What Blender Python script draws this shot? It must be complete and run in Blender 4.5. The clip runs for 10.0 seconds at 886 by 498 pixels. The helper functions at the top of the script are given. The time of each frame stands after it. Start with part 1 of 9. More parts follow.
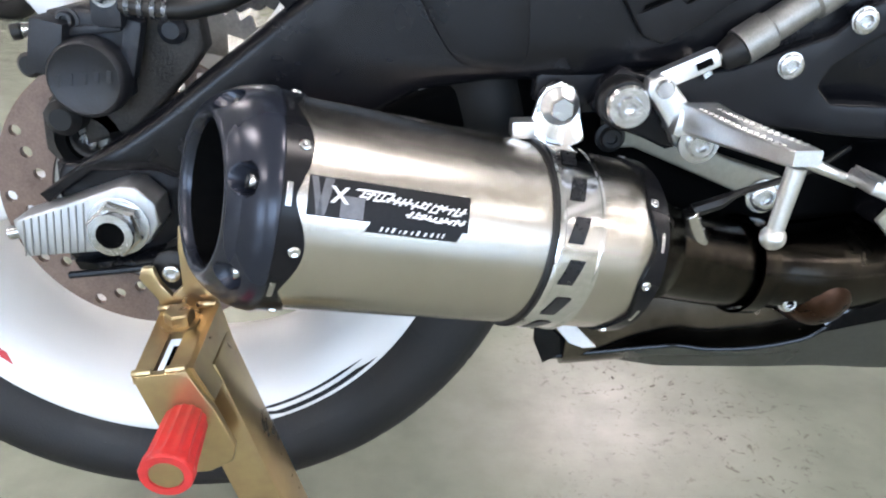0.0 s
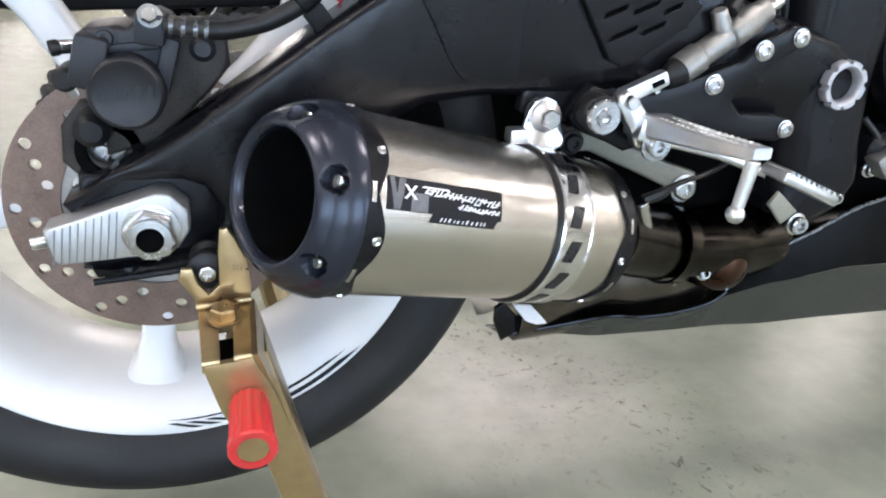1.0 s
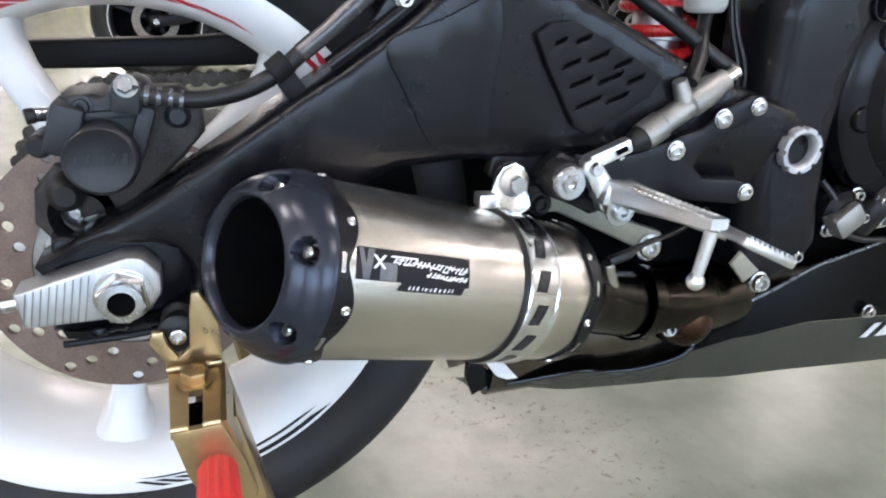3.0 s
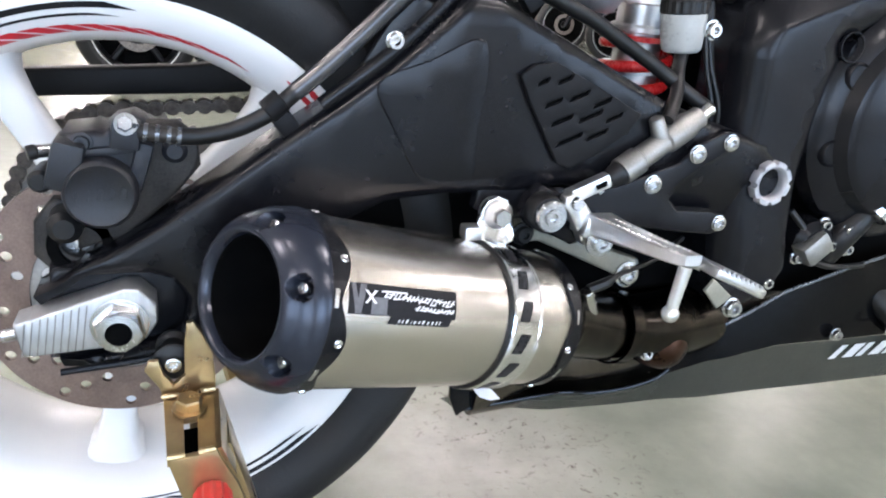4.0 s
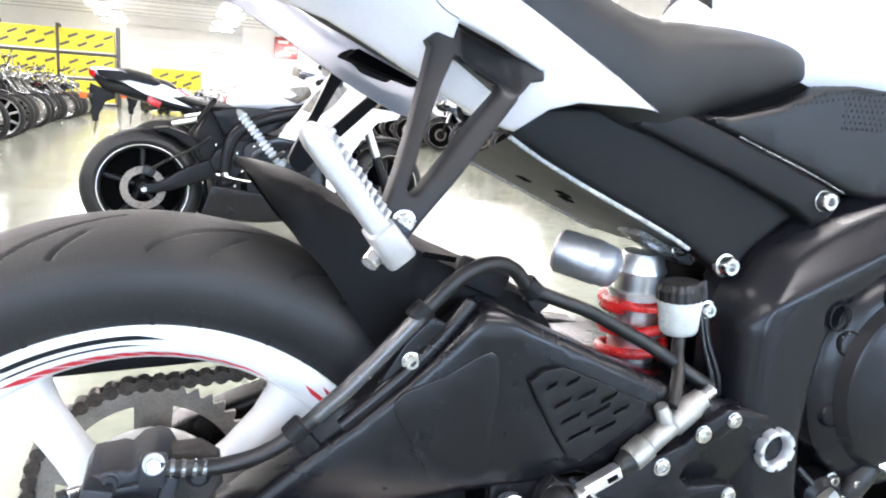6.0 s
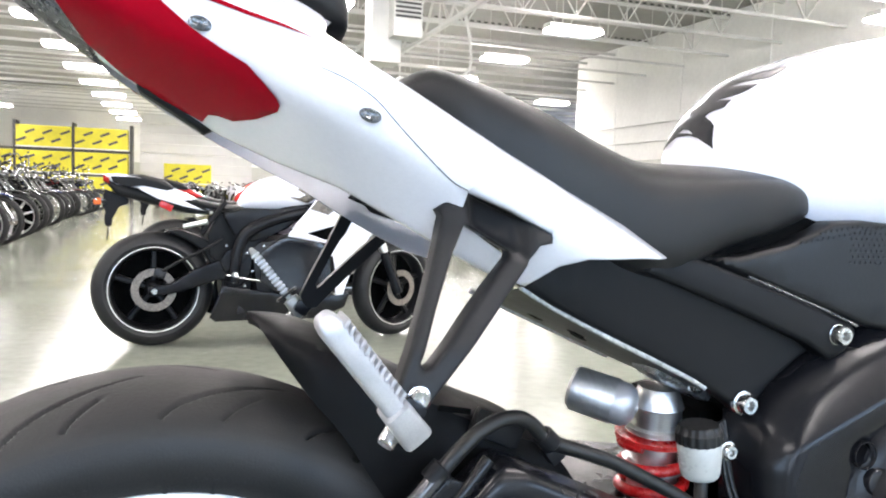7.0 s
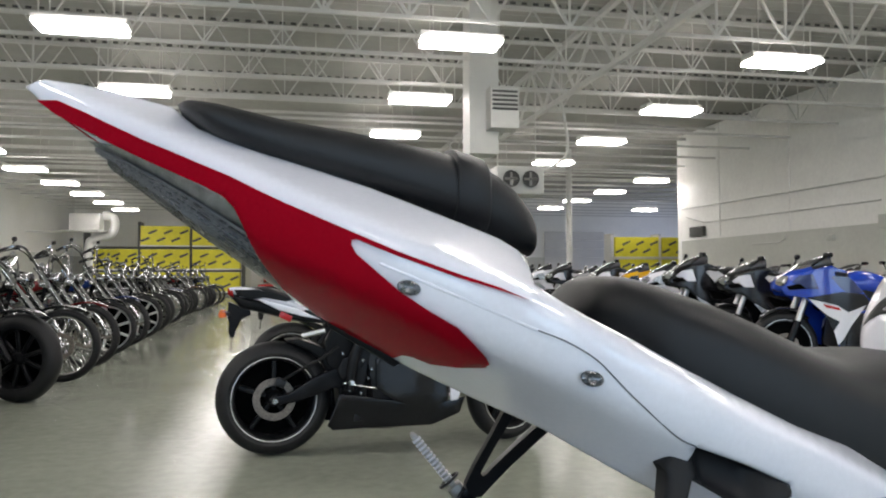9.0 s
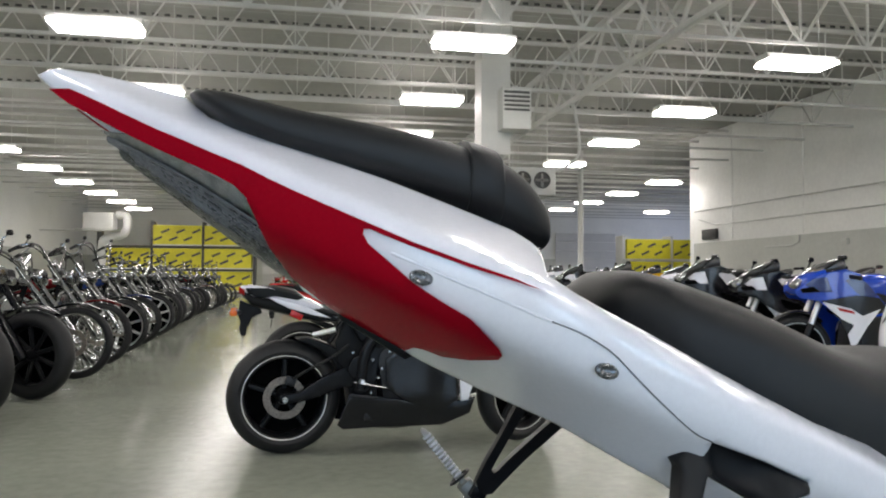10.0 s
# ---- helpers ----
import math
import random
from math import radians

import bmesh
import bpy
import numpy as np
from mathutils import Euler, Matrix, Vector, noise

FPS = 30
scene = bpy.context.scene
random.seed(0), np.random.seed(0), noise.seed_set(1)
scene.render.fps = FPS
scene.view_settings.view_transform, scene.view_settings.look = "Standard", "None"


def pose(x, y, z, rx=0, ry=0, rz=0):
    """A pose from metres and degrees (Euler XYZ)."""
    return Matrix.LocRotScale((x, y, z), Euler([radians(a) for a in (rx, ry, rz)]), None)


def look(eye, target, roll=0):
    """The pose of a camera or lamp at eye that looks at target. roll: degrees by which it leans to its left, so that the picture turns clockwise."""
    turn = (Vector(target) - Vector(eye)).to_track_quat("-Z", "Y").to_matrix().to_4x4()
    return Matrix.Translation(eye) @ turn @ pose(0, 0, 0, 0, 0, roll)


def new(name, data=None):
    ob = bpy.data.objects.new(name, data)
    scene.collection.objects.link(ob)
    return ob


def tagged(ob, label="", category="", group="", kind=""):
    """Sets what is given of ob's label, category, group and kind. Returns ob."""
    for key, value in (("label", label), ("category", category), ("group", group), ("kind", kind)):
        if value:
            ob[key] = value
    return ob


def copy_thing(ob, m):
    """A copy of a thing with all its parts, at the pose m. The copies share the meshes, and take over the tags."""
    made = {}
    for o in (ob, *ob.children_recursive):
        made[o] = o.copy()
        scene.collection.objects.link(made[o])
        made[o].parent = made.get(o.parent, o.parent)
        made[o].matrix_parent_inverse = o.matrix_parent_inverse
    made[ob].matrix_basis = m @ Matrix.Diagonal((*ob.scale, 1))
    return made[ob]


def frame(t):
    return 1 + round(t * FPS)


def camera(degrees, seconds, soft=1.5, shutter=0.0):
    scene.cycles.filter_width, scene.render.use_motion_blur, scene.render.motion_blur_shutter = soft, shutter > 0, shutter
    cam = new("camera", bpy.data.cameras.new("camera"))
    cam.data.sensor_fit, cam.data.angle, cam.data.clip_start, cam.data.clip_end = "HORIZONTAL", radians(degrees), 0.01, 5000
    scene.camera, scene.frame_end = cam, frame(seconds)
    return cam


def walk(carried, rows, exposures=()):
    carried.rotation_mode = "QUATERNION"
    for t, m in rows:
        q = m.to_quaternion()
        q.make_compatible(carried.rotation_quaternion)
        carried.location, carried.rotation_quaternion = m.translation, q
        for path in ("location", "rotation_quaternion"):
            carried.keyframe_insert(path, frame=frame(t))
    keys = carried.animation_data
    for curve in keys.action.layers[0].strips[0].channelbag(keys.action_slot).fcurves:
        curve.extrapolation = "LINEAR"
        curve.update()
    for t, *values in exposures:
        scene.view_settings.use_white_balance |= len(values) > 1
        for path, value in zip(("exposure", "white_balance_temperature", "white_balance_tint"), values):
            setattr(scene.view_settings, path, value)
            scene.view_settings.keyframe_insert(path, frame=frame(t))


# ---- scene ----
cam = camera(61.6, 10.0, soft=2.0)
# seconds, eye in metres, turn in degrees
ROWS = [
    (0, 0.2020, -0.6423, 0.5811, 65.93, -0.48, -2.33),
    (0.5, 0.1035, -0.6714, 0.5798, 68.34, -5.11, -12.01),
    (1, 0.0535, -0.7001, 0.5939, 67.36, -3.32, -16.01),
    (1.5, 0.0822, -0.6794, 0.5838, 68.51, -2.91, -16.94),
    (2, 0.0693, -0.6917, 0.5958, 69.44, -2.63, -17.22),
    (2.5, 0.0547, -0.7018, 0.5973, 69.29, -3.69, -15.79),
    (2.7, 0.0593, -0.7018, 0.6060, 69.69, -3.75, -16.54),
    (4, 0.0461, -0.7161, 0.6454, 70.64, -4.92, -18.80),
    (4.5, 0.0432, -0.7133, 0.6762, 72.41, -4.55, -19.81),
    (5, 0.0364, -0.7015, 0.7248, 74.87, -3.47, -19.64),
    (5.5, 0.0304, -0.7020, 0.7620, 77.90, -3.55, -19.60),
    (5.7, 0.0287, -0.6981, 0.7802, 78.44, -3.61, -19.55),
    (7, 0.0225, -0.6865, 0.8623, 86.00, -1.95, -19.02),
    (7.5, 0.0214, -0.6702, 0.9028, 88.38, -0.84, -17.79),
    (8, 0.0208, -0.6593, 0.9259, 89.36, -0.97, -16.06),
    (8.5, -0.0069, -0.6441, 0.9609, 91.19, 0.11, -14.16),
    (9, -0.0420, -0.6292, 0.9766, 92.17, 0.18, -11.45),
    (9.5, -0.0474, -0.6227, 0.9724, 92.21, 0.01, -10.21),
    (10, -0.0419, -0.6226, 0.9698, 92.25, -0.23, -10.63),
]
# seconds and stops: the picture brightens as the view rises, then darkens under the lamps
EXPOSURES = [(0, 0.49, 6650, 17), (1, 0.38, 6650, 17), (2.5, 0.36, 6650, 17), (4.5, 0.68, 6500, 19), (5.5, 1.26, 6400, 17), (7.0, 0.77, 6550, 15), (7.5, 0.14, 6550, 14), (8.0, -0.12, 6570, 13), (8.5, -0.43, 6600, 12), (9.5, -0.62, 6650, 11), (10, -0.62, 6650, 11)]
walk(cam, [(t, pose(*r)) for t, *r in ROWS], EXPOSURES)

# ---- world and large lights ----
world = bpy.data.worlds.new("daylight")
scene.world = world
world.use_nodes = True
wn = world.node_tree.nodes
sky = wn.new("ShaderNodeTexSky")
sky.sky_type = "NISHITA"
sky.sun_disc = False
sky.sun_elevation, sky.sun_rotation = radians(38), radians(200)
world.node_tree.links.new(sky.outputs["Color"], wn["Background"].inputs["Color"])
wn["Background"].inputs["Strength"].default_value = 0.12

LAMP_POWER = 37.0          # emission of the ceiling light diffusers
WINDOW_POWER = 170.0       # daylight through each showroom window
WINDOWS = [(-5.2, -6.9), (0.0, -6.9), (5.2, -6.9)]
for wx, wy in WINDOWS:
    data = bpy.data.lights.new("window_daylight", "AREA")
    data.shape, data.size, data.size_y = "RECTANGLE", 3.6, 2.4
    data.energy, data.color = WINDOW_POWER, (0.48, 0.72, 1.0)
    lamp = new("window_daylight", data)
    lamp.matrix_world = look((wx, wy + 0.12, 1.75), (wx, 0, 1.75))
# and through a window added out of view, for bluish light in the back hall
data = bpy.data.lights.new("back_hall_daylight", "AREA")
data.shape, data.size, data.size_y = "RECTANGLE", 6.0, 2.4
data.energy, data.color = 620.0, (0.62, 0.70, 1.0)
lamp = new("back_hall_daylight", data)
lamp.matrix_world = look((26.9, 37.0, 1.8), (0, 37.0, 1.8))


# ---- materials ----
def node(nt, kind, **inputs):
    n = nt.nodes.new(kind)
    for k, v in inputs.items():
        n.inputs[k.replace("_", " ")].default_value = v
    return n


def material(name, color, rough=0.5, metal=0.0, var=0.12, scale=30.0, fine=260.0, bump=0.0, rough_var=0.1, coat=0.0,
             tint=None, stretch=(1, 1, 1), spec=0.5, per_object=0.0, alpha=1.0):
    """A surface with colour and gloss variation at two scales and a fine relief. scale and fine: patches per metre."""
    m = bpy.data.materials.new(name)
    m.use_nodes = True
    nt = m.node_tree
    b = nt.nodes["Principled BSDF"]
    L = nt.links.new
    tc = nt.nodes.new("ShaderNodeTexCoord")
    mp = nt.nodes.new("ShaderNodeMapping")
    mp.inputs["Scale"].default_value = stretch
    L(tc.outputs["Object"], mp.inputs["Vector"])
    big = node(nt, "ShaderNodeTexNoise", Scale=scale, Detail=5.0, Roughness=0.6)
    small = node(nt, "ShaderNodeTexNoise", Scale=fine, Detail=3.0, Roughness=0.6)
    L(mp.outputs["Vector"], big.inputs["Vector"])
    L(mp.outputs["Vector"], small.inputs["Vector"])
    add = nt.nodes.new("ShaderNodeMath")
    add.operation = "MULTIPLY_ADD"
    add.inputs[1].default_value = 0.45
    L(small.outputs["Fac"], add.inputs[0])
    half = nt.nodes.new("ShaderNodeMath")
    half.operation = "MULTIPLY"
    half.inputs[1].default_value = 0.55
    L(big.outputs["Fac"], half.inputs[0])
    L(half.outputs[0], add.inputs[2])
    ramp = nt.nodes.new("ShaderNodeValToRGB")
    lo = tint if tint else [c * (1 - 1.6 * var) for c in color]
    ramp.color_ramp.elements[0].position, ramp.color_ramp.elements[1].position = 0.33, 0.67
    ramp.color_ramp.elements[0].color = (*lo, 1)
    ramp.color_ramp.elements[1].color = (*[min(1, c * (1 + var)) for c in color], 1)
    L(add.outputs[0], ramp.inputs["Fac"])
    if per_object:
        info = nt.nodes.new("ShaderNodeObjectInfo")
        hsv = nt.nodes.new("ShaderNodeHueSaturation")
        rng = node(nt, "ShaderNodeMapRange")
        rng.inputs["To Min"].default_value, rng.inputs["To Max"].default_value = 1 - per_object, 1 + per_object
        L(info.outputs["Random"], rng.inputs["Value"])
        L(rng.outputs["Result"], hsv.inputs["Value"])
        L(ramp.outputs["Color"], hsv.inputs["Color"])
        L(hsv.outputs["Color"], b.inputs["Base Color"])
    else:
        L(ramp.outputs["Color"], b.inputs["Base Color"])
    rr = node(nt, "ShaderNodeMapRange")
    rr.inputs["From Min"].default_value, rr.inputs["From Max"].default_value = 0.3, 0.7
    rr.inputs["To Min"].default_value, rr.inputs["To Max"].default_value = max(0.02, rough - rough_var), min(1, rough + rough_var)
    L(add.outputs[0], rr.inputs["Value"])
    L(rr.outputs["Result"], b.inputs["Roughness"])
    b.inputs["Metallic"].default_value = metal
    b.inputs["Specular IOR Level"].default_value = spec
    b.inputs["Coat Weight"].default_value = coat
    b.inputs["Coat Roughness"].default_value = 0.05
    if bump:
        bp = node(nt, "ShaderNodeBump", Strength=bump, Distance=0.002)
        L(small.outputs["Fac"], bp.inputs["Height"])
        L(bp.outputs["Normal"], b.inputs["Normal"])
    return m


def glow(name, color, strength):
    m = bpy.data.materials.new(name)
    m.use_nodes = True
    b = m.node_tree.nodes["Principled BSDF"]
    b.inputs["Base Color"].default_value = (*color, 1)
    b.inputs["Emission Color"].default_value = (*color, 1)
    b.inputs["Emission Strength"].default_value = strength
    return m


def glass(name, color, rough=0.02, ior=1.45):
    m = bpy.data.materials.new(name)
    m.use_nodes = True
    b = m.node_tree.nodes["Principled BSDF"]
    b.inputs["Base Color"].default_value = (*color, 1)
    b.inputs["Transmission Weight"].default_value = 1.0
    b.inputs["Roughness"].default_value = rough
    b.inputs["IOR"].default_value = ior
    return m


TYRE = material("tyre_rubber", (0.0085, 0.0085, 0.0095), 0.60, var=0.3, scale=14, fine=500, bump=0.2, rough_var=0.14)
TREAD = material("dusty_tread_rubber", (0.0140, 0.0130, 0.0120), 0.66, var=0.3, scale=9, fine=300, bump=0.25, rough_var=0.10)
WHITE = material("white_gloss_paint", (0.775, 0.77, 0.825), 0.16, var=0.03, scale=8, coat=0.6, rough_var=0.04)
WHEEL_WHITE = material("white_wheel_paint", (0.82, 0.82, 0.82), 0.26, var=0.01, scale=9, tint=(0.812, 0.812, 0.808), rough_var=0.008, fine=60)
RED = material("red_gloss_paint", (0.30, 0.003, 0.012), 0.16, var=0.05, scale=10, coat=0.0, rough_var=0.03, spec=0.02)
RED_DECAL = material("red_decal", (0.55, 0.02, 0.03), 0.35, var=0.08)
BLACK_DECAL = material("black_decal", (0.012, 0.012, 0.014), 0.45, var=0.2, spec=0.2)
GREY_DECAL = material("grey_decal", (0.13, 0.13, 0.14), 0.35, var=0.2)
WHITE_DECAL = material("white_decal", (0.75, 0.75, 0.75), 0.35, var=0.06)
FRAME = material("satin_black_frame", (0.0078, 0.0078, 0.0094), 0.25, var=0.04, scale=12, fine=60, bump=0.0, rough_var=0.02, spec=0.20)
SWING = material("satin_black_swingarm", (0.0050, 0.0050, 0.0063), 0.27, var=0.03, scale=12, fine=50, bump=0.0, rough_var=0.012, spec=0.25)
BRACKET = material("satin_black_bracket", (0.0120, 0.0120, 0.0130), 0.42, var=0.06, scale=20, fine=400, bump=0.03, rough_var=0.04, spec=0.22)
PLASTIC = material("black_plastic", (0.0095, 0.0095, 0.0102), 0.46, var=0.08, scale=40, fine=900, bump=0.08, spec=0.14)
GLOSS_BLACK = material("gloss_black_fairing", (0.005, 0.005, 0.006), 0.13, var=0.2, scale=12, coat=0.0, rough_var=0.04, spec=0.24)
RUBBER = material("black_rubber", (0.006, 0.006, 0.0064), 0.45, var=0.25, scale=60, bump=0.1, spec=0.4)
VINYL = material("black_seat_vinyl", (0.0110, 0.0110, 0.0116), 0.42, var=0.15, scale=25, fine=1400, bump=0.15, rough_var=0.05, spec=0.30)
# near-black that puts the shade of bores, slots and gaps into the colour
DARK = material("shade_black", (0.0025, 0.0025, 0.0025), 0.85, var=0.3, spec=0.05)
CHROME = material("polished_steel", (0.78, 0.78, 0.79), 0.13, 1.0, var=0.08, scale=50, rough_var=0.07)
STEEL = material("zinc_bolt_steel", (0.52, 0.515, 0.51), 0.24, 1.0, var=0.07, scale=120, fine=900, bump=0.015, rough_var=0.06)
ALLOY = material("bare_cast_alloy", (0.76, 0.76, 0.76), 0.35, 1.0, var=0.08, scale=70, fine=800, bump=0.04, rough_var=0.06)
PEG_ALLOY = material("sand_cast_peg_alloy", (0.50, 0.50, 0.52), 0.50, 0.75, var=0.10, scale=90, fine=900, bump=0.06, rough_var=0.06)
ALLOY_DULL = material("dull_cast_alloy", (0.30, 0.295, 0.28), 0.42, 0.85, var=0.18, scale=60, fine=700, bump=0.15)
BRUSHED = material("brushed_alloy_block", (0.56, 0.57, 0.58), 0.40, 0.9, var=0.10, scale=40, fine=400, stretch=(6, 1, 0.4), bump=0.15)
TITANIUM = material("brushed_titanium", (0.58, 0.55, 0.505), 0.25, 1.0, var=0.03, scale=4, fine=110, stretch=(9, 1, 1), bump=0.02, rough_var=0.03)
CAP = material("blue_black_coated_cap", (0.020, 0.024, 0.036), 0.24, 0.35, var=0.04, scale=14, fine=60, bump=0.0, rough_var=0.02)
RUST = material("heat_stained_pipe", (0.036, 0.031, 0.024), 0.22, 1.0, var=0.5, scale=9, fine=40, tint=(0.004, 0.004, 0.005), bump=0.0, rough_var=0.10)
COLLECTOR = material("smoky_steel_collector", (0.17, 0.15, 0.13), 0.24, 1.0, var=0.3, scale=7, fine=30, tint=(0.07, 0.06, 0.055), bump=0.0, rough_var=0.10)
UNDERSIDE = material("grey_underside_panel", (0.105, 0.102, 0.095), 0.45, var=0.2, scale=30, fine=300, bump=0.1)
RUST_ORANGE = material("orange_rust_stain", (0.060, 0.029, 0.018), 0.28, 1.0, var=0.4, scale=14, fine=60, tint=(0.022, 0.015, 0.012), bump=0.0)
DISC_RUST = material("rusted_brake_disc", (0.23, 0.165, 0.135), 0.52, 0.55, var=0.2, scale=30, fine=500, tint=(0.15, 0.10, 0.08), bump=0.15)
DISC_CLEAN = material("bare_disc_carrier", (0.42, 0.40, 0.37), 0.4, 0.8, var=0.15)
CALIPER = material("grey_anodised_caliper", (0.014, 0.0155, 0.021), 0.45, 0.2, var=0.3, scale=45, fine=600, bump=0.15, tint=(0.009, 0.009, 0.009))
GRIME = material("grimy_cast_bracket", (0.040, 0.035, 0.031), 0.55, 0.4, var=0.4, scale=45, fine=500, bump=0.25, tint=(0.010, 0.009, 0.008))
CHAIN = material("oily_chain_steel", (0.075, 0.064, 0.055), 0.42, 0.8, var=0.35, scale=120, bump=0.3)
SPROCKET = material("dusty_sprocket", (0.27, 0.25, 0.225), 0.5, 0.6, var=0.2, scale=50, bump=0.2)
SPRING_RED = material("red_spring_paint", (0.56, 0.018, 0.018), 0.28, var=0.1, coat=0.4)
RESERVOIR = material("milky_reservoir_plastic", (0.37, 0.385, 0.375), 0.30, var=0.05, scale=30)
GOLD = material("zinc_chromate_steel", (0.52, 0.40, 0.20), 0.30, 0.9, var=0.06, scale=9, fine=60, tint=(0.42, 0.29, 0.17), bump=0.02, rough_var=0.05)
RED_KNOB = material("red_knob_plastic", (0.60, 0.035, 0.035), 0.38, var=0.1, scale=60)
FOIL = material("silver_heat_foil", (0.62, 0.62, 0.62), 0.45, 0.6, var=0.4, scale=250, fine=900, tint=(0.2, 0.2, 0.2), bump=0.4)
LENS = glass("clear_lens_plastic", (0.86, 0.87, 0.88), 0.05, 1.49)
LENS_INNER = material("frosted_lamp_reflector", (0.66, 0.67, 0.69), 0.18, 0.85, var=0.05, scale=12, fine=80)
MOTTLED_INNER = material("mottled_lamp_reflector", (0.68, 0.685, 0.70), 0.24, 0.4, var=0.20, scale=18, fine=120, tint=(0.40, 0.40, 0.415))
LINK_OLIVE = material("olive_grey_link_paint", (0.30, 0.29, 0.235), 0.42, 0.2, var=0.1, scale=30)
GREY_CLAMP = material("dark_clamp_window", (0.02, 0.021, 0.024), 0.3, 0.3, var=0.2)
ORANGE_LENS = material("orange_lens", (0.65, 0.12, 0.02), 0.2, var=0.1)
RED_LENS = material("red_lens", (0.40, 0.01, 0.01), 0.15, var=0.1)
CARBON = material("weave_texture_panel", (0.007, 0.007, 0.0075), 0.42, var=0.2, scale=90, fine=260, bump=0.06, spec=0.26)
TRIM_STEEL = material("dark_trim_steel", (0.15, 0.155, 0.165), 0.28, 0.75, var=0.1, scale=60)
# fairing under face: the floor's reflection put into a lighter metallic grey
UNDER_REFLECTION = material("grey_metallic_floor_reflection", (0.17, 0.175, 0.155), 0.20, 0.55, var=0.06, scale=14, rough_var=0.04)
PAINT_RED = material("gloss_bright_red_paint", (0.46, 0.015, 0.015), 0.16, var=0.08, coat=0.6, rough_var=0.04)
SLEEVE = material("smoky_hose_sleeve", (0.06, 0.06, 0.062), 0.2, 0.3, var=0.2, scale=30)


def floor_material():
    m = material("polished_sealed_concrete", (0.240, 0.258, 0.212), 0.14, var=0.12, scale=0.7, fine=14, rough_var=0.05, tint=(0.190, 0.205, 0.168), spec=0.085)
    nt = m.node_tree
    L = nt.links.new
    b = nt.nodes["Principled BSDF"]
    tc = nt.nodes.new("ShaderNodeTexCoord")
    worn = node(nt, "ShaderNodeTexNoise", Scale=62.0, Detail=9.0, Roughness=0.75, Distortion=0.7)
    area = node(nt, "ShaderNodeTexNoise", Scale=2.3, Detail=3.0, Roughness=0.5)
    L(tc.outputs["Object"], worn.inputs["Vector"])
    L(tc.outputs["Object"], area.inputs["Vector"])
    r1 = nt.nodes.new("ShaderNodeValToRGB")
    r1.color_ramp.elements[0].position, r1.color_ramp.elements[1].position = 0.565, 0.615
    L(worn.outputs["Fac"], r1.inputs["Fac"])
    r2 = nt.nodes.new("ShaderNodeValToRGB")
    r2.color_ramp.elements[0].position, r2.color_ramp.elements[1].position = 0.62, 0.76
    # a scuffed place beside the stand, and fainter ones elsewhere
    near = nt.nodes.new("ShaderNodeVectorMath")
    near.operation = "DISTANCE"
    near.inputs[1].default_value = (0.46, 0.16, 0.0)
    L(tc.outputs["Object"], near.inputs[0])
    scuff = node(nt, "ShaderNodeMapRange")
    scuff.inputs["From Min"].default_value, scuff.inputs["From Max"].default_value = 0.34, 0.06
    scuff.inputs["To Min"].default_value, scuff.inputs["To Max"].default_value = 0.0, 0.24
    L(near.outputs["Value"], scuff.inputs["Value"])
    more = nt.nodes.new("ShaderNodeMath")
    more.operation = "ADD"
    L(area.outputs["Fac"], more.inputs[0])
    L(scuff.outputs["Result"], more.inputs[1])
    L(more.outputs[0], r2.inputs["Fac"])
    both = nt.nodes.new("ShaderNodeMath")
    both.operation = "MULTIPLY"
    L(r1.outputs["Color"], both.inputs[0])
    L(r2.outputs["Color"], both.inputs[1])
    base = b.inputs["Base Color"].links[0].from_socket
    mix = nt.nodes.new("ShaderNodeMix")
    mix.data_type = "RGBA"
    mix.inputs["B"].default_value = (0.075, 0.062, 0.05, 1)
    L(both.outputs[0], mix.inputs["Factor"])
    L(base, mix.inputs["A"])
    # pale patch: worn sealer and lamp sheen, both put into the colour
    bare = node(nt, "ShaderNodeTexNoise", Scale=9.0, Detail=6.0, Roughness=0.65)
    L(tc.outputs["Object"], bare.inputs["Vector"])
    worn_sheen_at = nt.nodes.new("ShaderNodeVectorMath")
    worn_sheen_at.operation = "DISTANCE"
    worn_sheen_at.inputs[1].default_value = (0.45, 0.13, 0.0)
    L(tc.outputs["Object"], worn_sheen_at.inputs[0])
    reach = node(nt, "ShaderNodeMapRange")
    reach.inputs["From Min"].default_value, reach.inputs["From Max"].default_value = 0.26, 0.03
    reach.inputs["To Min"].default_value, reach.inputs["To Max"].default_value = 0.0, 1.1
    L(worn_sheen_at.outputs["Value"], reach.inputs["Value"])
    amount = nt.nodes.new("ShaderNodeMath")
    amount.operation = "MULTIPLY"
    L(bare.outputs["Fac"], amount.inputs[0])
    L(reach.outputs["Result"], amount.inputs[1])
    pale = nt.nodes.new("ShaderNodeMix")
    pale.data_type = "RGBA"
    pale.inputs["B"].default_value = (0.60, 0.565, 0.53, 1)
    L(amount.outputs[0], pale.inputs["Factor"])
    L(base, pale.inputs["A"])
    L(pale.outputs["Result"], mix.inputs["A"])
    L(mix.outputs["Result"], b.inputs["Base Color"])
    wave = node(nt, "ShaderNodeTexNoise", Scale=7.0, Detail=7.0, Roughness=0.60)
    L(tc.outputs["Object"], wave.inputs["Vector"])
    bp = node(nt, "ShaderNodeBump", Strength=0.10, Distance=0.006)
    L(wave.outputs["Fac"], bp.inputs["Height"])
    # orange-peel of the sealer and small chips through it
    peel = node(nt, "ShaderNodeTexNoise", Scale=48.0, Detail=6.0, Roughness=0.7, Distortion=0.4)
    L(tc.outputs["Object"], peel.inputs["Vector"])
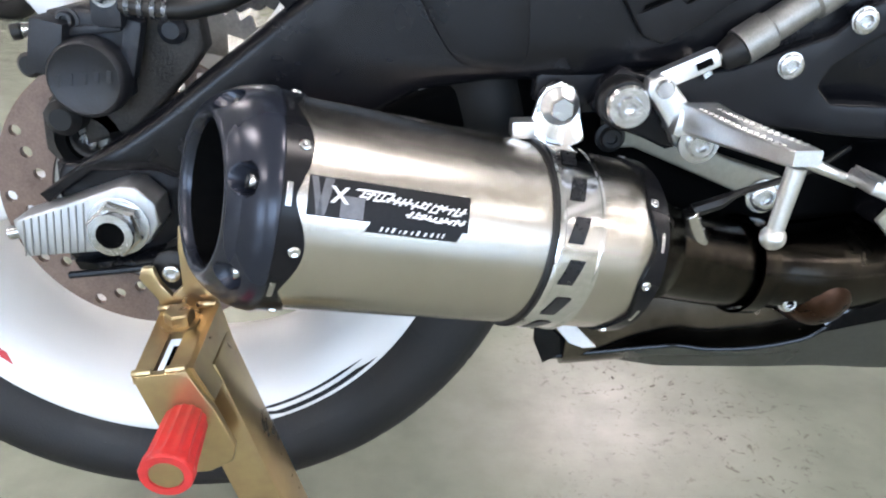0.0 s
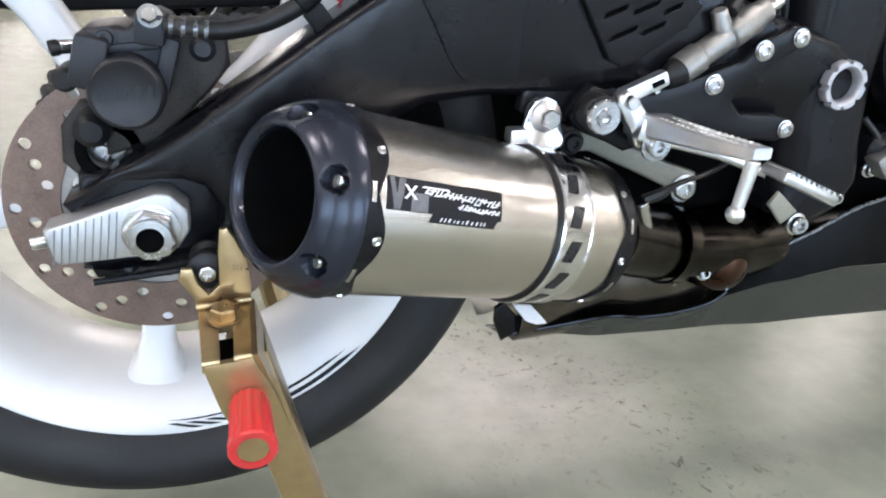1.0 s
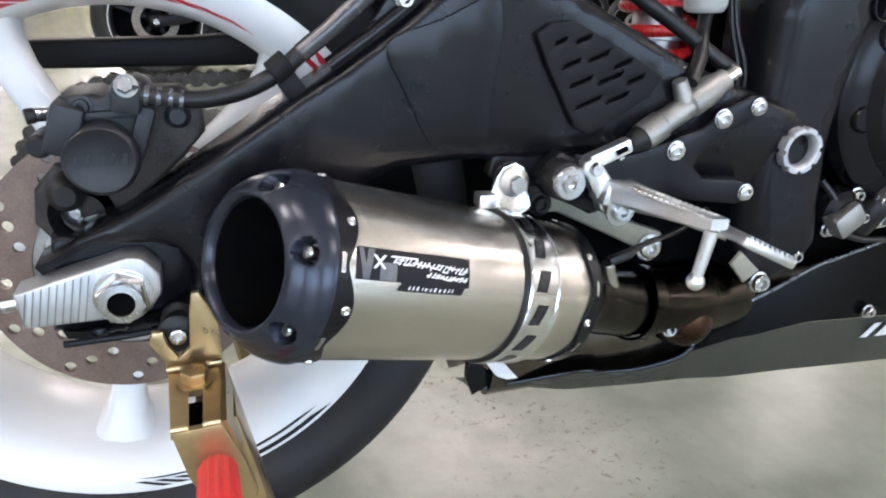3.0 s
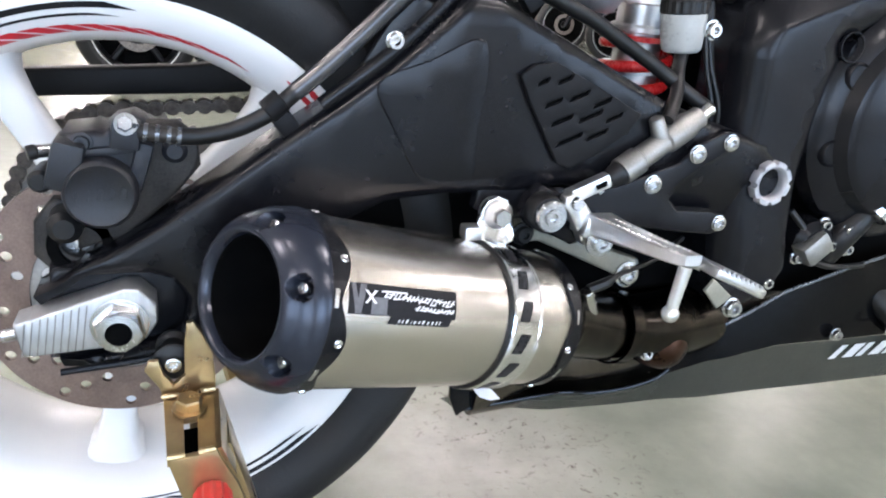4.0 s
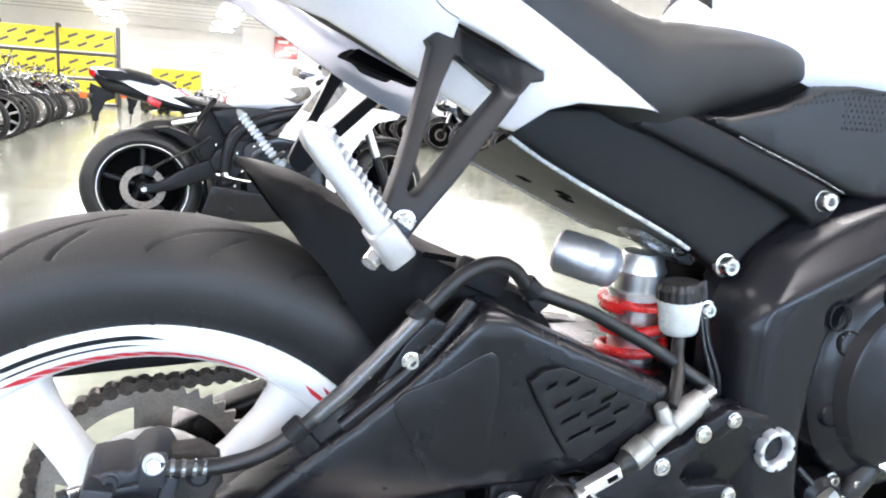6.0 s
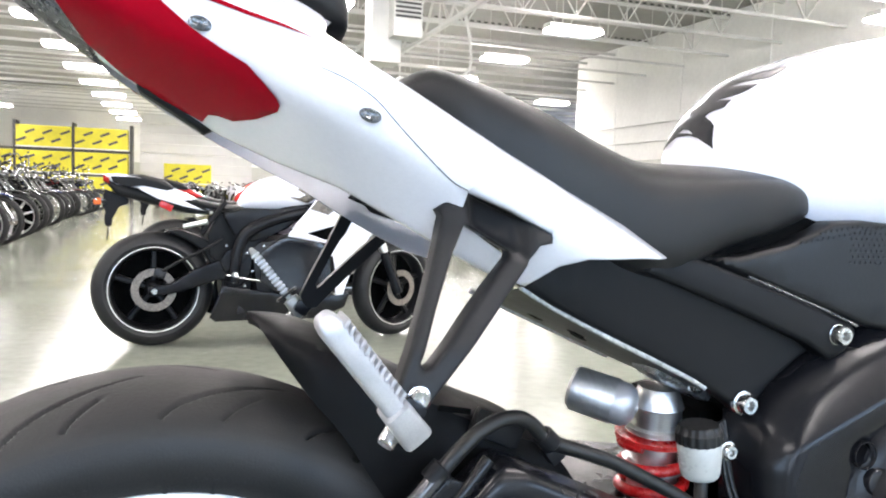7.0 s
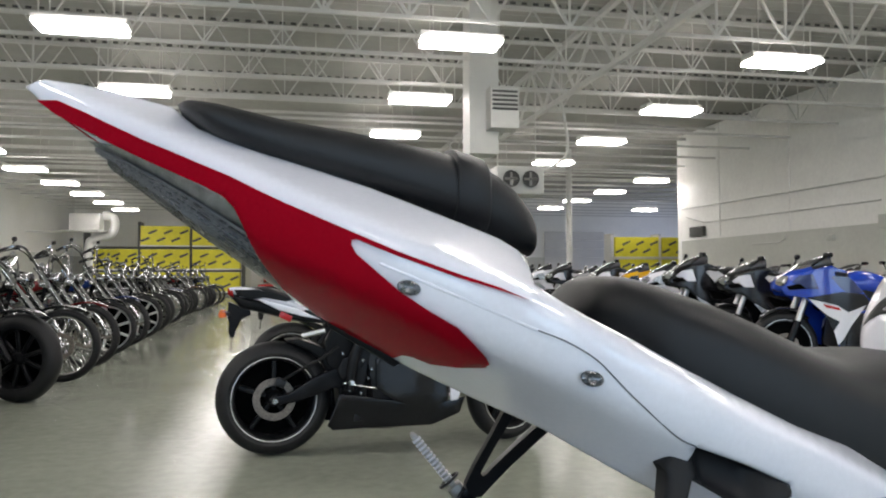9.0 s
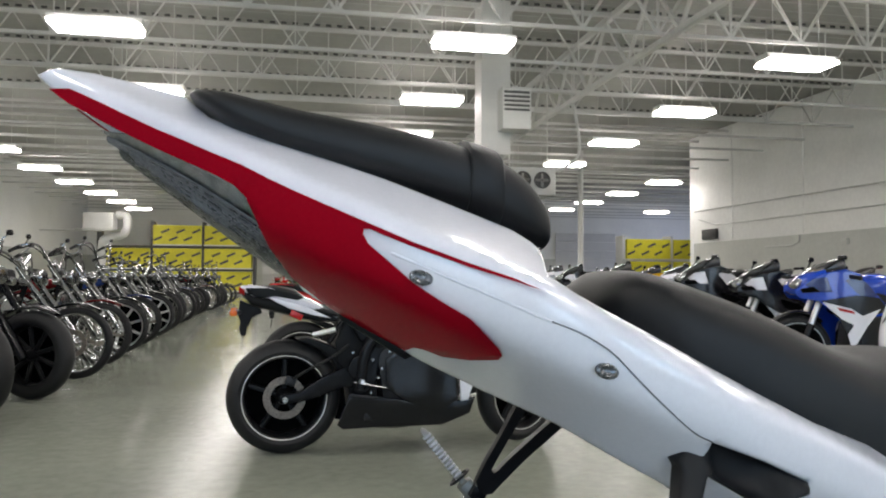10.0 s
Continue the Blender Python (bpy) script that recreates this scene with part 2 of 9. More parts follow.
    bp2 = node(nt, "ShaderNodeBump", Strength=0.42, Distance=0.0015)
    L(peel.outputs["Fac"], bp2.inputs["Height"])
    L(bp.outputs["Normal"], bp2.inputs["Normal"])
    L(bp2.outputs["Normal"], b.inputs["Normal"])
    dull = node(nt, "ShaderNodeMix")
    dull.inputs["B"].default_value = 0.55
    L(both.outputs[0], dull.inputs["Factor"])
    L(b.inputs["Roughness"].links[0].from_socket, dull.inputs["A"])
    L(dull.outputs["Result"], b.inputs["Roughness"])
    return m


FLOOR = floor_material()
WALL_WHITE = material("painted_white_block", (0.90, 0.90, 0.865), 0.6, var=0.05, scale=0.6, fine=9, bump=0.1)
WALL_GREY = material("painted_grey_block", (0.56, 0.57, 0.525), 0.55, var=0.06, scale=0.8, fine=9, bump=0.1)
DECK = material("grey_roof_deck", (0.375, 0.37, 0.34), 0.6, var=0.08, scale=0.5, fine=5)
TRUSS = material("white_painted_steel", (0.62, 0.62, 0.59), 0.5, var=0.08, scale=2)
CRATE_YELLOW = material("yellow_printed_cardboard", (0.62, 0.56, 0.03), 0.55, var=0.10, scale=2, fine=30)
# rack steel, and also the shade in louvre gaps and flute ends
CRATE_DARK = material("dark_steel_and_gap_shade", (0.07, 0.07, 0.065), 0.6, var=0.2, scale=3)
DOOR_WHITE = material("white_door_steel", (0.66, 0.66, 0.64), 0.45, var=0.05, scale=2)
DIFFUSER = glow("lamp_diffuser", (1.0, 0.965, 0.945), LAMP_POWER)


# ---- shapes ----
from mathutils.geometry import delaunay_2d_cdt


def lerp(table, x):
    """The value at x of a table of (x, value)."""
    return float(np.interp(x, [a for a, _ in table], [b for _, b in table]))


def part(name, bm, mat, parent=None, label="", smooth=40):
    """Links a bmesh as one mesh object under a thing or a part."""
    bmesh.ops.recalc_face_normals(bm, faces=bm.faces)
    for f in bm.faces:
        f.smooth = smooth > 0
    me = bpy.data.meshes.new(name)
    bm.to_mesh(me)
    bm.free()
    if smooth > 0:
        me.set_sharp_from_angle(angle=radians(smooth))
    me.materials.append(mat)
    ob = new(name, me)
    if parent:
        ob.parent = parent
        if parent.type == "EMPTY":
            ob.matrix_parent_inverse = Matrix.Translation(parent.location).inverted()
    if label:
        tagged(ob, label)
    return ob


def thing(name, label, category, at=(0, 0, 0), group="", kind=""):
    ob = new(name)
    ob.location = at
    ob.empty_display_size = 0.1
    return tagged(ob, label, category, group, kind)


def basis(axis, side=None):
    """A rotation whose z is the axis."""
    z = Vector(axis).normalized()
    s = Vector(side) if side else (Vector((0, 0, 1)) if abs(z.z) < 0.9 else Vector((1, 0, 0)))
    x = (s - z * s.dot(z)).normalized()
    y = z.cross(x)
    return Matrix((x, y, z)).transposed()


def spline(pts, n=6, closed=False):
    """A smooth line through the points."""
    P = [Vector(p) for p in pts]
    out = []
    m = len(P)
    for i in range(m if closed else m - 1):
        p0 = P[(i - 1) % m] if closed or i > 0 else P[0] * 2 - P[1]
        p1, p2 = P[i], P[(i + 1) % m]
        p3 = P[(i + 2) % m] if closed or i + 2 < m else P[-1] * 2 - P[-2]
        for k in range(n):
            t = k / n
            out.append(0.5 * ((2 * p1) + (p2 - p0) * t + (2 * p0 - 5 * p1 + 4 * p2 - p3) * t * t + (3 * p1 - p0 - 3 * p2 + p3) * t ** 3))
    if not closed:
        out.append(P[-1])
    return out


def bridge(bm, rings, closed=True, cap=True):
    """Faces between rings of as many verts each."""
    for a, b in zip(rings, rings[1:]):
        n = len(a)
        for i in range(n if closed else n - 1):
            j = (i + 1) % n
            q = [a[i], a[j], b[j], b[i]]
            if len(set(q)) == 4:
                bm.faces.new(q)
    if cap and closed:
        bm.faces.new(rings[0][::-1])
        bm.faces.new(rings[-1])


def tube(bm, pts, r, seg=12, n=6, closed=False, smooth=True):
    """A round bar along a line; r is one radius or one a point."""
    rr = list(r) if isinstance(r, (list, tuple)) else [r] * len(pts)
    P = spline(pts, n, closed) if smooth and len(pts) > 2 else [Vector(p) for p in pts]
    m = len(P)
    prev = None
    rings = []
    for i, p in enumerate(P):
        if closed:
            d = P[(i + 1) % m] - P[i - 1]
        else:
            d = P[min(i + 1, m - 1)] - P[max(i - 1, 0)]
        d.normalize()
        if prev is None:
            prev = basis(d).col[0].copy()
        x = (prev - d * prev.dot(d)).normalized()
        prev = x
        y = d.cross(x)
        rad = float(np.interp(i / max(1, m - 1) * (len(rr) - 1), range(len(rr)), rr))
        rings.append([bm.verts.new(p + rad * (math.cos(a) * x + math.sin(a) * y)) for a in (2 * math.pi * k / seg for k in range(seg))])
    if closed:
        rings.append(rings[0])
        bridge(bm, rings, True, False)
    else:
        bridge(bm, rings)
    return bm


def lathe(bm, profile, origin=(0, 0, 0), axis=(0, 1, 0), seg=48, side=None, close=False):
    """A turned shape: profile of (along the axis, radius)."""
    B = basis(axis, side)
    o = Vector(origin)
    rings = []
    for s, r in profile:
        if r < 1e-5:
            v = bm.verts.new(o + B @ Vector((0, 0, s)))
            rings.append([v] * seg)
        else:
            rings.append([bm.verts.new(o + B @ Vector((r * math.cos(2 * math.pi * k / seg), r * math.sin(2 * math.pi * k / seg), s))) for k in range(seg)])
    if close:
        rings.append(rings[0])
    for a, b in zip(rings, rings[1:]):
        for i in range(seg):
            j = (i + 1) % seg
            q = []
            for v in (a[i], a[j], b[j], b[i]):
                if v not in q:
                    q.append(v)
            if len(q) > 2:
                bm.faces.new(q)
    return bm


def rod(bm, p0, p1, r0, r1=None, seg=20, edge=0.12):
    """A round bar from p0 to p1 with rounded ends."""
    p0, p1 = Vector(p0), Vector(p1)
    r1 = r0 if r1 is None else r1
    L = (p1 - p0).length
    e = min(r0, r1, L) * edge
    return lathe(bm, [(0, 0), (0, r0 - e), (e, r0), (L - e, r1), (L, r1 - e), (L, 0)], p0, p1 - p0, seg)


def block(bm, size, m=Matrix(), bevel=0.0, seg=2):
    """A box of that size, middle at m, with rounded edges."""
    g = bmesh.ops.create_cube(bm, size=1.0, matrix=m @ Matrix.Diagonal((*size, 1)))
    if bevel:
        edges = list({e for v in g["verts"] for e in v.link_edges})
        bmesh.ops.bevel(bm, geom=edges, offset=bevel, segments=seg, affect="EDGES", profile=0.6)
    return bm


def bolt(bm, p, axis, r, h, flange=0.0, seg=20):
    """A socket head bolt whose base is at p."""
    prof = [(0, 0)]
    if flange:
        prof += [(0, r + flange), (h * 0.3, r + flange), (h * 0.35, r)]
    else:
        prof += [(0, r)]
    prof += [(h * 0.85, r), (h, r * 0.85), (h, r * 0.5), (h * 0.55, r * 0.46), (h * 0.5, 0)]
    return lathe(bm, prof, p, axis, seg)


def hexagon(bm, p, axis, r, h, turn=0.0):
    B = basis(axis)
    rings = []
    for s, k in ((0, 1.0), (h * 0.85, 1.0), (h, 0.9)):
        rings.append([bm.verts.new(Vector(p) + B @ Vector((r * k * math.cos(a), r * k * math.sin(a), s))) for a in (math.pi / 3 * i + turn for i in range(6))])
    bridge(bm, rings)
    return bm


def area2(o):
    return sum(a[0] * b[1] - b[0] * a[1] for a, b in zip(o, o[1:] + o[:1])) / 2


def inside(P, loops):
    """Which of the points P lie within the loops, by even and odd crossings."""
    hit = np.zeros(len(P), bool)
    for lp in loops:
        A = np.array(lp)
        B = np.roll(A, -1, axis=0)
        for (x0, z0), (x1, z1) in zip(A, B):
            if z0 == z1:
                continue
            c = ((z0 > P[:, 1]) != (z1 > P[:, 1])) & (P[:, 0] < (x1 - x0) * (P[:, 1] - z0) / (z1 - z0) + x0)
            hit ^= c
    return hit


def away(P, loops):
    """How far each of the points P lies from the nearest loop."""
    A = np.concatenate([np.array(lp) for lp in loops])
    D = np.concatenate([np.roll(np.array(lp), -1, axis=0) for lp in loops]) - A
    DD = (D ** 2).sum(1) + 1e-14
    q = P[:, None, :] - A[None]
    t = np.clip((q * D[None]).sum(2) / DD[None], 0, 1)
    return np.sqrt(((q - D[None] * t[..., None]) ** 2).sum(2)).min(1)


def plate(outline, y, thick, edge=0.0, grid=0.02, holes=(), curve=0, bm=None, lines=()):
    """A panel seen from the side: an outline of (x, z), its outer face at y (a number or a function of x, z), thick towards +y, with rounded edges; lines: creases that its mesh follows."""
    fy = y if callable(y) else (lambda a, b: y)
    o = [(p[0], p[1]) for p in outline]
    if curve:
        o = [(v.x, v.y) for v in spline([(a, b, 0) for a, b in o], curve, True)]
    if area2(o) < 0:
        o = o[::-1]
    step = min(grid, max(2.2 * edge, 0.004)) if edge else grid
    loops = []
    for lp in [o] + [list(h) for h in holes]:
        fine = []
        for p, q in zip(lp, lp[1:] + lp[:1]):
            n = max(1, math.ceil(math.hypot(q[0] - p[0], q[1] - p[1]) / step)) if grid else 1
            fine += [(p[0] + (q[0] - p[0]) * k / n, p[1] + (q[1] - p[1]) * k / n) for k in range(n)]
        loops.append(fine)
    pts, links = [], []
    for lp in loops:
        n0 = len(pts)
        pts += lp
        links += [(n0 + k, n0 + (k + 1) % len(lp)) for k in range(len(lp))]
    for ln in lines:
        n0 = len(pts)
        for p, q in zip(ln, ln[1:]):
            n = max(1, math.ceil(math.hypot(q[0] - p[0], q[1] - p[1]) / 0.006))
            pts += [(p[0] + (q[0] - p[0]) * k / n, p[1] + (q[1] - p[1]) * k / n) for k in range(n)]
        pts.append(tuple(ln[-1]))
        links += [(k, k + 1) for k in range(n0, len(pts) - 1)]
    extra = []
    if edge:
        for lp in loops:
            A = np.array(lp)
            T = np.roll(A, -1, axis=0) - np.roll(A, 1, axis=0)
            T /= np.linalg.norm(T, axis=1)[:, None] + 1e-12
            N = np.stack([-T[:, 1], T[:, 0]], 1)
            for f in (0.15, 0.5, 1.0):
                for sign in (1, -1):
                    Q = A + N * edge * f * sign
                    ok = inside(Q, loops) & (away(Q, loops) > edge * f * 0.93)
                    extra += [tuple(v) for v in Q[ok]]
    if grid:
        A = np.array(o)
        gx, gz = np.meshgrid(np.arange(A[:, 0].min() + grid / 2, A[:, 0].max(), grid), np.arange(A[:, 1].min() + grid / 2, A[:, 1].max(), grid))
        gx = gx + (np.arange(gx.shape[0]) % 2)[:, None] * grid / 2
        Q = np.stack([gx.ravel(), gz.ravel()], 1)
        if len(Q):
            Q = Q[inside(Q, loops)]
        if len(Q):
            Q = Q[away(Q, loops) > max(edge * 1.3, grid * 0.4)]
            extra += [tuple(v) for v in Q]
    out = delaunay_2d_cdt([Vector(p) for p in pts + extra], links, [], 0, 1e-6)
    V, faces = np.array([tuple(v) for v in out[0]]), out[2]
    C = np.array([V[list(f)].mean(0) for f in faces])
    keep = inside(C, loops)
    d = away(V, loops) if edge else np.ones(len(V))
    bm = bm or bmesh.new()
    front, back = {}, {}

    def vert(i):
        if i not in front:
            x, z = V[i]
            dd = d[i] if d[i] > 1e-5 else 0
            drop = edge - math.sqrt(max(0, edge ** 2 - (edge - dd) ** 2)) if edge and dd < edge else 0
            yy = fy(x, z)
            front[i] = bm.verts.new((x, yy + drop, z))
            if thick:
                back[i] = bm.verts.new((x, yy + max(thick, drop + 0.0003), z))
        return front[i]
    count = {}
    for f, k in zip(faces, keep):
        if not k:
            continue
        bm.faces.new([vert(i) for i in f])
        if thick:
            bm.faces.new([back[i] for i in reversed(f)])
        for i, j in zip(f, list(f[1:]) + [f[0]]):
            count[(i, j)] = count.get((i, j), 0) + 1
    if thick:
        for i, j in count:
            if (j, i) not in count:
                bm.faces.new([front[j], front[i], back[i], back[j]])
    return bm


def mirrored(bm):
    for v in bm.verts:
        v.co.y = -v.co.y
    return bm


def body(stations, seg=28, power=2.6, bm=None):
    """A closed body along x: stations of (x, bottom z, top z, half width, sideways shift)."""
    bm = bm or bmesh.new()
    rings = []
    for st in stations:
        x, z0, z1, w = st[:4]
        sh = st[4] if len(st) > 4 else 0
        cz, h = (z0 + z1) / 2, (z1 - z0) / 2
        ring = []
        for k in range(seg):
            a = 2 * math.pi * k / seg
            c, s = math.cos(a), math.sin(a)
            ring.append(bm.verts.new((x, sh + w * math.copysign(abs(c) ** (2 / power), c), cz + h * math.copysign(abs(s) ** (2 / power), s))))
        rings.append(ring)
    bridge(bm, rings)
    return bm


def dense(stations, n=5):
    """Stations with smooth ones put in between."""
    cols = len(stations[0])
    out = []
    for i in range(0, cols, 3):
        chunk = [tuple((list(s) + [0, 0, 0])[i:i + 3]) for s in stations]
        out.append(spline(chunk, n))
    return [tuple(c for v in vs for c in v)[:cols] for vs in zip(*out)]


def circle(cx, cz, r, n=16, turn=0.0):
    return [(cx + r * math.cos(turn + 2 * math.pi * k / n), cz + r * math.sin(turn + 2 * math.pi * k / n)) for k in range(n)]


# ---- the showroom ----
X0, X1, Y0, Y1, TOP = -12.0, 13.3, -7.0, 44.0, 5.9
JOG_Y, X2 = 23.4, 27.0


def slab(name, x0, x1, y0, y1, z0, z1, mat, label, category, kind="structure"):
    bm = bmesh.new()
    block(bm, (x1 - x0, y1 - y0, z1 - z0), pose((x0 + x1) / 2, (y0 + y1) / 2, (z0 + z1) / 2))
    return tagged(part(name, bm, mat, smooth=0), label, category, kind=kind)


slab("floor", X0 - 0.3, X2 + 0.3, Y0 - 0.3, Y1 + 0.3, -0.2, 0.0, FLOOR, "polished grey-green sealed concrete showroom floor with worn spots", "floor")
slab("wall_west", X0 - 0.3, X0, Y0, Y1, 0.0, TOP, WALL_WHITE, "white painted showroom side wall", "wall")
slab("wall_north", X0, X2, Y1, Y1 + 0.3, 0.0, TOP, WALL_WHITE, "white painted far end wall of the showroom", "wall")
slab("wall_jog", X1, X2, JOG_Y - 0.3, JOG_Y, 0.0, TOP, WALL_WHITE, "white painted return wall", "wall")
bm = bmesh.new()
for y0, y1, z0, z1 in ((JOG_Y, 34.0, 0, TOP), (40.0, Y1, 0, TOP), (34.0, 40.0, 0, 0.6), (34.0, 40.0, 3.0, TOP)):
    block(bm, (0.3, y1 - y0, z1 - z0), pose(X2 + 0.15, (y0 + y1) / 2, (z0 + z1) / 2))
tagged(part("wall_far_east", bm, WALL_WHITE, smooth=0), "white painted wall of the back hall", "wall", kind="structure")

# the block wall on the east side, white over a grey dado, with joints of its panels standing out
east = slab("wall_east", X1, X1 + 0.3, Y0, JOG_Y - 0.3, 0.0, TOP, WALL_WHITE, "tall white painted block wall over a grey dado", "wall")
bm = bmesh.new()
block(bm, (0.03, JOG_Y - Y0 - 0.3, 2.2), pose(X1 - 0.017, (JOG_Y + Y0 - 0.3) / 2, 1.1))
part("dado", bm, WALL_GREY, east, "grey painted dado", 0)
for ln in ([(23.0, 3.30), (14.0, 3.26), (13.75, 3.33), (5.0, 3.30)], [(22.7, 3.0), (22.2, 2.88), (21.6, 2.75), (14.1, 2.73)], [(13.72, 3.30), (13.68, 2.40)], [(19.0, 1.92), (17.75, 1.92), (17.5, 2.02), (17.5, 2.2)]):
    bm = bmesh.new()
    tube(bm, [(X1 - 0.055, y, z) for y, z in ln], 0.020, 8, smooth=False)
    part("conduit", bm, TRUSS, east, "thin painted conduit")
for y in (7.2, 10.6, 14.0, 17.4, 20.8):
    bm = bmesh.new()
    block(bm, (0.03, 0.10, TOP - 2.25), pose(X1 - 0.012, y, (TOP + 2.25) / 2))
    part("pilaster", bm, WALL_WHITE, east, "", 0)
for y, z, w, h in ((22.0, 2.47, 0.85, 0.33), (15.73, 1.94, 0.22, 0.16), (13.72, 2.23, 0.8, 0.32)):
    bm = bmesh.new()
    block(bm, (0.12, w, h), pose(X1 - 0.07, y, z), 0.02)
    part("wall_box", bm, CRATE_DARK if y > 20 else WALL_GREY, east, "small electrical box")
for name, x, y0, y1 in (("dado_west", X0 + 0.017, Y0, Y1),):
    bm = bmesh.new()
    block(bm, (0.03, y1 - y0, 2.2), pose(x, (y0 + y1) / 2, 1.1))
    tagged(part(name, bm, WALL_GREY, smooth=0), "grey painted dado along the wall", "wall", kind="structure")
bm = bmesh.new()
block(bm, (X2 - X0, 0.03, 2.2), pose((X2 + X0) / 2, Y1 - 0.017, 1.1))
tagged(part("dado_north", bm, WALL_GREY, smooth=0), "grey painted dado along the end wall", "wall", kind="structure")

# front wall behind the camera, with three window openings through it
bm = bmesh.new()
xs = [X0, -7.0, -3.4, -1.8, 1.8, 3.4, 7.0, X1]
for i in range(7):
    solid = i % 2 == 0
    a, b = xs[i], xs[i + 1]
    if solid:
        block(bm, (b - a, 0.3, TOP), pose((a + b) / 2, Y0 - 0.15, TOP / 2))
    else:
        block(bm, (b - a, 0.3, 0.55), pose((a + b) / 2, Y0 - 0.15, 0.275))
        block(bm, (b - a, 0.3, TOP - 2.95), pose((a + b) / 2, Y0 - 0.15, (TOP + 2.95) / 2))
tagged(part("wall_south", bm, WALL_WHITE, smooth=0), "white front wall with three large windows", "wall", kind="structure")
PANE = glass("window_glass", (0.95, 0.97, 0.97), 0.0)
for i, (wx, wy) in enumerate(WINDOWS):
    win = thing(f"window_{i + 1}", "large metal framed showroom window", "window", (wx, Y0, 0.55), kind="structure")
    for dx, dz, sx, sz in ((-1.77, 1.75, 0.06, 2.4), (1.77, 1.75, 0.06, 2.4), (0, 0.58, 3.6, 0.06), (0, 2.92, 3.6, 0.06), (0, 1.75, 0.05, 2.28)):
        bm = bmesh.new()
        block(bm, (sx, 0.08, sz), pose(wx + dx, Y0 - 0.15, dz), 0.006)
        part("window_frame", bm, CRATE_DARK, win, "", 0)
    bm = bmesh.new()
    block(bm, (3.5, 0.012, 2.3), pose(wx, Y0 - 0.15, 1.75))
    p = part("pane", bm, PANE, win, "clear glass pane", 0)
    p.visible_shadow = False

# unseen window, added as the source of the back hall's daylight
win = thing("window_4", "wide metal framed window of the back hall", "window", (X2, 37.0, 0.6), kind="structure")
for dy, dz, sy, sz in ((-2.97, 1.8, 0.06, 2.4), (2.97, 1.8, 0.06, 2.4), (0, 0.63, 5.88, 0.06), (0, 2.97, 5.88, 0.06), (-1.0, 1.8, 0.05, 2.28), (1.0, 1.8, 0.05, 2.28)):
    bm = bmesh.new()
    block(bm, (0.08, sy, sz), pose(X2 + 0.15, 37.0 + dy, dz), 0.006)
    part("window_frame", bm, CRATE_DARK, win, "", 0)
bm = bmesh.new()
block(bm, (0.012, 5.88, 2.28), pose(X2 + 0.15, 37.0, 1.8))
p = part("pane", bm, PANE, win, "clear glass pane", 0)
p.visible_shadow = False

# ceiling: a ribbed deck, open web joists across the hall and two girders along it, all one mesh each
bm = bmesh.new()
n = 260
rows = []
for k in range(n + 1):
    y = Y0 + (Y1 - Y0) * k / n
    z = TOP + (0.06 if k % 2 else 0.0)
    rows.append([bm.verts.new((X0 - 0.3, y, z)), bm.verts.new((X2 + 0.3, y, z))])
for a, b in zip(rows, rows[1:]):
    bm.faces.new((a[0], a[1], b[1], b[0]))
block(bm, (X2 - X0 + 0.6, Y1 - Y0 + 0.6, 0.1), pose((X0 + X2) / 2, (Y0 + Y1) / 2, TOP + 0.2))
tagged(part("ceiling", bm, DECK, smooth=0), "ribbed grey metal roof deck high over the showroom", "ceiling", kind="structure")


def bar(bm, a, b, w):
    """A thin square bar."""
    a, b = Vector(a), Vector(b)
    d = b - a
    M = Matrix.Translation((a + b) / 2) @ basis(d).to_4x4()
    block(bm, (w, w, d.length), M)


LOW, HIGH = 4.78, 5.72
bm = bmesh.new()
j = 0
y = 4.5
while y < Y1 - 1:
    xr = X1 if y < JOG_Y else X2
    for z, w in ((LOW, 0.055), (HIGH, 0.07)):
        bar(bm, (X0, y, z), (xr, y, z), w)
    x = X0 + 0.6 * (j % 2)
    web = 0.042 if y < 11 else 0.024
    while x < xr - 1.3 and y < 16:
        bar(bm, (x, y, HIGH), (x + 0.62, y, LOW), web)
        bar(bm, (x + 0.62, y, LOW), (x + 1.24, y, HIGH), web)
        bar(bm, (x + 0.62, y, LOW), (x + 0.62, y, HIGH), web * 0.8)
        x += 1.24
    y += 1.83
    j += 1
tagged(part("ceiling_joists", bm, TRUSS, smooth=0), "white painted open web steel roof joists", "joist", kind="structure")
# dark blocks for the deck's flute ends over each joist, their shade in the colour
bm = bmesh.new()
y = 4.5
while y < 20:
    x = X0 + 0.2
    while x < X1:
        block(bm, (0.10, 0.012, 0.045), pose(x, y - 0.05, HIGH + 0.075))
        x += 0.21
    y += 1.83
tagged(part("flute_ends", bm, CRATE_DARK, smooth=0), "dark blocks for the shaded flute ends of the roof deck", "ceiling", kind="structure")
bm = bmesh.new()
for x in (5.4,):
    for z, w in ((LOW - 0.12, 0.09), (HIGH, 0.10)):
        bar(bm, (x, 3, z), (x, Y1, z), w)
    y = 3.0
    while y < 40:
        bar(bm, (x, y, HIGH), (x, y + 0.92, LOW - 0.12), 0.05)
        bar(bm, (x, y + 0.92, LOW - 0.12), (x, y + 1.83, HIGH), 0.05)
        y += 1.83
tagged(part("ceiling_girder", bm, TRUSS, smooth=0), "white painted steel roof girder", "girder", kind="structure")


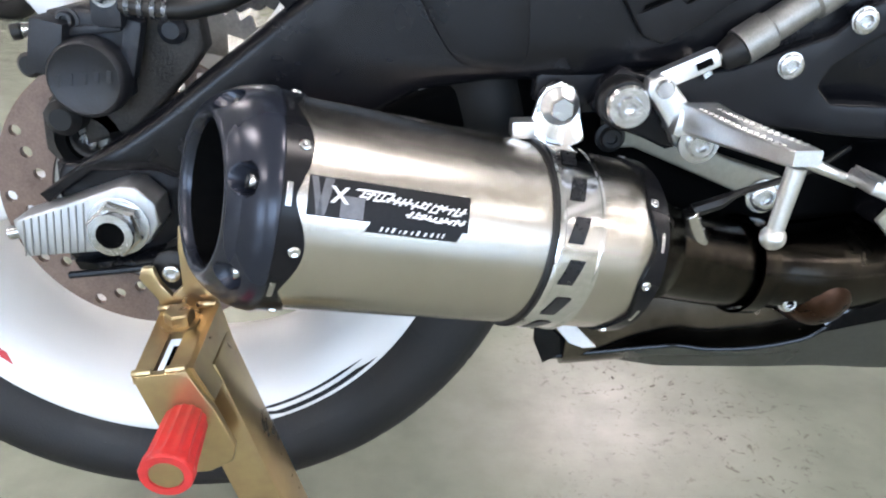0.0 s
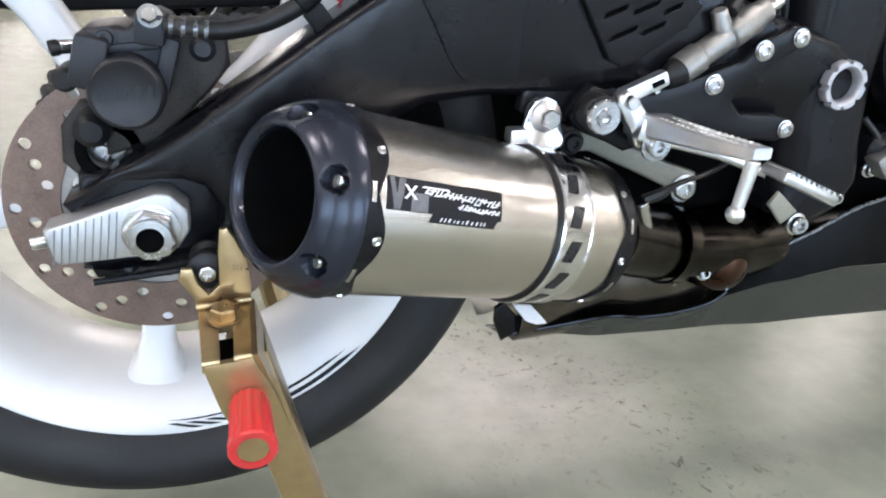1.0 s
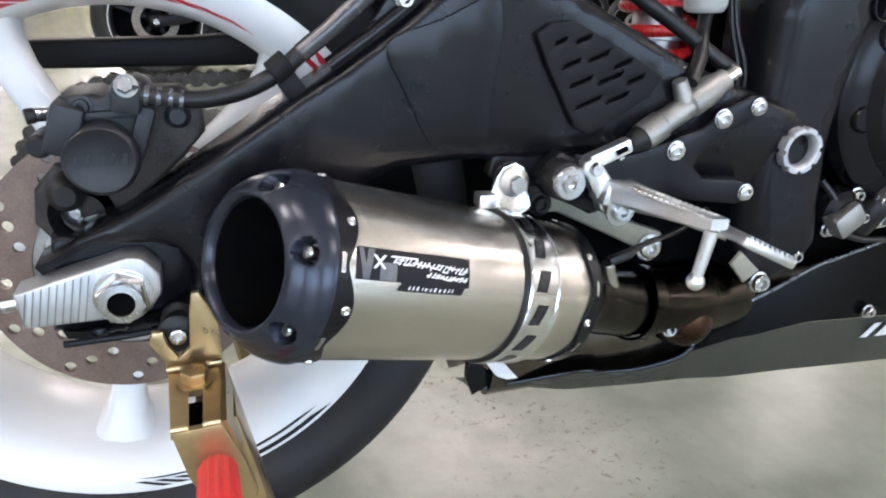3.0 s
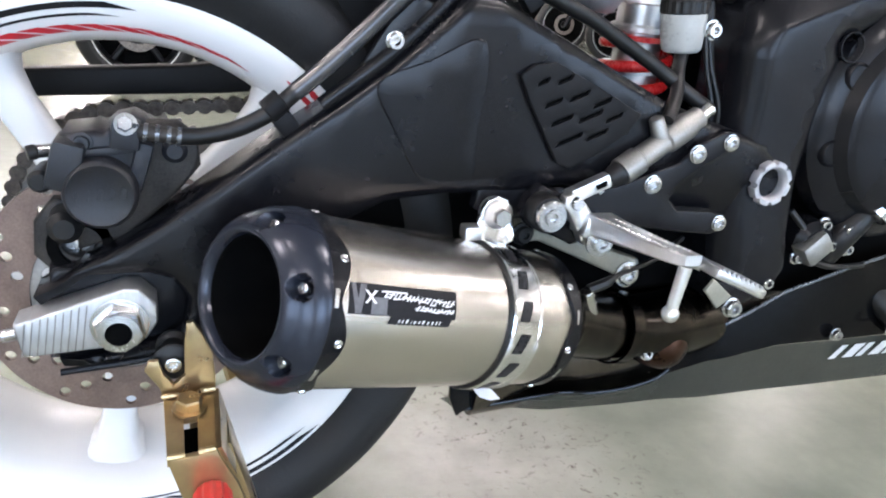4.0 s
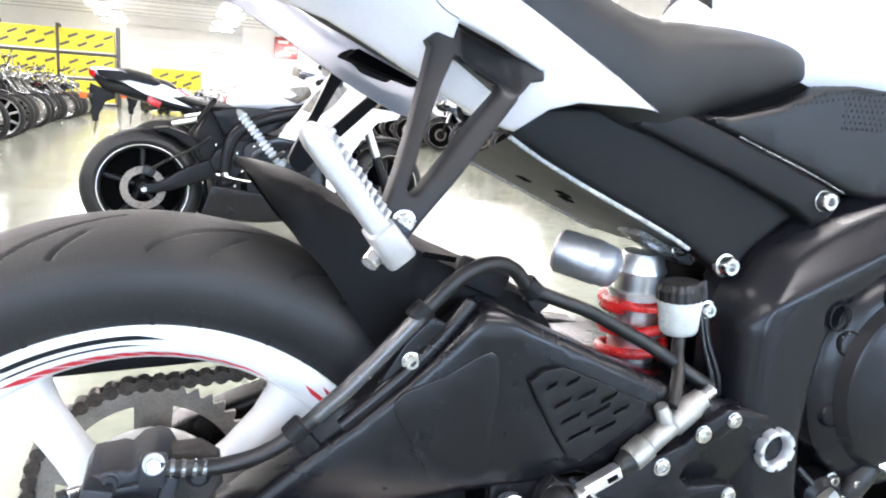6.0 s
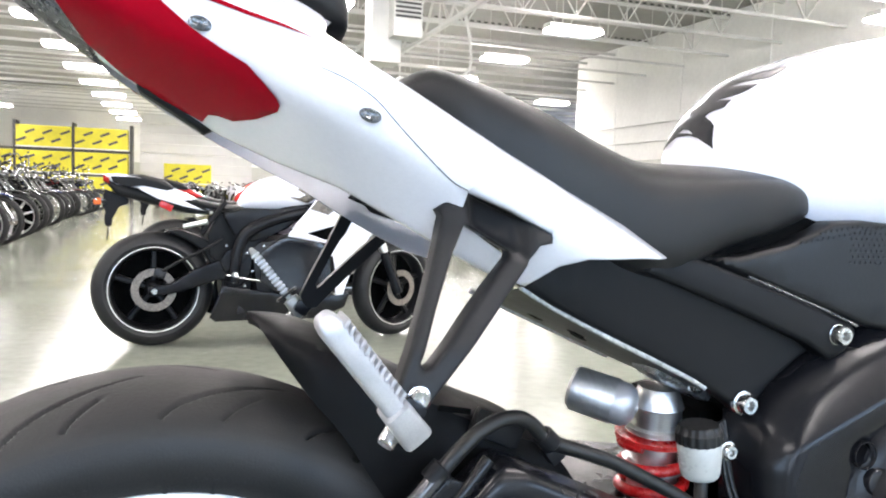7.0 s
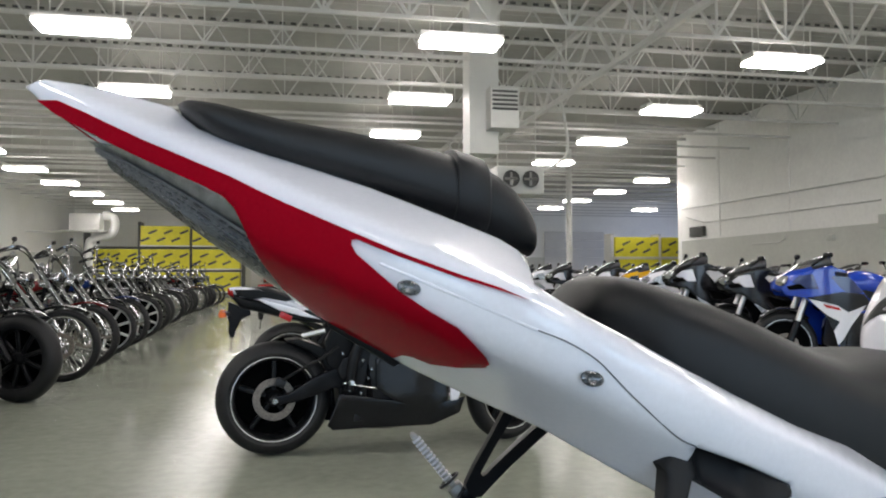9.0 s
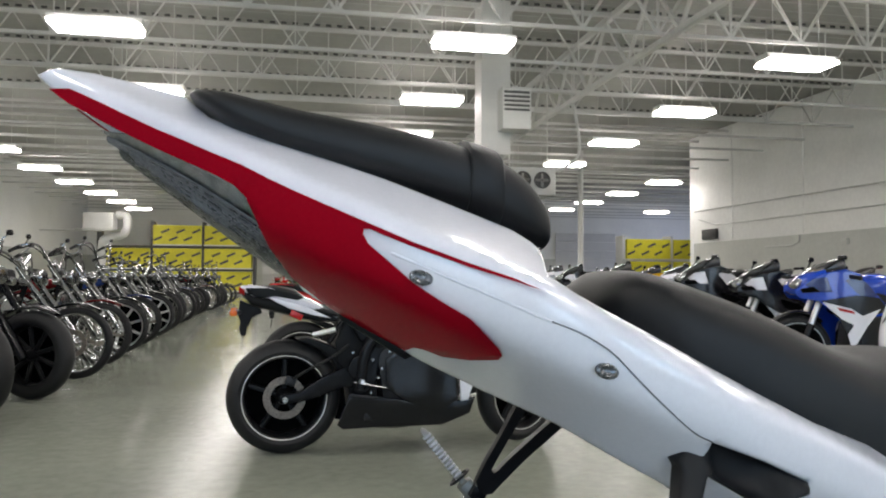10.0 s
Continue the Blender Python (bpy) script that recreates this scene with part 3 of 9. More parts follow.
def ceiling_light():
    t = thing("ceiling_light", "white hanging fluorescent ceiling light with a bright diffuser", "light", group="ceiling lights")
    bm = bmesh.new()
    prof = [(-0.17, 0.0), (-0.14, 0.09), (0.14, 0.09), (0.17, 0.0)]
    rings = [[bm.verts.new((x, a, 0.02 + b)) for a, b in prof] for x in (-0.60, 0.60)]
    bridge(bm, rings)
    part("frame", bm, TRUSS, t, "white steel housing", 0)
    bm = bmesh.new()
    block(bm, (1.12, 0.50, 0.060), pose(0, 0, -0.012), 0.02)
    part("diffuser", bm, DIFFUSER, t, "glowing diffuser", 0)
    for x in (-0.4, 0.4):
        bm = bmesh.new()
        rod(bm, (x, 0, 0.11), (x, 0, TOP - 4.30), 0.006, seg=6)
        part("hanger", bm, TRUSS, t)
    return t


first = None
lamps = []
# the 12.15 column is added out of view to brighten the east wall
for gx, y_from, y_to, shift in ((-8.05, -4, 39, 0.6), (-2.8, -5, 42, 0.3), (2.3, -5, 42, 0.0), (7.45, -5, 42, 0.0), (12.15, -5, 10, 0.0), (12.25, 21, 36, -0.2), (17.3, 33, 37, 0.0)):
    y = 9.6 - 3.47 * 4 + shift
    while y < y_to:
        if y > y_from:
            lamps.append((gx, y))
        y += 3.47
for x, y in lamps:
    if first is None:
        first = ceiling_light()
        first.matrix_basis = pose(x, y, 4.32)
    else:
        copy_thing(first, pose(x, y, 4.32))


# ---- fixtures of the hall ----
def louvre_duct():
    t = thing("ventilation_duct", "white square ventilation duct dropping from the roof with a louvred outlet", "duct", (3.2, 12.0, 3.1))
    bm = bmesh.new()
    block(bm, (0.52, 0.52, 2.7), pose(3.2, 12.0, 4.46), 0.01)
    part("duct", bm, TRUSS, t, "", 0)
    bm = bmesh.new()
    block(bm, (0.50, 0.42, 0.72), pose(3.48, 11.62, 3.86), 0.01)
    part("outlet_box", bm, TRUSS, t, "", 0)
    for k in range(5):
        bm = bmesh.new()
        block(bm, (0.46, 0.06, 0.016), pose(3.48, 11.40, 4.16 - 0.075 * k, 30), 0.0)
        part("slat", bm, TRUSS, t, "", 0)
        # a solid dark strip paints the shade behind each slat
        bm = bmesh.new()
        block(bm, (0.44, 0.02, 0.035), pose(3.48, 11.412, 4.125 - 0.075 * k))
        part("gap", bm, CRATE_DARK, t, "dark strip for the shade between slats", 0)
    return t


louvre_duct()


def unit_heater():
    t = thing("unit_heater", "white ceiling hung unit heater with two round fans", "heater", (4.4, 13.75, 2.6))
    bm = bmesh.new()
    block(bm, (0.98, 0.55, 0.56), pose(4.4, 13.75, 2.9), 0.03)
    part("casing", bm, TRUSS, t, "", 0)
    for dx in (-0.21, 0.19):
        bm = bmesh.new()
        lathe(bm, [(0, 0.0), (0.0, 0.165), (0.03, 0.17), (0.03, 0.15), (0.012, 0.14), (0.012, 0.0)], (4.4 + dx, 13.45, 2.92), (0, -1, 0), 24)
        fan = part("fan_ring", bm, CRATE_DARK, t, "dark round fan opening")
        bm = bmesh.new()
        for a in range(4):
            m = pose(4.4 + dx, 13.43, 2.92) @ Matrix.Rotation(a * math.pi / 2, 4, "Y") @ pose(0.075, 0, 0, 25)
            block(bm, (0.12, 0.008, 0.06), m)
        part("fan_blade", bm, ALLOY_DULL, fan, "", 0)
    for dx in (-0.4, 0.4):
        bm = bmesh.new()
        tube(bm, [(4.4 + dx, 13.75, 3.18), (4.4 + dx, 13.75, 5.8)], 0.012, 6)
        part("hanger", bm, TRUSS, t)
    bm = bmesh.new()
    tube(bm, [(4.8, 13.9, 3.1), (5.3, 14.0, 3.3), (5.6, 14.0, 3.7), (5.4, 14.0, 4.9)], 0.03, 8)
    part("supply_pipe", bm, TRUSS, t)


unit_heater()


def wall_unit():
    t = thing("wall_air_unit", "white wall mounted air unit with bent duct on a shelf", "air conditioner", (-9.2, 36, 3.0))
    bm = bmesh.new()
    block(bm, (1.3, 0.9, 0.75), pose(-9.3, 36, 3.55), 0.03)
    part("casing", bm, TRUSS, t, "", 0)
    bm = bmesh.new()
    block(bm, (1.9, 1.0, 0.07), pose(-9.3, 36, 3.13))
    part("shelf", bm, WALL_GREY, t, "", 0)
    bm = bmesh.new()
    tube(bm, [(-8.6, 36, 3.85), (-8.2, 36, 3.8), (-8.1, 36, 3.4), (-8.3, 36, 2.95), (-9.0, 36, 2.75), (-9.2, 36, 2.3), (-9.2, 36, 0.0)], 0.2, 12)
    part("duct", bm, TRUSS, t)
    bm = bmesh.new()
    bar(bm, (-11.9, 36, 3.1), (-8.4, 36, 3.1), 0.06)
    part("bracket", bm, TRUSS, t, "", 0)


wall_unit()

bm = bmesh.new()
lathe(bm, [(0, 0.16), (1.1, 0.16), (1.1, 0.11), (TOP, 0.11)], (10.4, 26.4, 0), (0, 0, 1), 16)
tagged(part("column", bm, TRUSS), "slim white round steel column with a grey foot", "column", kind="structure")
bm = bmesh.new()
lathe(bm, [(0, 0.14), (TOP, 0.14)], (-11.3, 24.0, 0), (0, 0, 1), 10)
tagged(part("standpipe", bm, WALL_GREY), "grey upright standpipe along the wall", "pipe", kind="structure")


def roll_door(x0, x1, top):
    t = thing("roll_up_door", "closed white sectional roll-up door", "door", (x0, Y1 - 0.1, 0), kind="structure")
    k = 0
    z = 0.0
    while z < top:
        bm = bmesh.new()
        block(bm, (x1 - x0, 0.05, 0.52), pose((x0 + x1) / 2, Y1 - 0.09, z + 0.27), 0.012)
        part("panel", bm, DOOR_WHITE, t, "", 0)
        z += 0.55
        k += 1
    return t


roll_door(-2.4, 3.6, 4.6)
roll_door(15.5, 19.5, 3.6)


sign = thing("wall_cabinet", "red wall cabinet with pale markings high on the end wall", "cabinet", (6.02, Y1 - 0.02, 3.3))
bm = bmesh.new()
block(bm, (1.30, 0.22, 1.16), pose(6.02, Y1 - 0.12, 3.89), 0.03)
part("casing", bm, PAINT_RED, sign, "", 0)
for dx, dz, w, h in ((-0.2, 0.30, 0.6, 0.16), (0.15, -0.05, 0.5, 0.14), (-0.1, -0.36, 0.7, 0.12)):
    bm = bmesh.new()
    block(bm, (w, 0.02, h), pose(6.02 + dx, Y1 - 0.24, 3.89 + dz))
    part("marking", bm, WALL_WHITE, sign, "pale bar", 0)


def crate():
    """A yellow shipping crate with bars where its print stands."""
    t = thing("shipping_crate", "yellow printed cardboard motorcycle crate", "crate", group="stacked crates")
    bm = bmesh.new()
    block(bm, (2.42, 0.9, 1.02), pose(0, 0, 0.56), 0.012)
    part("carton", bm, CRATE_YELLOW, t, "", 0)
    bm = bmesh.new()
    block(bm, (2.46, 0.94, 0.06), pose(0, 0, 0.03))
    part("pallet", bm, TRUSS, t, "pale pallet edge", 0)
    rnd = random.Random(4)
    for k in range(6):
        x = -0.95 + 0.38 * k + rnd.uniform(-0.05, 0.05)
        z = 0.56 + (0.2 if k % 2 else -0.2)
        bm = bmesh.new()
        block(bm, (0.46, 0.008, 0.115), pose(x, -0.455, z, 0, -24, 0))
        part("print_bar", bm, CRATE_DARK, t, "dark printed bar", 0)
    return t


c0 = crate()
places = [(-9.1, 40.6, 1.40), (-6.55, 40.6, 2.62), (-3.98, 40.6, 2.62), (-6.55, 40.6, 1.40), (-3.98, 40.6, 1.40),
          (-9.1, 40.6, 0.2), (-6.55, 40.6, 0.2), (-3.98, 40.6, 0.2), (0.1, 42.2, 1.08), (0.1, 42.2, 0.0),
          (17.5, 35.6, 1.95), (20.1, 35.6, 1.95), (17.5, 35.6, 0.8), (20.1, 35.6, 0.8)]
c0.matrix_basis = pose(*places[0])
for p in places[1:]:
    copy_thing(c0, pose(*p))
rack = thing("pallet_rack", "dark steel pallet rack holding crates", "rack", (-6.5, 40.6, 0))
for x in (-10.45, -7.83, -5.26, -2.62):
    bm = bmesh.new()
    block(bm, (0.14, 0.9, 3.9), pose(x, 40.65, 1.95))
    part("upright", bm, CRATE_DARK, rack, "", 0)
for z in (0.14, 1.34, 2.56):
    bm = bmesh.new()
    block(bm, (7.9, 0.9, 0.1), pose(-6.53, 40.65, z))
    part("beam", bm, CRATE_DARK, rack, "", 0)
rack2 = thing("pallet_rack", "pale steel rack holding crates in the back hall", "rack", (17.5, 35.6, 0))
for x in (16.15, 18.8, 21.5):
    bm = bmesh.new()
    block(bm, (0.14, 0.9, 3.2), pose(x, 35.65, 1.6))
    part("upright", bm, TRUSS, rack2, "", 0)
for z in (0.74, 1.88):
    bm = bmesh.new()
    block(bm, (5.5, 0.9, 0.1), pose(18.82, 35.65, z))
    part("beam", bm, TRUSS, rack2, "", 0)


# ---- the motorcycle in the foreground ----
bike = thing("motorcycle", "white, red and black sport motorcycle held up on rear stand", "motorcycle", (0.62, 0, 0.07))
AXLE = Vector((0, 0, 0.385))


def ring_y(bm, r0, r1, y, thick, a0, a1, n=24):
    """A flat arc about the rear axle, a thin strip."""
    rows = []
    for k in range(n + 1):
        a = radians(a0 + (a1 - a0) * k / n)
        c, s = math.cos(a), math.sin(a)
        rows.append([bm.verts.new((r * c, yy, 0.385 + r * s)) for r, yy in ((r0, y), (r1, y), (r1, y + thick), (r0, y + thick))])
    for a, b in zip(rows, rows[1:]):
        for i in range(4):
            j = (i + 1) % 4
            bm.faces.new((a[i], a[j], b[j], b[i]))
    bm.faces.new(rows[0])
    bm.faces.new(rows[-1][::-1])
    return bm


def rear_wheel():
    # rim: both flanges, the drop between them and the hub
    prof = [(-0.060, 0.226), (-0.072, 0.2375), (-0.0785, 0.2365), (-0.0795, 0.232), (-0.076, 0.222), (-0.066, 0.208), (-0.050, 0.201), (-0.02, 0.196), (0.02, 0.194),
            (0.05, 0.200), (0.066, 0.206), (0.078, 0.232), (0.072, 0.2375), (0.060, 0.226), (0.04, 0.216), (0.0, 0.206), (-0.04, 0.216)]
    bm = lathe(bmesh.new(), prof, AXLE, (0, 1, 0), 128, close=True)
    wheel = part("rear_wheel", bm, WHEEL_WHITE, bike, "white cast alloy rear wheel with black and red stripes", 50)
    bm = lathe(bmesh.new(), [(-0.085, 0.030), (-0.085, 0.052), (-0.06, 0.056), (-0.03, 0.050), (0.03, 0.055), (0.085, 0.075), (0.095, 0.075), (0.095, 0.03)], AXLE, (0, 1, 0), 40, close=True)
    part("hub", bm, WHEEL_WHITE, wheel)
    for k in range(5):
        a = radians(-96 + 72 * k)
        u, v = Vector((math.cos(a), 0, math.sin(a))), Vector((-math.sin(a), 0, math.cos(a)))
        bm = bmesh.new()
        rings = []
        for r, w, t, y in ((0.045, 0.026, 0.026, 0.0), (0.075, 0.019, 0.021, -0.006), (0.12, 0.0155, 0.018, -0.012), (0.16, 0.0155, 0.020, -0.014), (0.182, 0.019, 0.026, -0.014), (0.194, 0.025, 0.033, -0.012), (0.203, 0.036, 0.040, -0.010)):
            ring = []
            for q in range(16):
                b = 2 * math.pi * q / 16
                c, s = math.cos(b), math.sin(b)
                ring.append(bm.verts.new(AXLE + u * r + v * (w * math.copysign(abs(c) ** 0.55, c)) + Vector((0, y + t * math.copysign(abs(s) ** 0.55, s), 0))))
            rings.append(ring)
        bridge(bm, rings)
        part("spoke", bm, WHEEL_WHITE, wheel)
    # tyre with its grooves cut in
    prof = [(-0.062, 0.228), (-0.072, 0.2335), (-0.0805, 0.240), (-0.0880, 0.252), (-0.0920, 0.264), (-0.0928, 0.273), (-0.0915, 0.2810)]
    crown = spline([(-0.0900, 0.2860, 0), (-0.0850, 0.2935, 0), (-0.0740, 0.3015, 0), (-0.0560, 0.3090, 0), (-0.0340, 0.3140, 0), (-0.0150, 0.3160, 0), (0.0, 0.3165, 0)], 9)
    prof += [(v.x, v.y) for v in crown]
    prof = prof + [(-a, b) for a, b in prof[-2::-1]]
    seg = 900
    bm = bmesh.new()
    rings = []
    step = 2 * math.pi / 16
    for s, r in prof:
        ring = []
        for k in range(seg):
            th = 2 * math.pi * k / seg
            q = abs(s)
            d = 0
            if 0.012 < q < 0.080:
                f = (q - 0.012) / 0.068
                sweep = 0.36 * (1 - f) ** 1.3 + 0.02 * f
                ph = (th + sweep * (1 if s < 0 else 1) + (0 if s < 0 else step / 2)) % step
                gap = min(ph, step - ph) * 0.31
                wide = 0.0036 * (0.45 + 0.55 * math.sin(math.pi * f))
                d = 0.006 * max(0, min(1, (wide - gap) / 0.0014))
                ph2 = (th + 0.22 * (1 - f) ** 1.2 + step * 0.45) % step
                gap2 = min(ph2, step - ph2) * 0.31
                d = max(d, 0.004 * max(0, min(1, (0.0024 * min(1, (f - 0.45) * 8) - gap2) / 0.0012)))
            ring.append(bm.verts.new((math.cos(th) * (r - d), s, 0.385 + math.sin(th) * (r - d))))
        rings.append(ring)
    rings.append(rings[0])
    bridge(bm, rings, True, False)
    tyre = part("tyre", bm, TYRE, wheel, "black radial sport tyre with curved tread grooves", 60)
    tyre.data.materials.append(TREAD)
    for f in tyre.data.polygons:
        if math.hypot(f.center.x, f.center.z - 0.385) > 0.2850:
            f.material_index = 1
    # raised writing on the sidewall, too faint to read
    rnd = random.Random(8)
    for a0 in (74, 252):
        a = a0
        while a < a0 + 46:
            w = rnd.uniform(0.5, 1.3)
            part("sidewall_mark", ring_y(bmesh.new(), 0.2525, 0.2565, -0.0885, 0.006, a, a + w * 0.6, 3), TYRE, wheel, "", 0)
            a += w + rnd.uniform(0.5, 1.2)
    # stripes on the rim's face
    def stripe(r0, r1, a0, a1, mat, name, slant=6):
        bm = bmesh.new()
        yy = lambda r: float(np.interp(r, (0.201, 0.208, 0.222, 0.232, 0.2365), (-0.050, -0.066, -0.076, -0.0795, -0.0785))) - 0.0007
        rows = []
        n = max(3, int(abs(a1 - a0) / 1.5))
        for k in range(n + 1):
            row = []
            for q in range(5):
                r = r0 + (r1 - r0) * q / 4
                a = radians(a0 + (a1 - a0) * k / n + slant * (q / 4 - 0.5))
                row.append(bm.verts.new((r * math.cos(a), yy(r), 0.385 + r * math.sin(a))))
            rows.append(row)
        bridge(bm, rows, False, False)
        part(name, bm, mat, wheel)
    stripe(0.2285, 0.2325, -72, -46, BLACK_DECAL, "black_stripe")
    stripe(0.2225, 0.2250, -74, -49, BLACK_DECAL, "black_stripe")
    for k in range(5):
        stripe(0.2255, 0.2315, -90 + 4.2 * k, -87.6 + 4.2 * k, BLACK_DECAL, "black_stripe")
    stripe(0.2225, 0.2240, -90, -76, BLACK_DECAL, "black_stripe")
    stripe(0.2245, 0.2290, 88, 118, BLACK_DECAL, "black_stripe")
    stripe(0.2185, 0.2205, 91, 118, BLACK_DECAL, "black_stripe")
    stripe(0.2245, 0.2290, 205, 222, BLACK_DECAL, "black_stripe")
    for a0, a1 in ((36, 52.5), (-152, -132.5)):
        stripe(0.2165, 0.2210, a0, a1 - 0.8, RED_DECAL, "red_stripe", 3)
        stripe(0.2240, 0.2290, a0, a1 - 4, RED_DECAL, "red_stripe", 3)
    # a run of short slanted strokes on the inner face of the rim
    for k in range(10):
        stripe(0.2060 + 0.0002 * k, 0.2135 - 0.0004 * k, 116 - 5.4 * k, 111.6 - 5.4 * k, RED_DECAL, "red_stripe")
    # drilled disc
    outer = circle(0, 0.385, 0.110, 96)
    holes = [circle(0, 0.385, 0.070, 64)]
    for k in range(12):
        for q, r in enumerate((0.102, 0.0905, 0.0795)):
            a = 2 * math.pi * k / 12 + (0, 0.13, 0.30)[q]
            holes.append(circle(r * math.cos(a), 0.385 + r * math.sin(a), 0.0046, 10))
    part("brake_disc", plate(outer, -0.0985, 0.005, 0, 0, holes), DISC_RUST, wheel, "rust-brown drilled brake disc", 30)
    carrier_holes = [circle(0.054 * math.cos(a), 0.385 + 0.054 * math.sin(a), 0.0095, 14) for a in (2 * math.pi * k / 5 + 0.35 for k in range(5))]
    part("disc_carrier", plate(circle(0, 0.385, 0.0705, 64), -0.0955, 0.006, 0, 0, [circle(0, 0.385, 0.034, 32)] + carrier_holes), DISC_CLEAN, wheel, "bare alloy disc carrier", 30)
    for k in range(5):
        a = 2 * math.pi * k / 5 - 0.25
        part("disc_bolt", bolt(bmesh.new(), (0.056 * math.cos(a), -0.0955, 0.385 + 0.056 * math.sin(a)), (0, -1, 0), 0.007, 0.006), STEEL, wheel)
    return wheel


wheel = rear_wheel()


def sprocket_and_chain():
    teeth = 45
    o = []
    for k in range(teeth * 8):
        a = 2 * math.pi * k / (teeth * 8)
        o.append(((0.1145 + 0.0042 * math.sin(a * teeth)) * math.cos(a), 0.385 + (0.1145 + 0.0042 * math.sin(a * teeth)) * math.sin(a)))
    holes = []
    for k in range(5):
        a0 = 2 * math.pi * k / 5 + 0.9
        arc = [(0.094 * math.cos(a0 + t), 0.385 + 0.094 * math.sin(a0 + t)) for t in np.linspace(-0.42, 0.42, 9)]
        arc += [(0.066 * math.cos(a0 + t), 0.385 + 0.066 * math.sin(a0 + t)) for t in np.linspace(0.34, -0.34, 7)]
        holes.append(arc)
    part("sprocket", plate(o, 0.108, 0.006, 0, 0, holes + [circle(0, 0.385, 0.03, 20)]), SPROCKET, bike, "dusty steel rear sprocket", 30)
    # chain: round the back of the sprocket, the upper and the lower run
    path = []
    R = 0.118
    ends = [(0.58, 0.545), (0.58, 0.43)]
    top = [(0.02 + (0.58 - 0.02) * t, 0.385 + R + (0.545 - 0.503) * t) for t in np.linspace(1, 0, 37)]
    arc = [(R * math.cos(a), 0.385 + R * math.sin(a)) for a in np.linspace(math.pi * 0.45, math.pi * 1.5, 40)]
    low = [(0.02 + (0.56) * t, 0.385 - R + (0.43 - 0.267) * t) for t in np.linspace(0, 1, 36)]
    path = top + arc + low
    bm = bmesh.new()
    d_acc, last, k = 0.0, None, 0
    pts = [Vector((a, 0.111, b)) for a, b in path]
    L = [0.0]
    for a, b in zip(pts, pts[1:]):
        L.append(L[-1] + (b - a).length)
    pitch = 0.0159
    m = int(L[-1] / pitch)
    pos = [Vector((np.interp(i * pitch, L, [p.x for p in pts]), 0.111, np.interp(i * pitch, L, [p.z for p in pts]))) for i in range(m)]
    for i in range(m - 1):
        a, b = pos[i], pos[i + 1]
        mid, d = (a + b) / 2, (b - a)
        ang = math.atan2(d.z, d.x)
        wide = 0.0085 if i % 2 else 0.0065
        for side in (-1, 1):
            M = Matrix.Translation(mid + Vector((0, side * wide, 0))) @ Matrix.Rotation(-ang, 4, "Y")
            block(bm, (pitch * 0.9, 0.0018, 0.0085), M, 0.0)
        lathe(bm, [(-0.0095, 0), (-0.0095, 0.0078), (0.0095, 0.0078), (0.0095, 0)], a, (0, 1, 0), 10)
    part("chain", bm, CHAIN, bike, "oily steel drive chain", 30)
    guard = plate([(-0.16, 0.520), (-0.14, 0.532), (0.05, 0.545), (0.26, 0.572), (0.30, 0.568), (0.30, 0.540), (0.10, 0.518), (-0.10, 0.507), (-0.15, 0.508)], 0.128, 0.022, 0.004, 0.06)
    part("chain_guard", guard, PLASTIC, bike, "long black plastic chain guard")


sprocket_and_chain()


def soft(v, k=0.01):
    """A smooth max(0, v)."""
    return 0.5 * (v + math.sqrt(v * v + k * k))


def swing_y(x, z):
    return -0.146 - 0.013 / (1 + math.exp(-(x - 0.21) / 0.05)) + 0.35 * soft(0.495 - z, 0.02) / (1 + math.exp(-(x - 0.19) / 0.03))


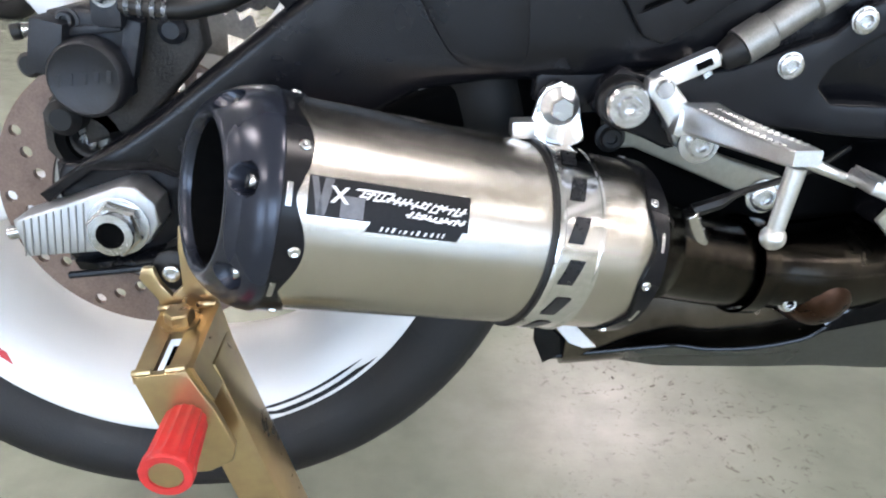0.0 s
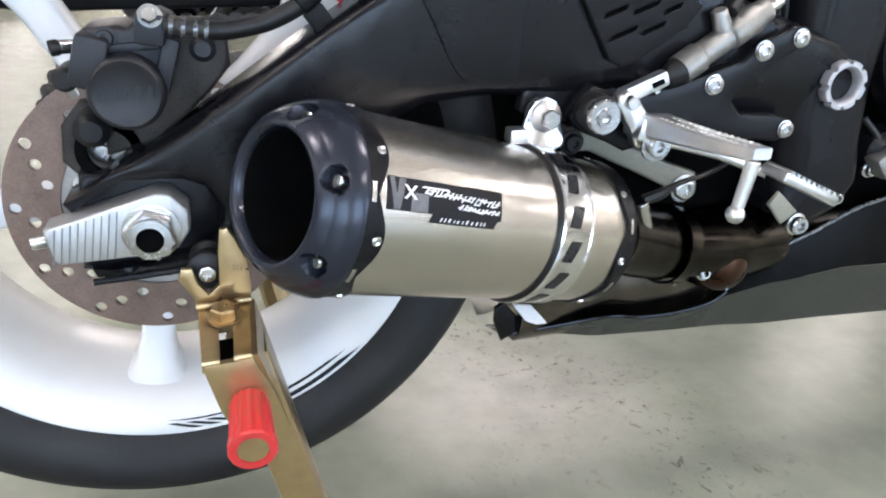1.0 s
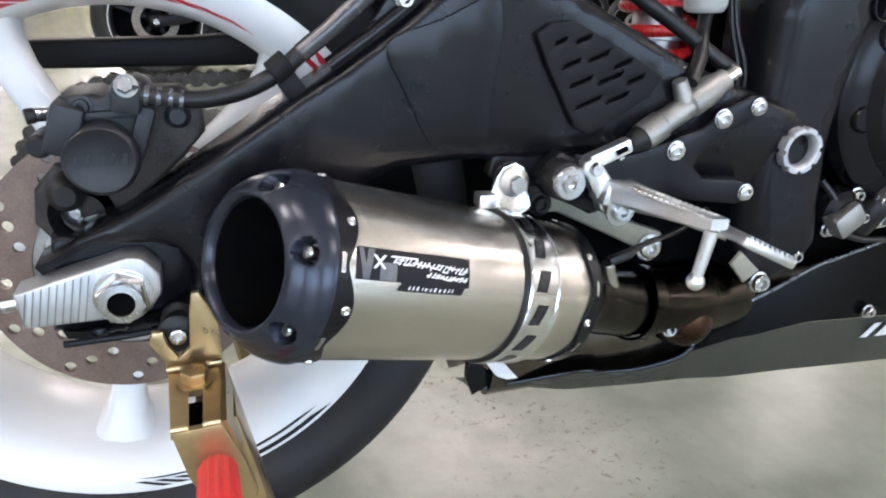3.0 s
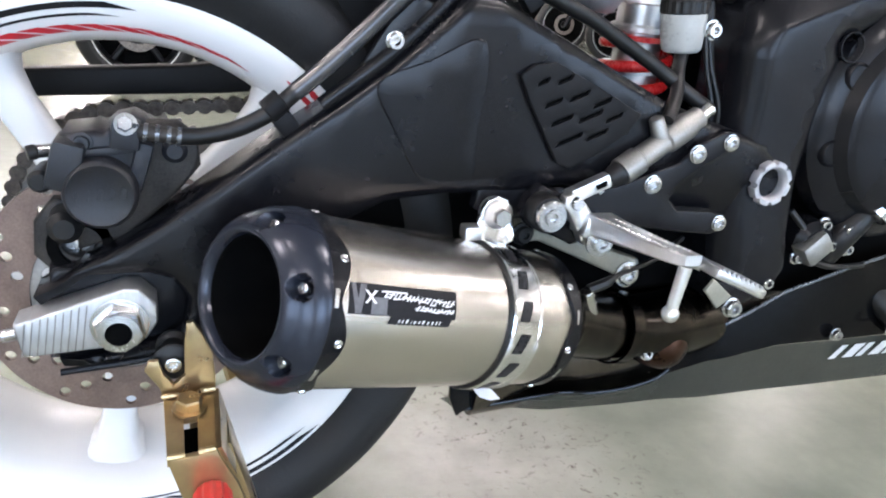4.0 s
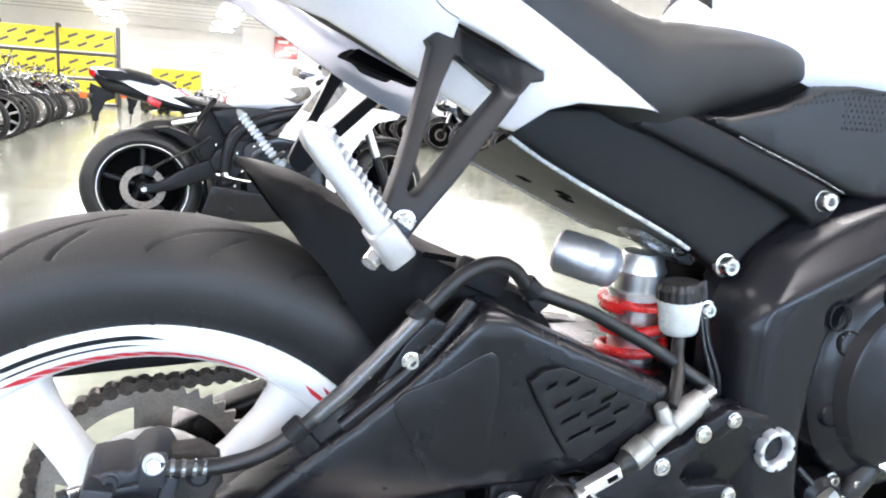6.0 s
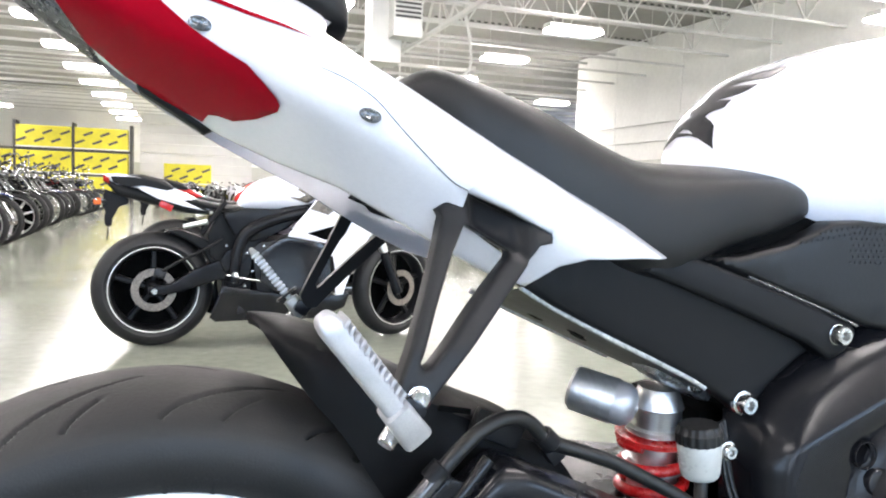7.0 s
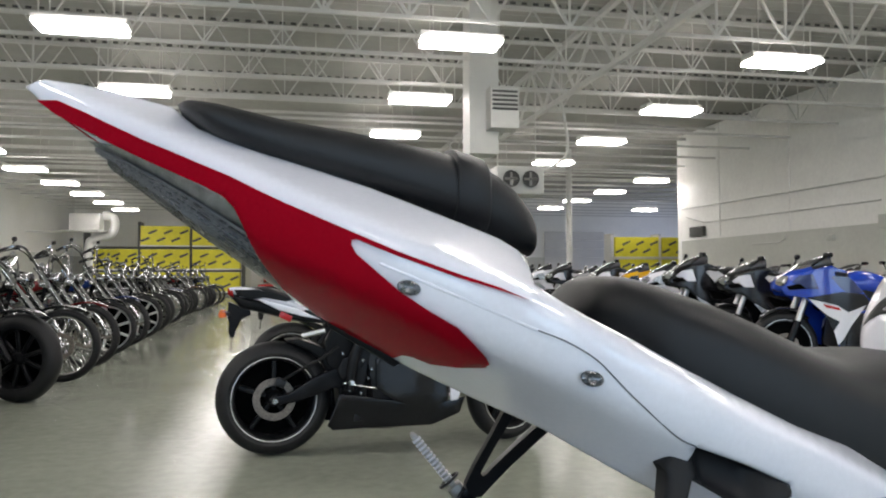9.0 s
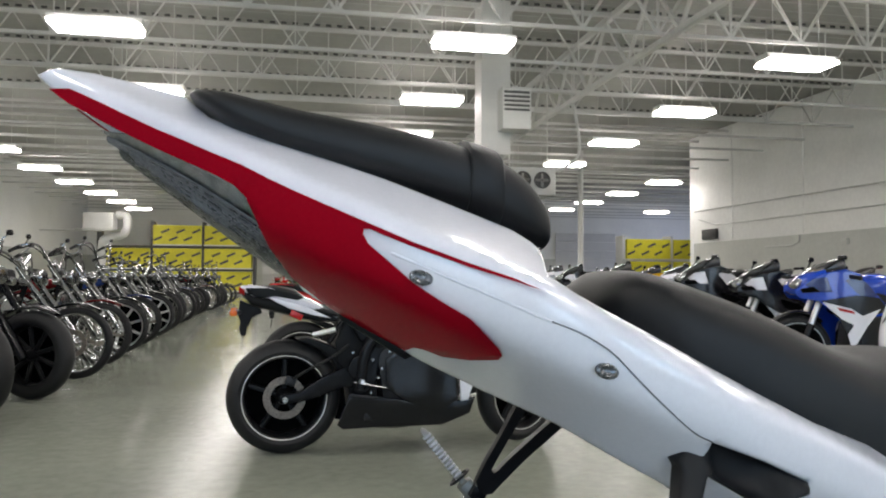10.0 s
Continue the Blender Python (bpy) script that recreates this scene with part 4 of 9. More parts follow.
def swingarm():
    outline = [(-0.061, 0.400), (-0.024, 0.4255), (0.029, 0.459), (0.071, 0.490), (0.122, 0.528), (0.157, 0.552), (0.202, 0.587), (0.240, 0.621), (0.262, 0.643), (0.274, 0.647), (0.290, 0.641),
               (0.312, 0.631), (0.36, 0.610), (0.411, 0.587), (0.46, 0.566), (0.53, 0.545), (0.59, 0.53), (0.61, 0.50), (0.60, 0.45), (0.54, 0.44), (0.46, 0.462), (0.365, 0.489), (0.321, 0.482),
               (0.257, 0.481), (0.207, 0.474), (0.160, 0.448), (0.115, 0.413), (0.085, 0.372), (0.055, 0.346), (0.030, 0.340), (-0.044, 0.3405), (-0.047, 0.3475), (0.000, 0.3535), (0.030, 0.361),
               (0.045, 0.376), (0.048, 0.396), (0.038, 0.412), (0.022, 0.4175), (-0.020, 0.4175), (-0.056, 0.3935)]
    arm = part("swingarm", plate(outline, swing_y, 0.05, 0.0105, 0.018), SWING, bike, "black braced alloy swingarm with satin finish", 55)
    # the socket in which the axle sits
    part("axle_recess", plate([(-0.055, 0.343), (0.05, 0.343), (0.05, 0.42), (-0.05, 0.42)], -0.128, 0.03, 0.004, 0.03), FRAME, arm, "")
    # dark sheet painted as the shade under the arch and above the exhaust
    part("arch_shade", plate([(0.07, 0.35), (0.16, 0.44), (0.24, 0.475), (0.36, 0.485), (0.60, 0.46), (0.60, 0.36), (0.40, 0.34), (0.2, 0.34)], -0.085, 0.04, 0.01, 0.05), DARK, arm)
    part("raised_panel", plate([(0.192, 0.572), (0.232, 0.592), (0.272, 0.611), (0.281, 0.585), (0.277, 0.54), (0.277, 0.498), (0.262, 0.491), (0.240, 0.492), (0.226, 0.502), (0.207, 0.536)],
                               lambda x, z: swing_y(x, z) - 0.0013, 0.006, 0.0013, 0.02, curve=4), SWING, arm, "", 60)
    # a folded upper rail along the crest
    bm = tube(bmesh.new(), [(0.150, -0.146, 0.553), (0.20, -0.145, 0.592), (0.235, -0.143, 0.625), (0.258, -0.140, 0.650)], 0.0065, 10)
    part("upper_rail", bm, SWING, arm)
    # left arm behind the wheel
    left = [(-0.06, 0.40), (0.02, 0.44), (0.2, 0.50), (0.40, 0.56), (0.60, 0.53), (0.60, 0.45), (0.4, 0.45), (0.2, 0.41), (0.05, 0.345), (-0.06, 0.345)]
    part("left_arm", plate(left, 0.135, 0.045, 0.01, 0.06), SWING, arm)
    bm = block(bmesh.new(), (0.20, 0.26, 0.10), pose(0.50, 0, 0.50), 0.02)
    part("cross_tube", bm, SWING, arm)
    # slotted heel guard
    go = [(0.306, 0.585), (0.318, 0.594), (0.336, 0.597), (0.38, 0.578), (0.424, 0.557), (0.412, 0.540), (0.385, 0.521), (0.362, 0.508), (0.349, 0.513), (0.335, 0.535), (0.318, 0.562)]
    holes = []
    for x0, x1, z in ((0.322, 0.331, 0.5770), (0.340, 0.352, 0.5790), (0.331, 0.345, 0.5595), (0.353, 0.369, 0.5655), (0.376, 0.391, 0.5610), (0.339, 0.357, 0.5445), (0.364, 0.384, 0.5480), (0.390, 0.404, 0.5490), (0.347, 0.368, 0.5280), (0.374, 0.392, 0.5330)):
        sl = 0.42 * (x1 - x0)
        holes.append([(x0, z), (x0 + 0.001, z + 0.0040), (x1 + 0.001, z + 0.0040 + sl), (x1, z + sl)])
    guard = part("heel_guard", plate(go, lambda x, z: swing_y(x, z) - 0.007, 0.004, 0.0010, 0.012, holes), PLASTIC, bike, "black slotted heel guard", 40)
    # near-black sheet gives the shade behind the slots
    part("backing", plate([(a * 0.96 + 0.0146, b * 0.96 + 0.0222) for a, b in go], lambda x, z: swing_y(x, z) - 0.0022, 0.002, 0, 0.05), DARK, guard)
    # chain adjuster, axle nut and end bolt
    blk = plate([(-0.072, 0.388), (-0.025, 0.4035), (0.004, 0.413), (0.014, 0.412), (0.026, 0.400), (0.0265, 0.384), (0.018, 0.371), (0.006, 0.3665), (-0.067, 0.3615)], -0.1585, 0.028, 0.0018, 0.03)
    adj = part("axle_block", blk, BRUSHED, bike, "brushed alloy chain adjuster block")
    for k in range(9):
        x = -0.066 + 0.0052 * k
        bm = block(bmesh.new(), (0.0009, 0.001, 0.027 + 0.0012 * k), pose(x, -0.1588, 0.3758 + 0.0009 * k, 0, 8, 0))
        part("scale_mark", bm, ALLOY_DULL, adj, "", 0)
    bm = lathe(bmesh.new(), [(0, 0), (0, 0.0205), (0.0025, 0.021), (0.003, 0.019), (0.003, 0.0)], (0, -0.1585, 0.385), (0, -1, 0), 32)
    part("washer", bm, STEEL, adj)
    bm = hexagon(bmesh.new(), (0, -0.1615, 0.385), (0, -1, 0), 0.0190, 0.010, 0.2)
    nut = part("axle_nut", bm, STEEL, bike, "steel axle nut on a hollow axle", 30)
    bm = lathe(bmesh.new(), [(0, 0.0152), (0.0065, 0.0148), (0.0070, 0.0095), (0.004, 0.0088), (-0.03, 0.0088), (-0.03, 0.0152)], (0, -0.1705, 0.385), (0, -1, 0), 32, close=True)
    part("axle_end", bm, STEEL, nut, "hollow axle end")
    # black disc laid on the nut, painting the shade of the hollow axle
    bm = lathe(bmesh.new(), [(0, 0), (0, 0.0093)], (0, -0.1722, 0.385), (0, -1, 0), 20)
    part("bore_shade", bm, DARK, nut)
    bm = rod(bmesh.new(), (-0.072, -0.145, 0.376), (-0.083, -0.145, 0.374), 0.005)
    part("adjuster_bolt", bm, STEEL, adj)
    bm = tube(bmesh.new(), [(-0.044, -0.152, 0.344), (0.0, -0.154, 0.349), (0.030, -0.156, 0.354)], 0.0028, 8)
    part("slot_rail", bm, FRAME, adj)
    # spool for the stand
    prof = [(0, 0), (0, 0.013), (0.004, 0.0135), (0.007, 0.0095), (0.020, 0.0090), (0.024, 0.0145), (0.030, 0.0150), (0.032, 0.0125), (0.032, 0.0)]
    part("stand_spool", lathe(bmesh.new(), prof, (0.037, -0.143, 0.357), (0, -1, 0), 28), RUBBER, bike, "black swingarm spool")
    part("spool_bolt", bolt(bmesh.new(), (0.037, -0.175, 0.357), (0, -1, 0), 0.0062, 0.005), STEEL, bike, "steel spool bolt")


swingarm()


def caliper():
    body_o = [(-0.040, 0.512), (-0.034, 0.524), (-0.012, 0.527), (-0.006, 0.525), (0.002, 0.533), (0.014, 0.536), (0.022, 0.532), (0.027, 0.522), (0.024, 0.508), (0.014, 0.498), (0.012, 0.468), (-0.006, 0.455), (-0.026, 0.463), (-0.034, 0.486), (-0.037, 0.505)]
    cal = part("brake_caliper", plate(body_o, -0.133, 0.055, 0.005, 0.02), CALIPER, bike, "grimy dark grey rear brake caliper", 50)
    prof = [(0, 0.0), (0, 0.0262), (0.012, 0.0258), (0.016, 0.0240), (0.0168, 0.0225), (0.0160, 0.0215), (0.0160, 0)]
    cap = part("piston_housing", lathe(bmesh.new(), prof, (-0.0085, -0.136, 0.4835), (0, -1, 0), 40), CALIPER, cal, "round caliper piston housing")
    for k, w in enumerate((0.004, 0.003, 0.006, 0.006, 0.006)):
        bm = block(bmesh.new(), (w * 0.55, 0.0012, 0.0075), pose(-0.0245 + 0.008 * k, -0.1520, 0.4830 + 0.0006 * k, 0, 12, 0), 0.0003)
        part("cast_mark", bm, CALIPER, cap, "", 0)
    blocks = [((-0.031, -0.128, 0.503), (0.022, 0.044, 0.036), 14), ((0.010, -0.137, 0.526), (0.020, 0.020, 0.022), 5)]
    for c, s, t in blocks:
        part("caliper_lug", block(bmesh.new(), s, pose(*c, 0, t, 0), 0.004), CALIPER, cal)
    part("banjo_bolt", hexagon(bmesh.new(), (0.010, -0.146, 0.534), (0.1, -1, 0.35), 0.0056, 0.010), STEEL, cal, "steel banjo bolt", 30)
    part("banjo", lathe(bmesh.new(), [(0, 0), (0, 0.0080), (0.008, 0.0080), (0.008, 0)], (0.010, -0.139, 0.5325), (0.1, -1, 0.35), 20), ALLOY_DULL, cal)
    part("hose_ferrule", rod(bmesh.new(), (0.018, -0.142, 0.529), (0.046, -0.141, 0.526), 0.0058), GRIME, cal)
    for q in (0.022, 0.030, 0.038, 0.045):
        part("ferrule_ring", lathe(bmesh.new(), [(0, 0.0056), (0, 0.0070), (0.003, 0.0070), (0.003, 0.0056)], (q, -0.1418, 0.5288 - 0.11 * (q - 0.018)), (1, 0, -0.11), 20, close=True), TRIM_STEEL, cal, "crimped steel ring")
    part("bridge_bolt", bolt(bmesh.new(), (-0.020, -0.133, 0.518), (0, -1, 0.1), 0.0058, 0.007, 0.002), CALIPER, cal)
    part("caliper_rib", block(bmesh.new(), (0.046, 0.010, 0.006), pose(-0.008, -0.134, 0.5125, 0, -6, 0), 0.002), CALIPER, cal)
    part("caliper_rib", block(bmesh.new(), (0.012, 0.014, 0.040), pose(0.018, -0.132, 0.500, 0, 16, 0), 0.004), CALIPER, cal)
    part("slide_boot", rod(bmesh.new(), (-0.036, -0.085, 0.4545), (-0.036, -0.137, 0.4535), 0.0145, 0.0125, edge=0.4), RUBBER, cal, "black rubber slide pin boot")
    part("slide_boot", rod(bmesh.new(), (-0.047, -0.105, 0.490), (-0.049, -0.138, 0.490), 0.009, 0.0085, edge=0.3), RUBBER, cal)
    part("bleed_nipple", rod(bmesh.new(), (-0.039, -0.130, 0.512), (-0.050, -0.136, 0.512), 0.0048), STEEL, cal)
    part("bleed_cap", rod(bmesh.new(), (-0.049, -0.136, 0.512), (-0.055, -0.138, 0.511), 0.0055), RUBBER, cal)
    brk = [(0.012, 0.530), (0.045, 0.531), (0.060, 0.520), (0.062, 0.498), (0.046, 0.478), (0.028, 0.46), (0.006, 0.44), (-0.03, 0.43), (-0.03, 0.46), (0.0, 0.49)]
    b = part("caliper_bracket", plate(brk, -0.118, 0.02, 0.004, 0.03), GRIME, bike, "grimy cast caliper bracket", 50)
    part("bracket_bolt", rod(bmesh.new(), (0.043, -0.116, 0.511), (0.043, -0.128, 0.511), 0.0095, edge=0.4), CALIPER, b)
    loop = [(-0.062, 0.425), (-0.060, 0.452), (-0.046, 0.470), (-0.026, 0.470), (-0.010, 0.448), (0.0, 0.43)]
    part("bracket_arm", plate(loop + [(0.0, 0.40), (-0.04, 0.40)], -0.112, 0.012, 0.003, 0.03, [circle(-0.030, 0.436, 0.013, 18)]), GRIME, b, "", 50)
    part("axle_spacer", lathe(bmesh.new(), [(0, 0.016), (0.03, 0.016), (0.03, 0.024), (0, 0.024)], (-0.028, -0.118, 0.434), (0, 1, 0), 24, close=True), DARK, b)


caliper()


def rear_hose():
    pts = [(0.046, -0.141, 0.526), (0.063, -0.141, 0.5265), (0.088, -0.143, 0.533), (0.112, -0.144, 0.546), (0.130, -0.145, 0.562), (0.154, -0.145, 0.583), (0.184, -0.144, 0.612), (0.213, -0.142, 0.641),
           (0.236, -0.139, 0.662), (0.256, -0.136, 0.6755), (0.279, -0.132, 0.681), (0.300, -0.127, 0.674), (0.318, -0.124, 0.657), (0.345, -0.124, 0.646), (0.383, -0.124, 0.632), (0.420, -0.126, 0.613), (0.450, -0.130, 0.597), (0.482, -0.14, 0.576), (0.505, -0.15, 0.561)]
    h = part("brake_hose", tube(bmesh.new(), pts, 0.0066, 12, 5), RUBBER, bike, "black rubber rear brake hose")
    part("hose_sleeve", tube(bmesh.new(), [Vector(p) + Vector((0, -0.0004, 0)) for p in pts[4:8]], 0.0072, 12, 6), SLEEVE, h, "worn clear sleeve over the hose")
    for p, d in (((0.115, -0.143, 0.551), (0.6, 0, 0.55)), ((0.213, -0.140, 0.642), (0.6, 0, 0.6)), ((0.320, -0.122, 0.656), (0.6, 0, -0.6))):
        part("hose_clip", rod(bmesh.new(), Vector(p) - Vector(d).normalized() * 0.008, Vector(p) + Vector(d).normalized() * 0.008, 0.0096, seg=16), PLASTIC, h, "black plastic hose clip")
        part("clip_foot", block(bmesh.new(), (0.016, 0.016, 0.016), pose(p[0] + 0.009, p[1] + 0.006, p[2] - 0.014, 0, -38, 0), 0.003), PLASTIC, h)
    part("clip_bolt", bolt(bmesh.new(), (0.205, -0.146, 0.604), (0, -1, 0), 0.0066, 0.006, 0.001), STEEL, h, "steel hose clip bolt")
    part("clip_bracket", plate([(0.180, 0.585), (0.20, 0.618), (0.222, 0.640), (0.236, 0.634), (0.220, 0.602), (0.196, 0.578)], -0.1455, 0.006, 0.002, 0.03), SWING, h)


rear_hose()


# exhaust: its axis runs from the tip forwards and inwards
EX_O = Vector((0.085, -0.235, 0.436))
EX_A = Vector((0.301, 0.085, -0.078)).normalized()
EX_B = basis(EX_A, (0, 0, 1))


def can_r(s):
    return lerp([(0.0, 0.0640), (0.30, 0.0595)], s)


def on_can(s, phi, lift=0.0):
    """A place on the can: along its axis, degrees from its top towards the outside."""
    r = can_r(s) + lift
    a = radians(phi)
    return EX_O + EX_B @ Vector((r * math.cos(a), r * math.sin(a), s))


def out_can(phi):
    a = radians(phi)
    return EX_B @ Vector((math.cos(a), math.sin(a), 0))


def can_patch(s0, s1, p0, p1, lift, skew=0.0, n=6, m=8, shape=None):
    """A thin patch that lies on the can."""
    bm = bmesh.new()
    rows = []
    for i in range(m + 1):
        row = []
        for k in range(n + 1):
            f, g = k / n, i / m
            row.append(bm.verts.new(on_can(s0 + (s1 - s0) * f + skew * g, p0 + (p1 - p0) * g, lift)))
        rows.append(row)
    bridge(bm, rows, False, False)
    return bm


def exhaust():
    prof = [(0.024, can_r(0.024))] + [(s, can_r(s)) for s in np.linspace(0.03, 0.275, 14)] + [(0.277, 0.057)]
    can = part("exhaust_can", lathe(bmesh.new(), prof, EX_O, EX_A, 96, (0, 0, 1)), TITANIUM, bike, "brushed titanium silencer can", 60)
    # end cap with six bolt pockets sunk into it
    prof = [(0.0015, 0.0422), (-0.0015, 0.0428), (-0.0040, 0.0445), (-0.0048, 0.0470), (-0.0035, 0.0500), (0.0000, 0.0540), (0.0050, 0.0582), (0.0110, 0.0618), (0.0170, 0.0642), (0.0230, 0.0656), (0.0280, 0.0662), (0.0310, 0.0658), (0.0315, 0.0630)]
    fine = [(v.x, v.y) for v in spline([(a, b, 0) for a, b in prof], 10)]
    bm = bmesh.new()
    seg = 320
    rings = []
    for s, r in fine:
        ring = []
        for k in range(seg):
            a = 2 * math.pi * k / seg
            d = (math.degrees(a) - 62) % 60
            d = min(d, 60 - d)
            gap = math.hypot(radians(d) * 0.055, (s - 0.0035) * 1.15) if r > 0.0482 else 1
            f = max(0, min(1, (0.0088 - gap) / 0.0011))
            sink = 0.013 * f * f * (3 - 2 * f)
            slant = 0.21 * r * math.sin(a) * max(0, min(1, (0.0315 - s) / 0.0300))
            ring.append(bm.verts.new(EX_O + EX_B @ Vector(((r - 0.35 * sink) * math.cos(a), (r - 0.35 * sink) * math.sin(a), s + slant + 0.9 * sink))))
        rings.append(ring)
    bridge(bm, rings, True, False)
    cap = part("end_cap", bm, CAP, bike, "blue-black rounded exhaust end cap", 40)
    for k in range(6):
        a = radians(62 + 60 * k)
        d = EX_B @ Vector((math.cos(a), math.sin(a), 0))
        part("cap_bolt", bolt(bmesh.new(), EX_O + d * 0.0515 + EX_A * (0.0115 + 0.0100 * math.sin(a)), (d * 0.25 - EX_A).normalized(), 0.0048, 0.006), STEEL, cap, "steel cap bolt")
    # bore walls near-black: the dark of the inside is in the colour
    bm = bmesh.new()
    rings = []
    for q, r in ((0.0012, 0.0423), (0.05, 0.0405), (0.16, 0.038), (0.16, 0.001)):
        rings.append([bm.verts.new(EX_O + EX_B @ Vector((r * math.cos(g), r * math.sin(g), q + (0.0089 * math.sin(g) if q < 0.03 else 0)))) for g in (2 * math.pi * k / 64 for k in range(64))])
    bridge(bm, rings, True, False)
    part("outlet_bore", bm, DARK, cap, "outlet bore, its inner shade painted near-black")
    # scalloped straps at both ends
    for s0, sgn, name, wide in ((0.0285, 1, "rear_strap", 0.018), (0.278, -1, "front_strap", 0.014)):
        bm = bmesh.new()
        n = 168
        a_ring, b_ring = [], []
        for k in range(n):
            phi = 360.0 * k / n
            wave = 0.5 + 0.5 * math.cos(radians((phi - 43) * 7))
            s1 = s0 + sgn * (wide * 0.55 + wide * 0.45 * wave ** 0.7)
            rows = [on_can(s0, phi, 0.0004), on_can(s0, phi, 0.0016), on_can(s1, phi, 0.0016), on_can(s1, phi, 0.0)]
            a_ring.append([bm.verts.new(p) for p in rows])
        a_ring.append(a_ring[0])
        bridge(bm, a_ring, False, False)
        strap = part(name, bm, FRAME, bike, "black scalloped strap with rivets", 40)
        for k in range(7):
            phi = 43 + 360 / 7 * k
            bm = lathe(bmesh.new(), [(0, 0.0034), (0.0008, 0.0032), (0.0014, 0.0022), (0.0008, 0.0010), (0.0006, 0)], on_can(s0 + sgn * wide * 0.72, phi, 0.0015), out_can(phi), 14)
            part("rivet", bm, CHROME, strap, "bright rivet")
            part("slit", can_patch(s0 + sgn * wide * 0.25, s0 + sgn * wide * 0.42, phi + 19, phi + 30, 0.0018, 0.0, 3, 3), STEEL, strap, "bright slit")
    # clamp with dark windows
    bm = bmesh.new()
    prof = [(q - 0.013, r) for q, r in ((0.209, can_r(0.209)), (0.209, 0.0634), (0.2105, 0.0643), (0.2125, 0.0643), (0.2135, 0.0634), (0.2385, 0.0630), (0.2395, 0.0637), (0.2413, 0.0637), (0.2423, 0.0626), (0.2423, can_r(0.245)))]
    clamp = part("clamp_band", lathe(bm, prof, EX_O, EX_A, 96, (0, 0, 1)), CHROME, bike, "polished clamp band with dark windows", 30)
    for k in range(15):
        phi = 360 / 15 * k + 11
        part("clamp_window", can_patch(0.2070, 0.2175, phi, phi + 15, 0.0638 - can_r(0.21), -0.0045, 4, 6), GREY_CLAMP, clamp, "dark slanted window")
    part("clamp_seal", tube(bmesh.new(), [on_can(0.1945, p, 0.0006) for p in range(0, 360, 12)], 0.0022, 8, 2, True), RUBBER, clamp)
    # hanger above the clamp
    h = plate([(0.278, 0.452), (0.284, 0.474), (0.289, 0.482), (0.298, 0.4855), (0.307, 0.482), (0.312, 0.474), (0.316, 0.447), (0.300, 0.440)], lambda x, z: -0.166 - 0.25 * max(0, 0.462 - z), 0.004, 0.0015, 0.02)
    hang = part("exhaust_hanger", h, CHROME, bike, "polished exhaust hanger bracket")
    part("hanger_boss", rod(bmesh.new(), (0.298, -0.150, 0.470), (0.298, -0.176, 0.470), 0.0135, 0.0125, edge=0.5), ALLOY, hang)
    part("hanger_bolt", hexagon(bmesh.new(), (0.298, -0.175, 0.470), (0, -1, 0), 0.008, 0.005), STEEL, hang, "", 30)
    part("hanger_lug", block(bmesh.new(), (0.016, 0.016, 0.012), pose(0.274, -0.170, 0.456), 0.003), ALLOY, hang)
    part("hanger_arm", plate([(0.285, 0.49), (0.30, 0.495), (0.352, 0.487), (0.352, 0.462), (0.30, 0.458), (0.283, 0.47)], -0.150, 0.012, 0.003, 0.03), FRAME, hang)
    # label, its print as bars and plain strokes
    lab = part("maker_label", can_patch(0.0445, 0.137, 57, 76, 0.0005, 0.0, 16, 8), BLACK_DECAL, bike, "black printed label with a pale mark")
    part("label_foot", can_patch(0.080, 0.134, 75.8, 81, 0.0005, -0.003, 10, 3), BLACK_DECAL, lab)
    for p0, p1, s0, s1, sk, mt in ((57.5, 75.5, 0.0455, 0.049, 0.004, GREY_DECAL), (57.5, 75.5, 0.053, 0.058, -0.004, GREY_DECAL), (65, 75.5, 0.062, 0.075, 0.0, GREY_DECAL)):
        part("label_bar", can_patch(s0, s1, p0, p1, 0.0009, sk, 3, 6), mt, lab)
    for s0, sk in ((0.056, 0.008), (0.064, -0.008)):
        part("label_stroke", can_patch(s0, s0 + 0.0024, 61, 69, 0.0013, sk, 2, 4), WHITE_DECAL, lab)
    rnd = random.Random(3)
    # two lines of illegible script: leaning stems, a base stroke and loops
    for s_from, s_to, a0, tall in ((0.071, 0.130, 61.0, 5.0), (0.098, 0.131, 68.5, 3.6)):
        s = s_from
        while s < s_to:
            a = a0 + (s - s_from) * 45 + rnd.uniform(-0.6, 0.6)
            h = tall * rnd.uniform(0.6, 1.0)
            w = rnd.uniform(0.0011, 0.0019)
            part("label_stroke", can_patch(s + 0.004, s + 0.004 + w, a, a + h, 0.0013, -0.0045 * h / 5, 2, 4), WHITE_DECAL, lab)
            q = rnd.choice((0.15, 0.45, 0.8)) * h
            part("label_stroke", can_patch(s + 0.001, s + rnd.uniform(0.0045, 0.0065), a + q, a + q + rnd.uniform(0.7, 1.1), 0.0015, -0.001, 2, 2), WHITE_DECAL, lab)
            s += rnd.uniform(0.0030, 0.0042)
    part("label_stroke", can_patch(0.071, 0.092, 60.6, 61.7, 0.0013, -0.002, 6, 2), WHITE_DECAL, lab)
    s = 0.086
    while s < 0.124:
        w = rnd.uniform(0.0015, 0.0035)
        part("label_stroke", can_patch(s, s + w * 0.5, 77.2 + rnd.uniform(0, 0.8), 79.8, 0.0013, -0.0012, 2, 2), WHITE_DECAL, lab)
        s += w + 0.0010
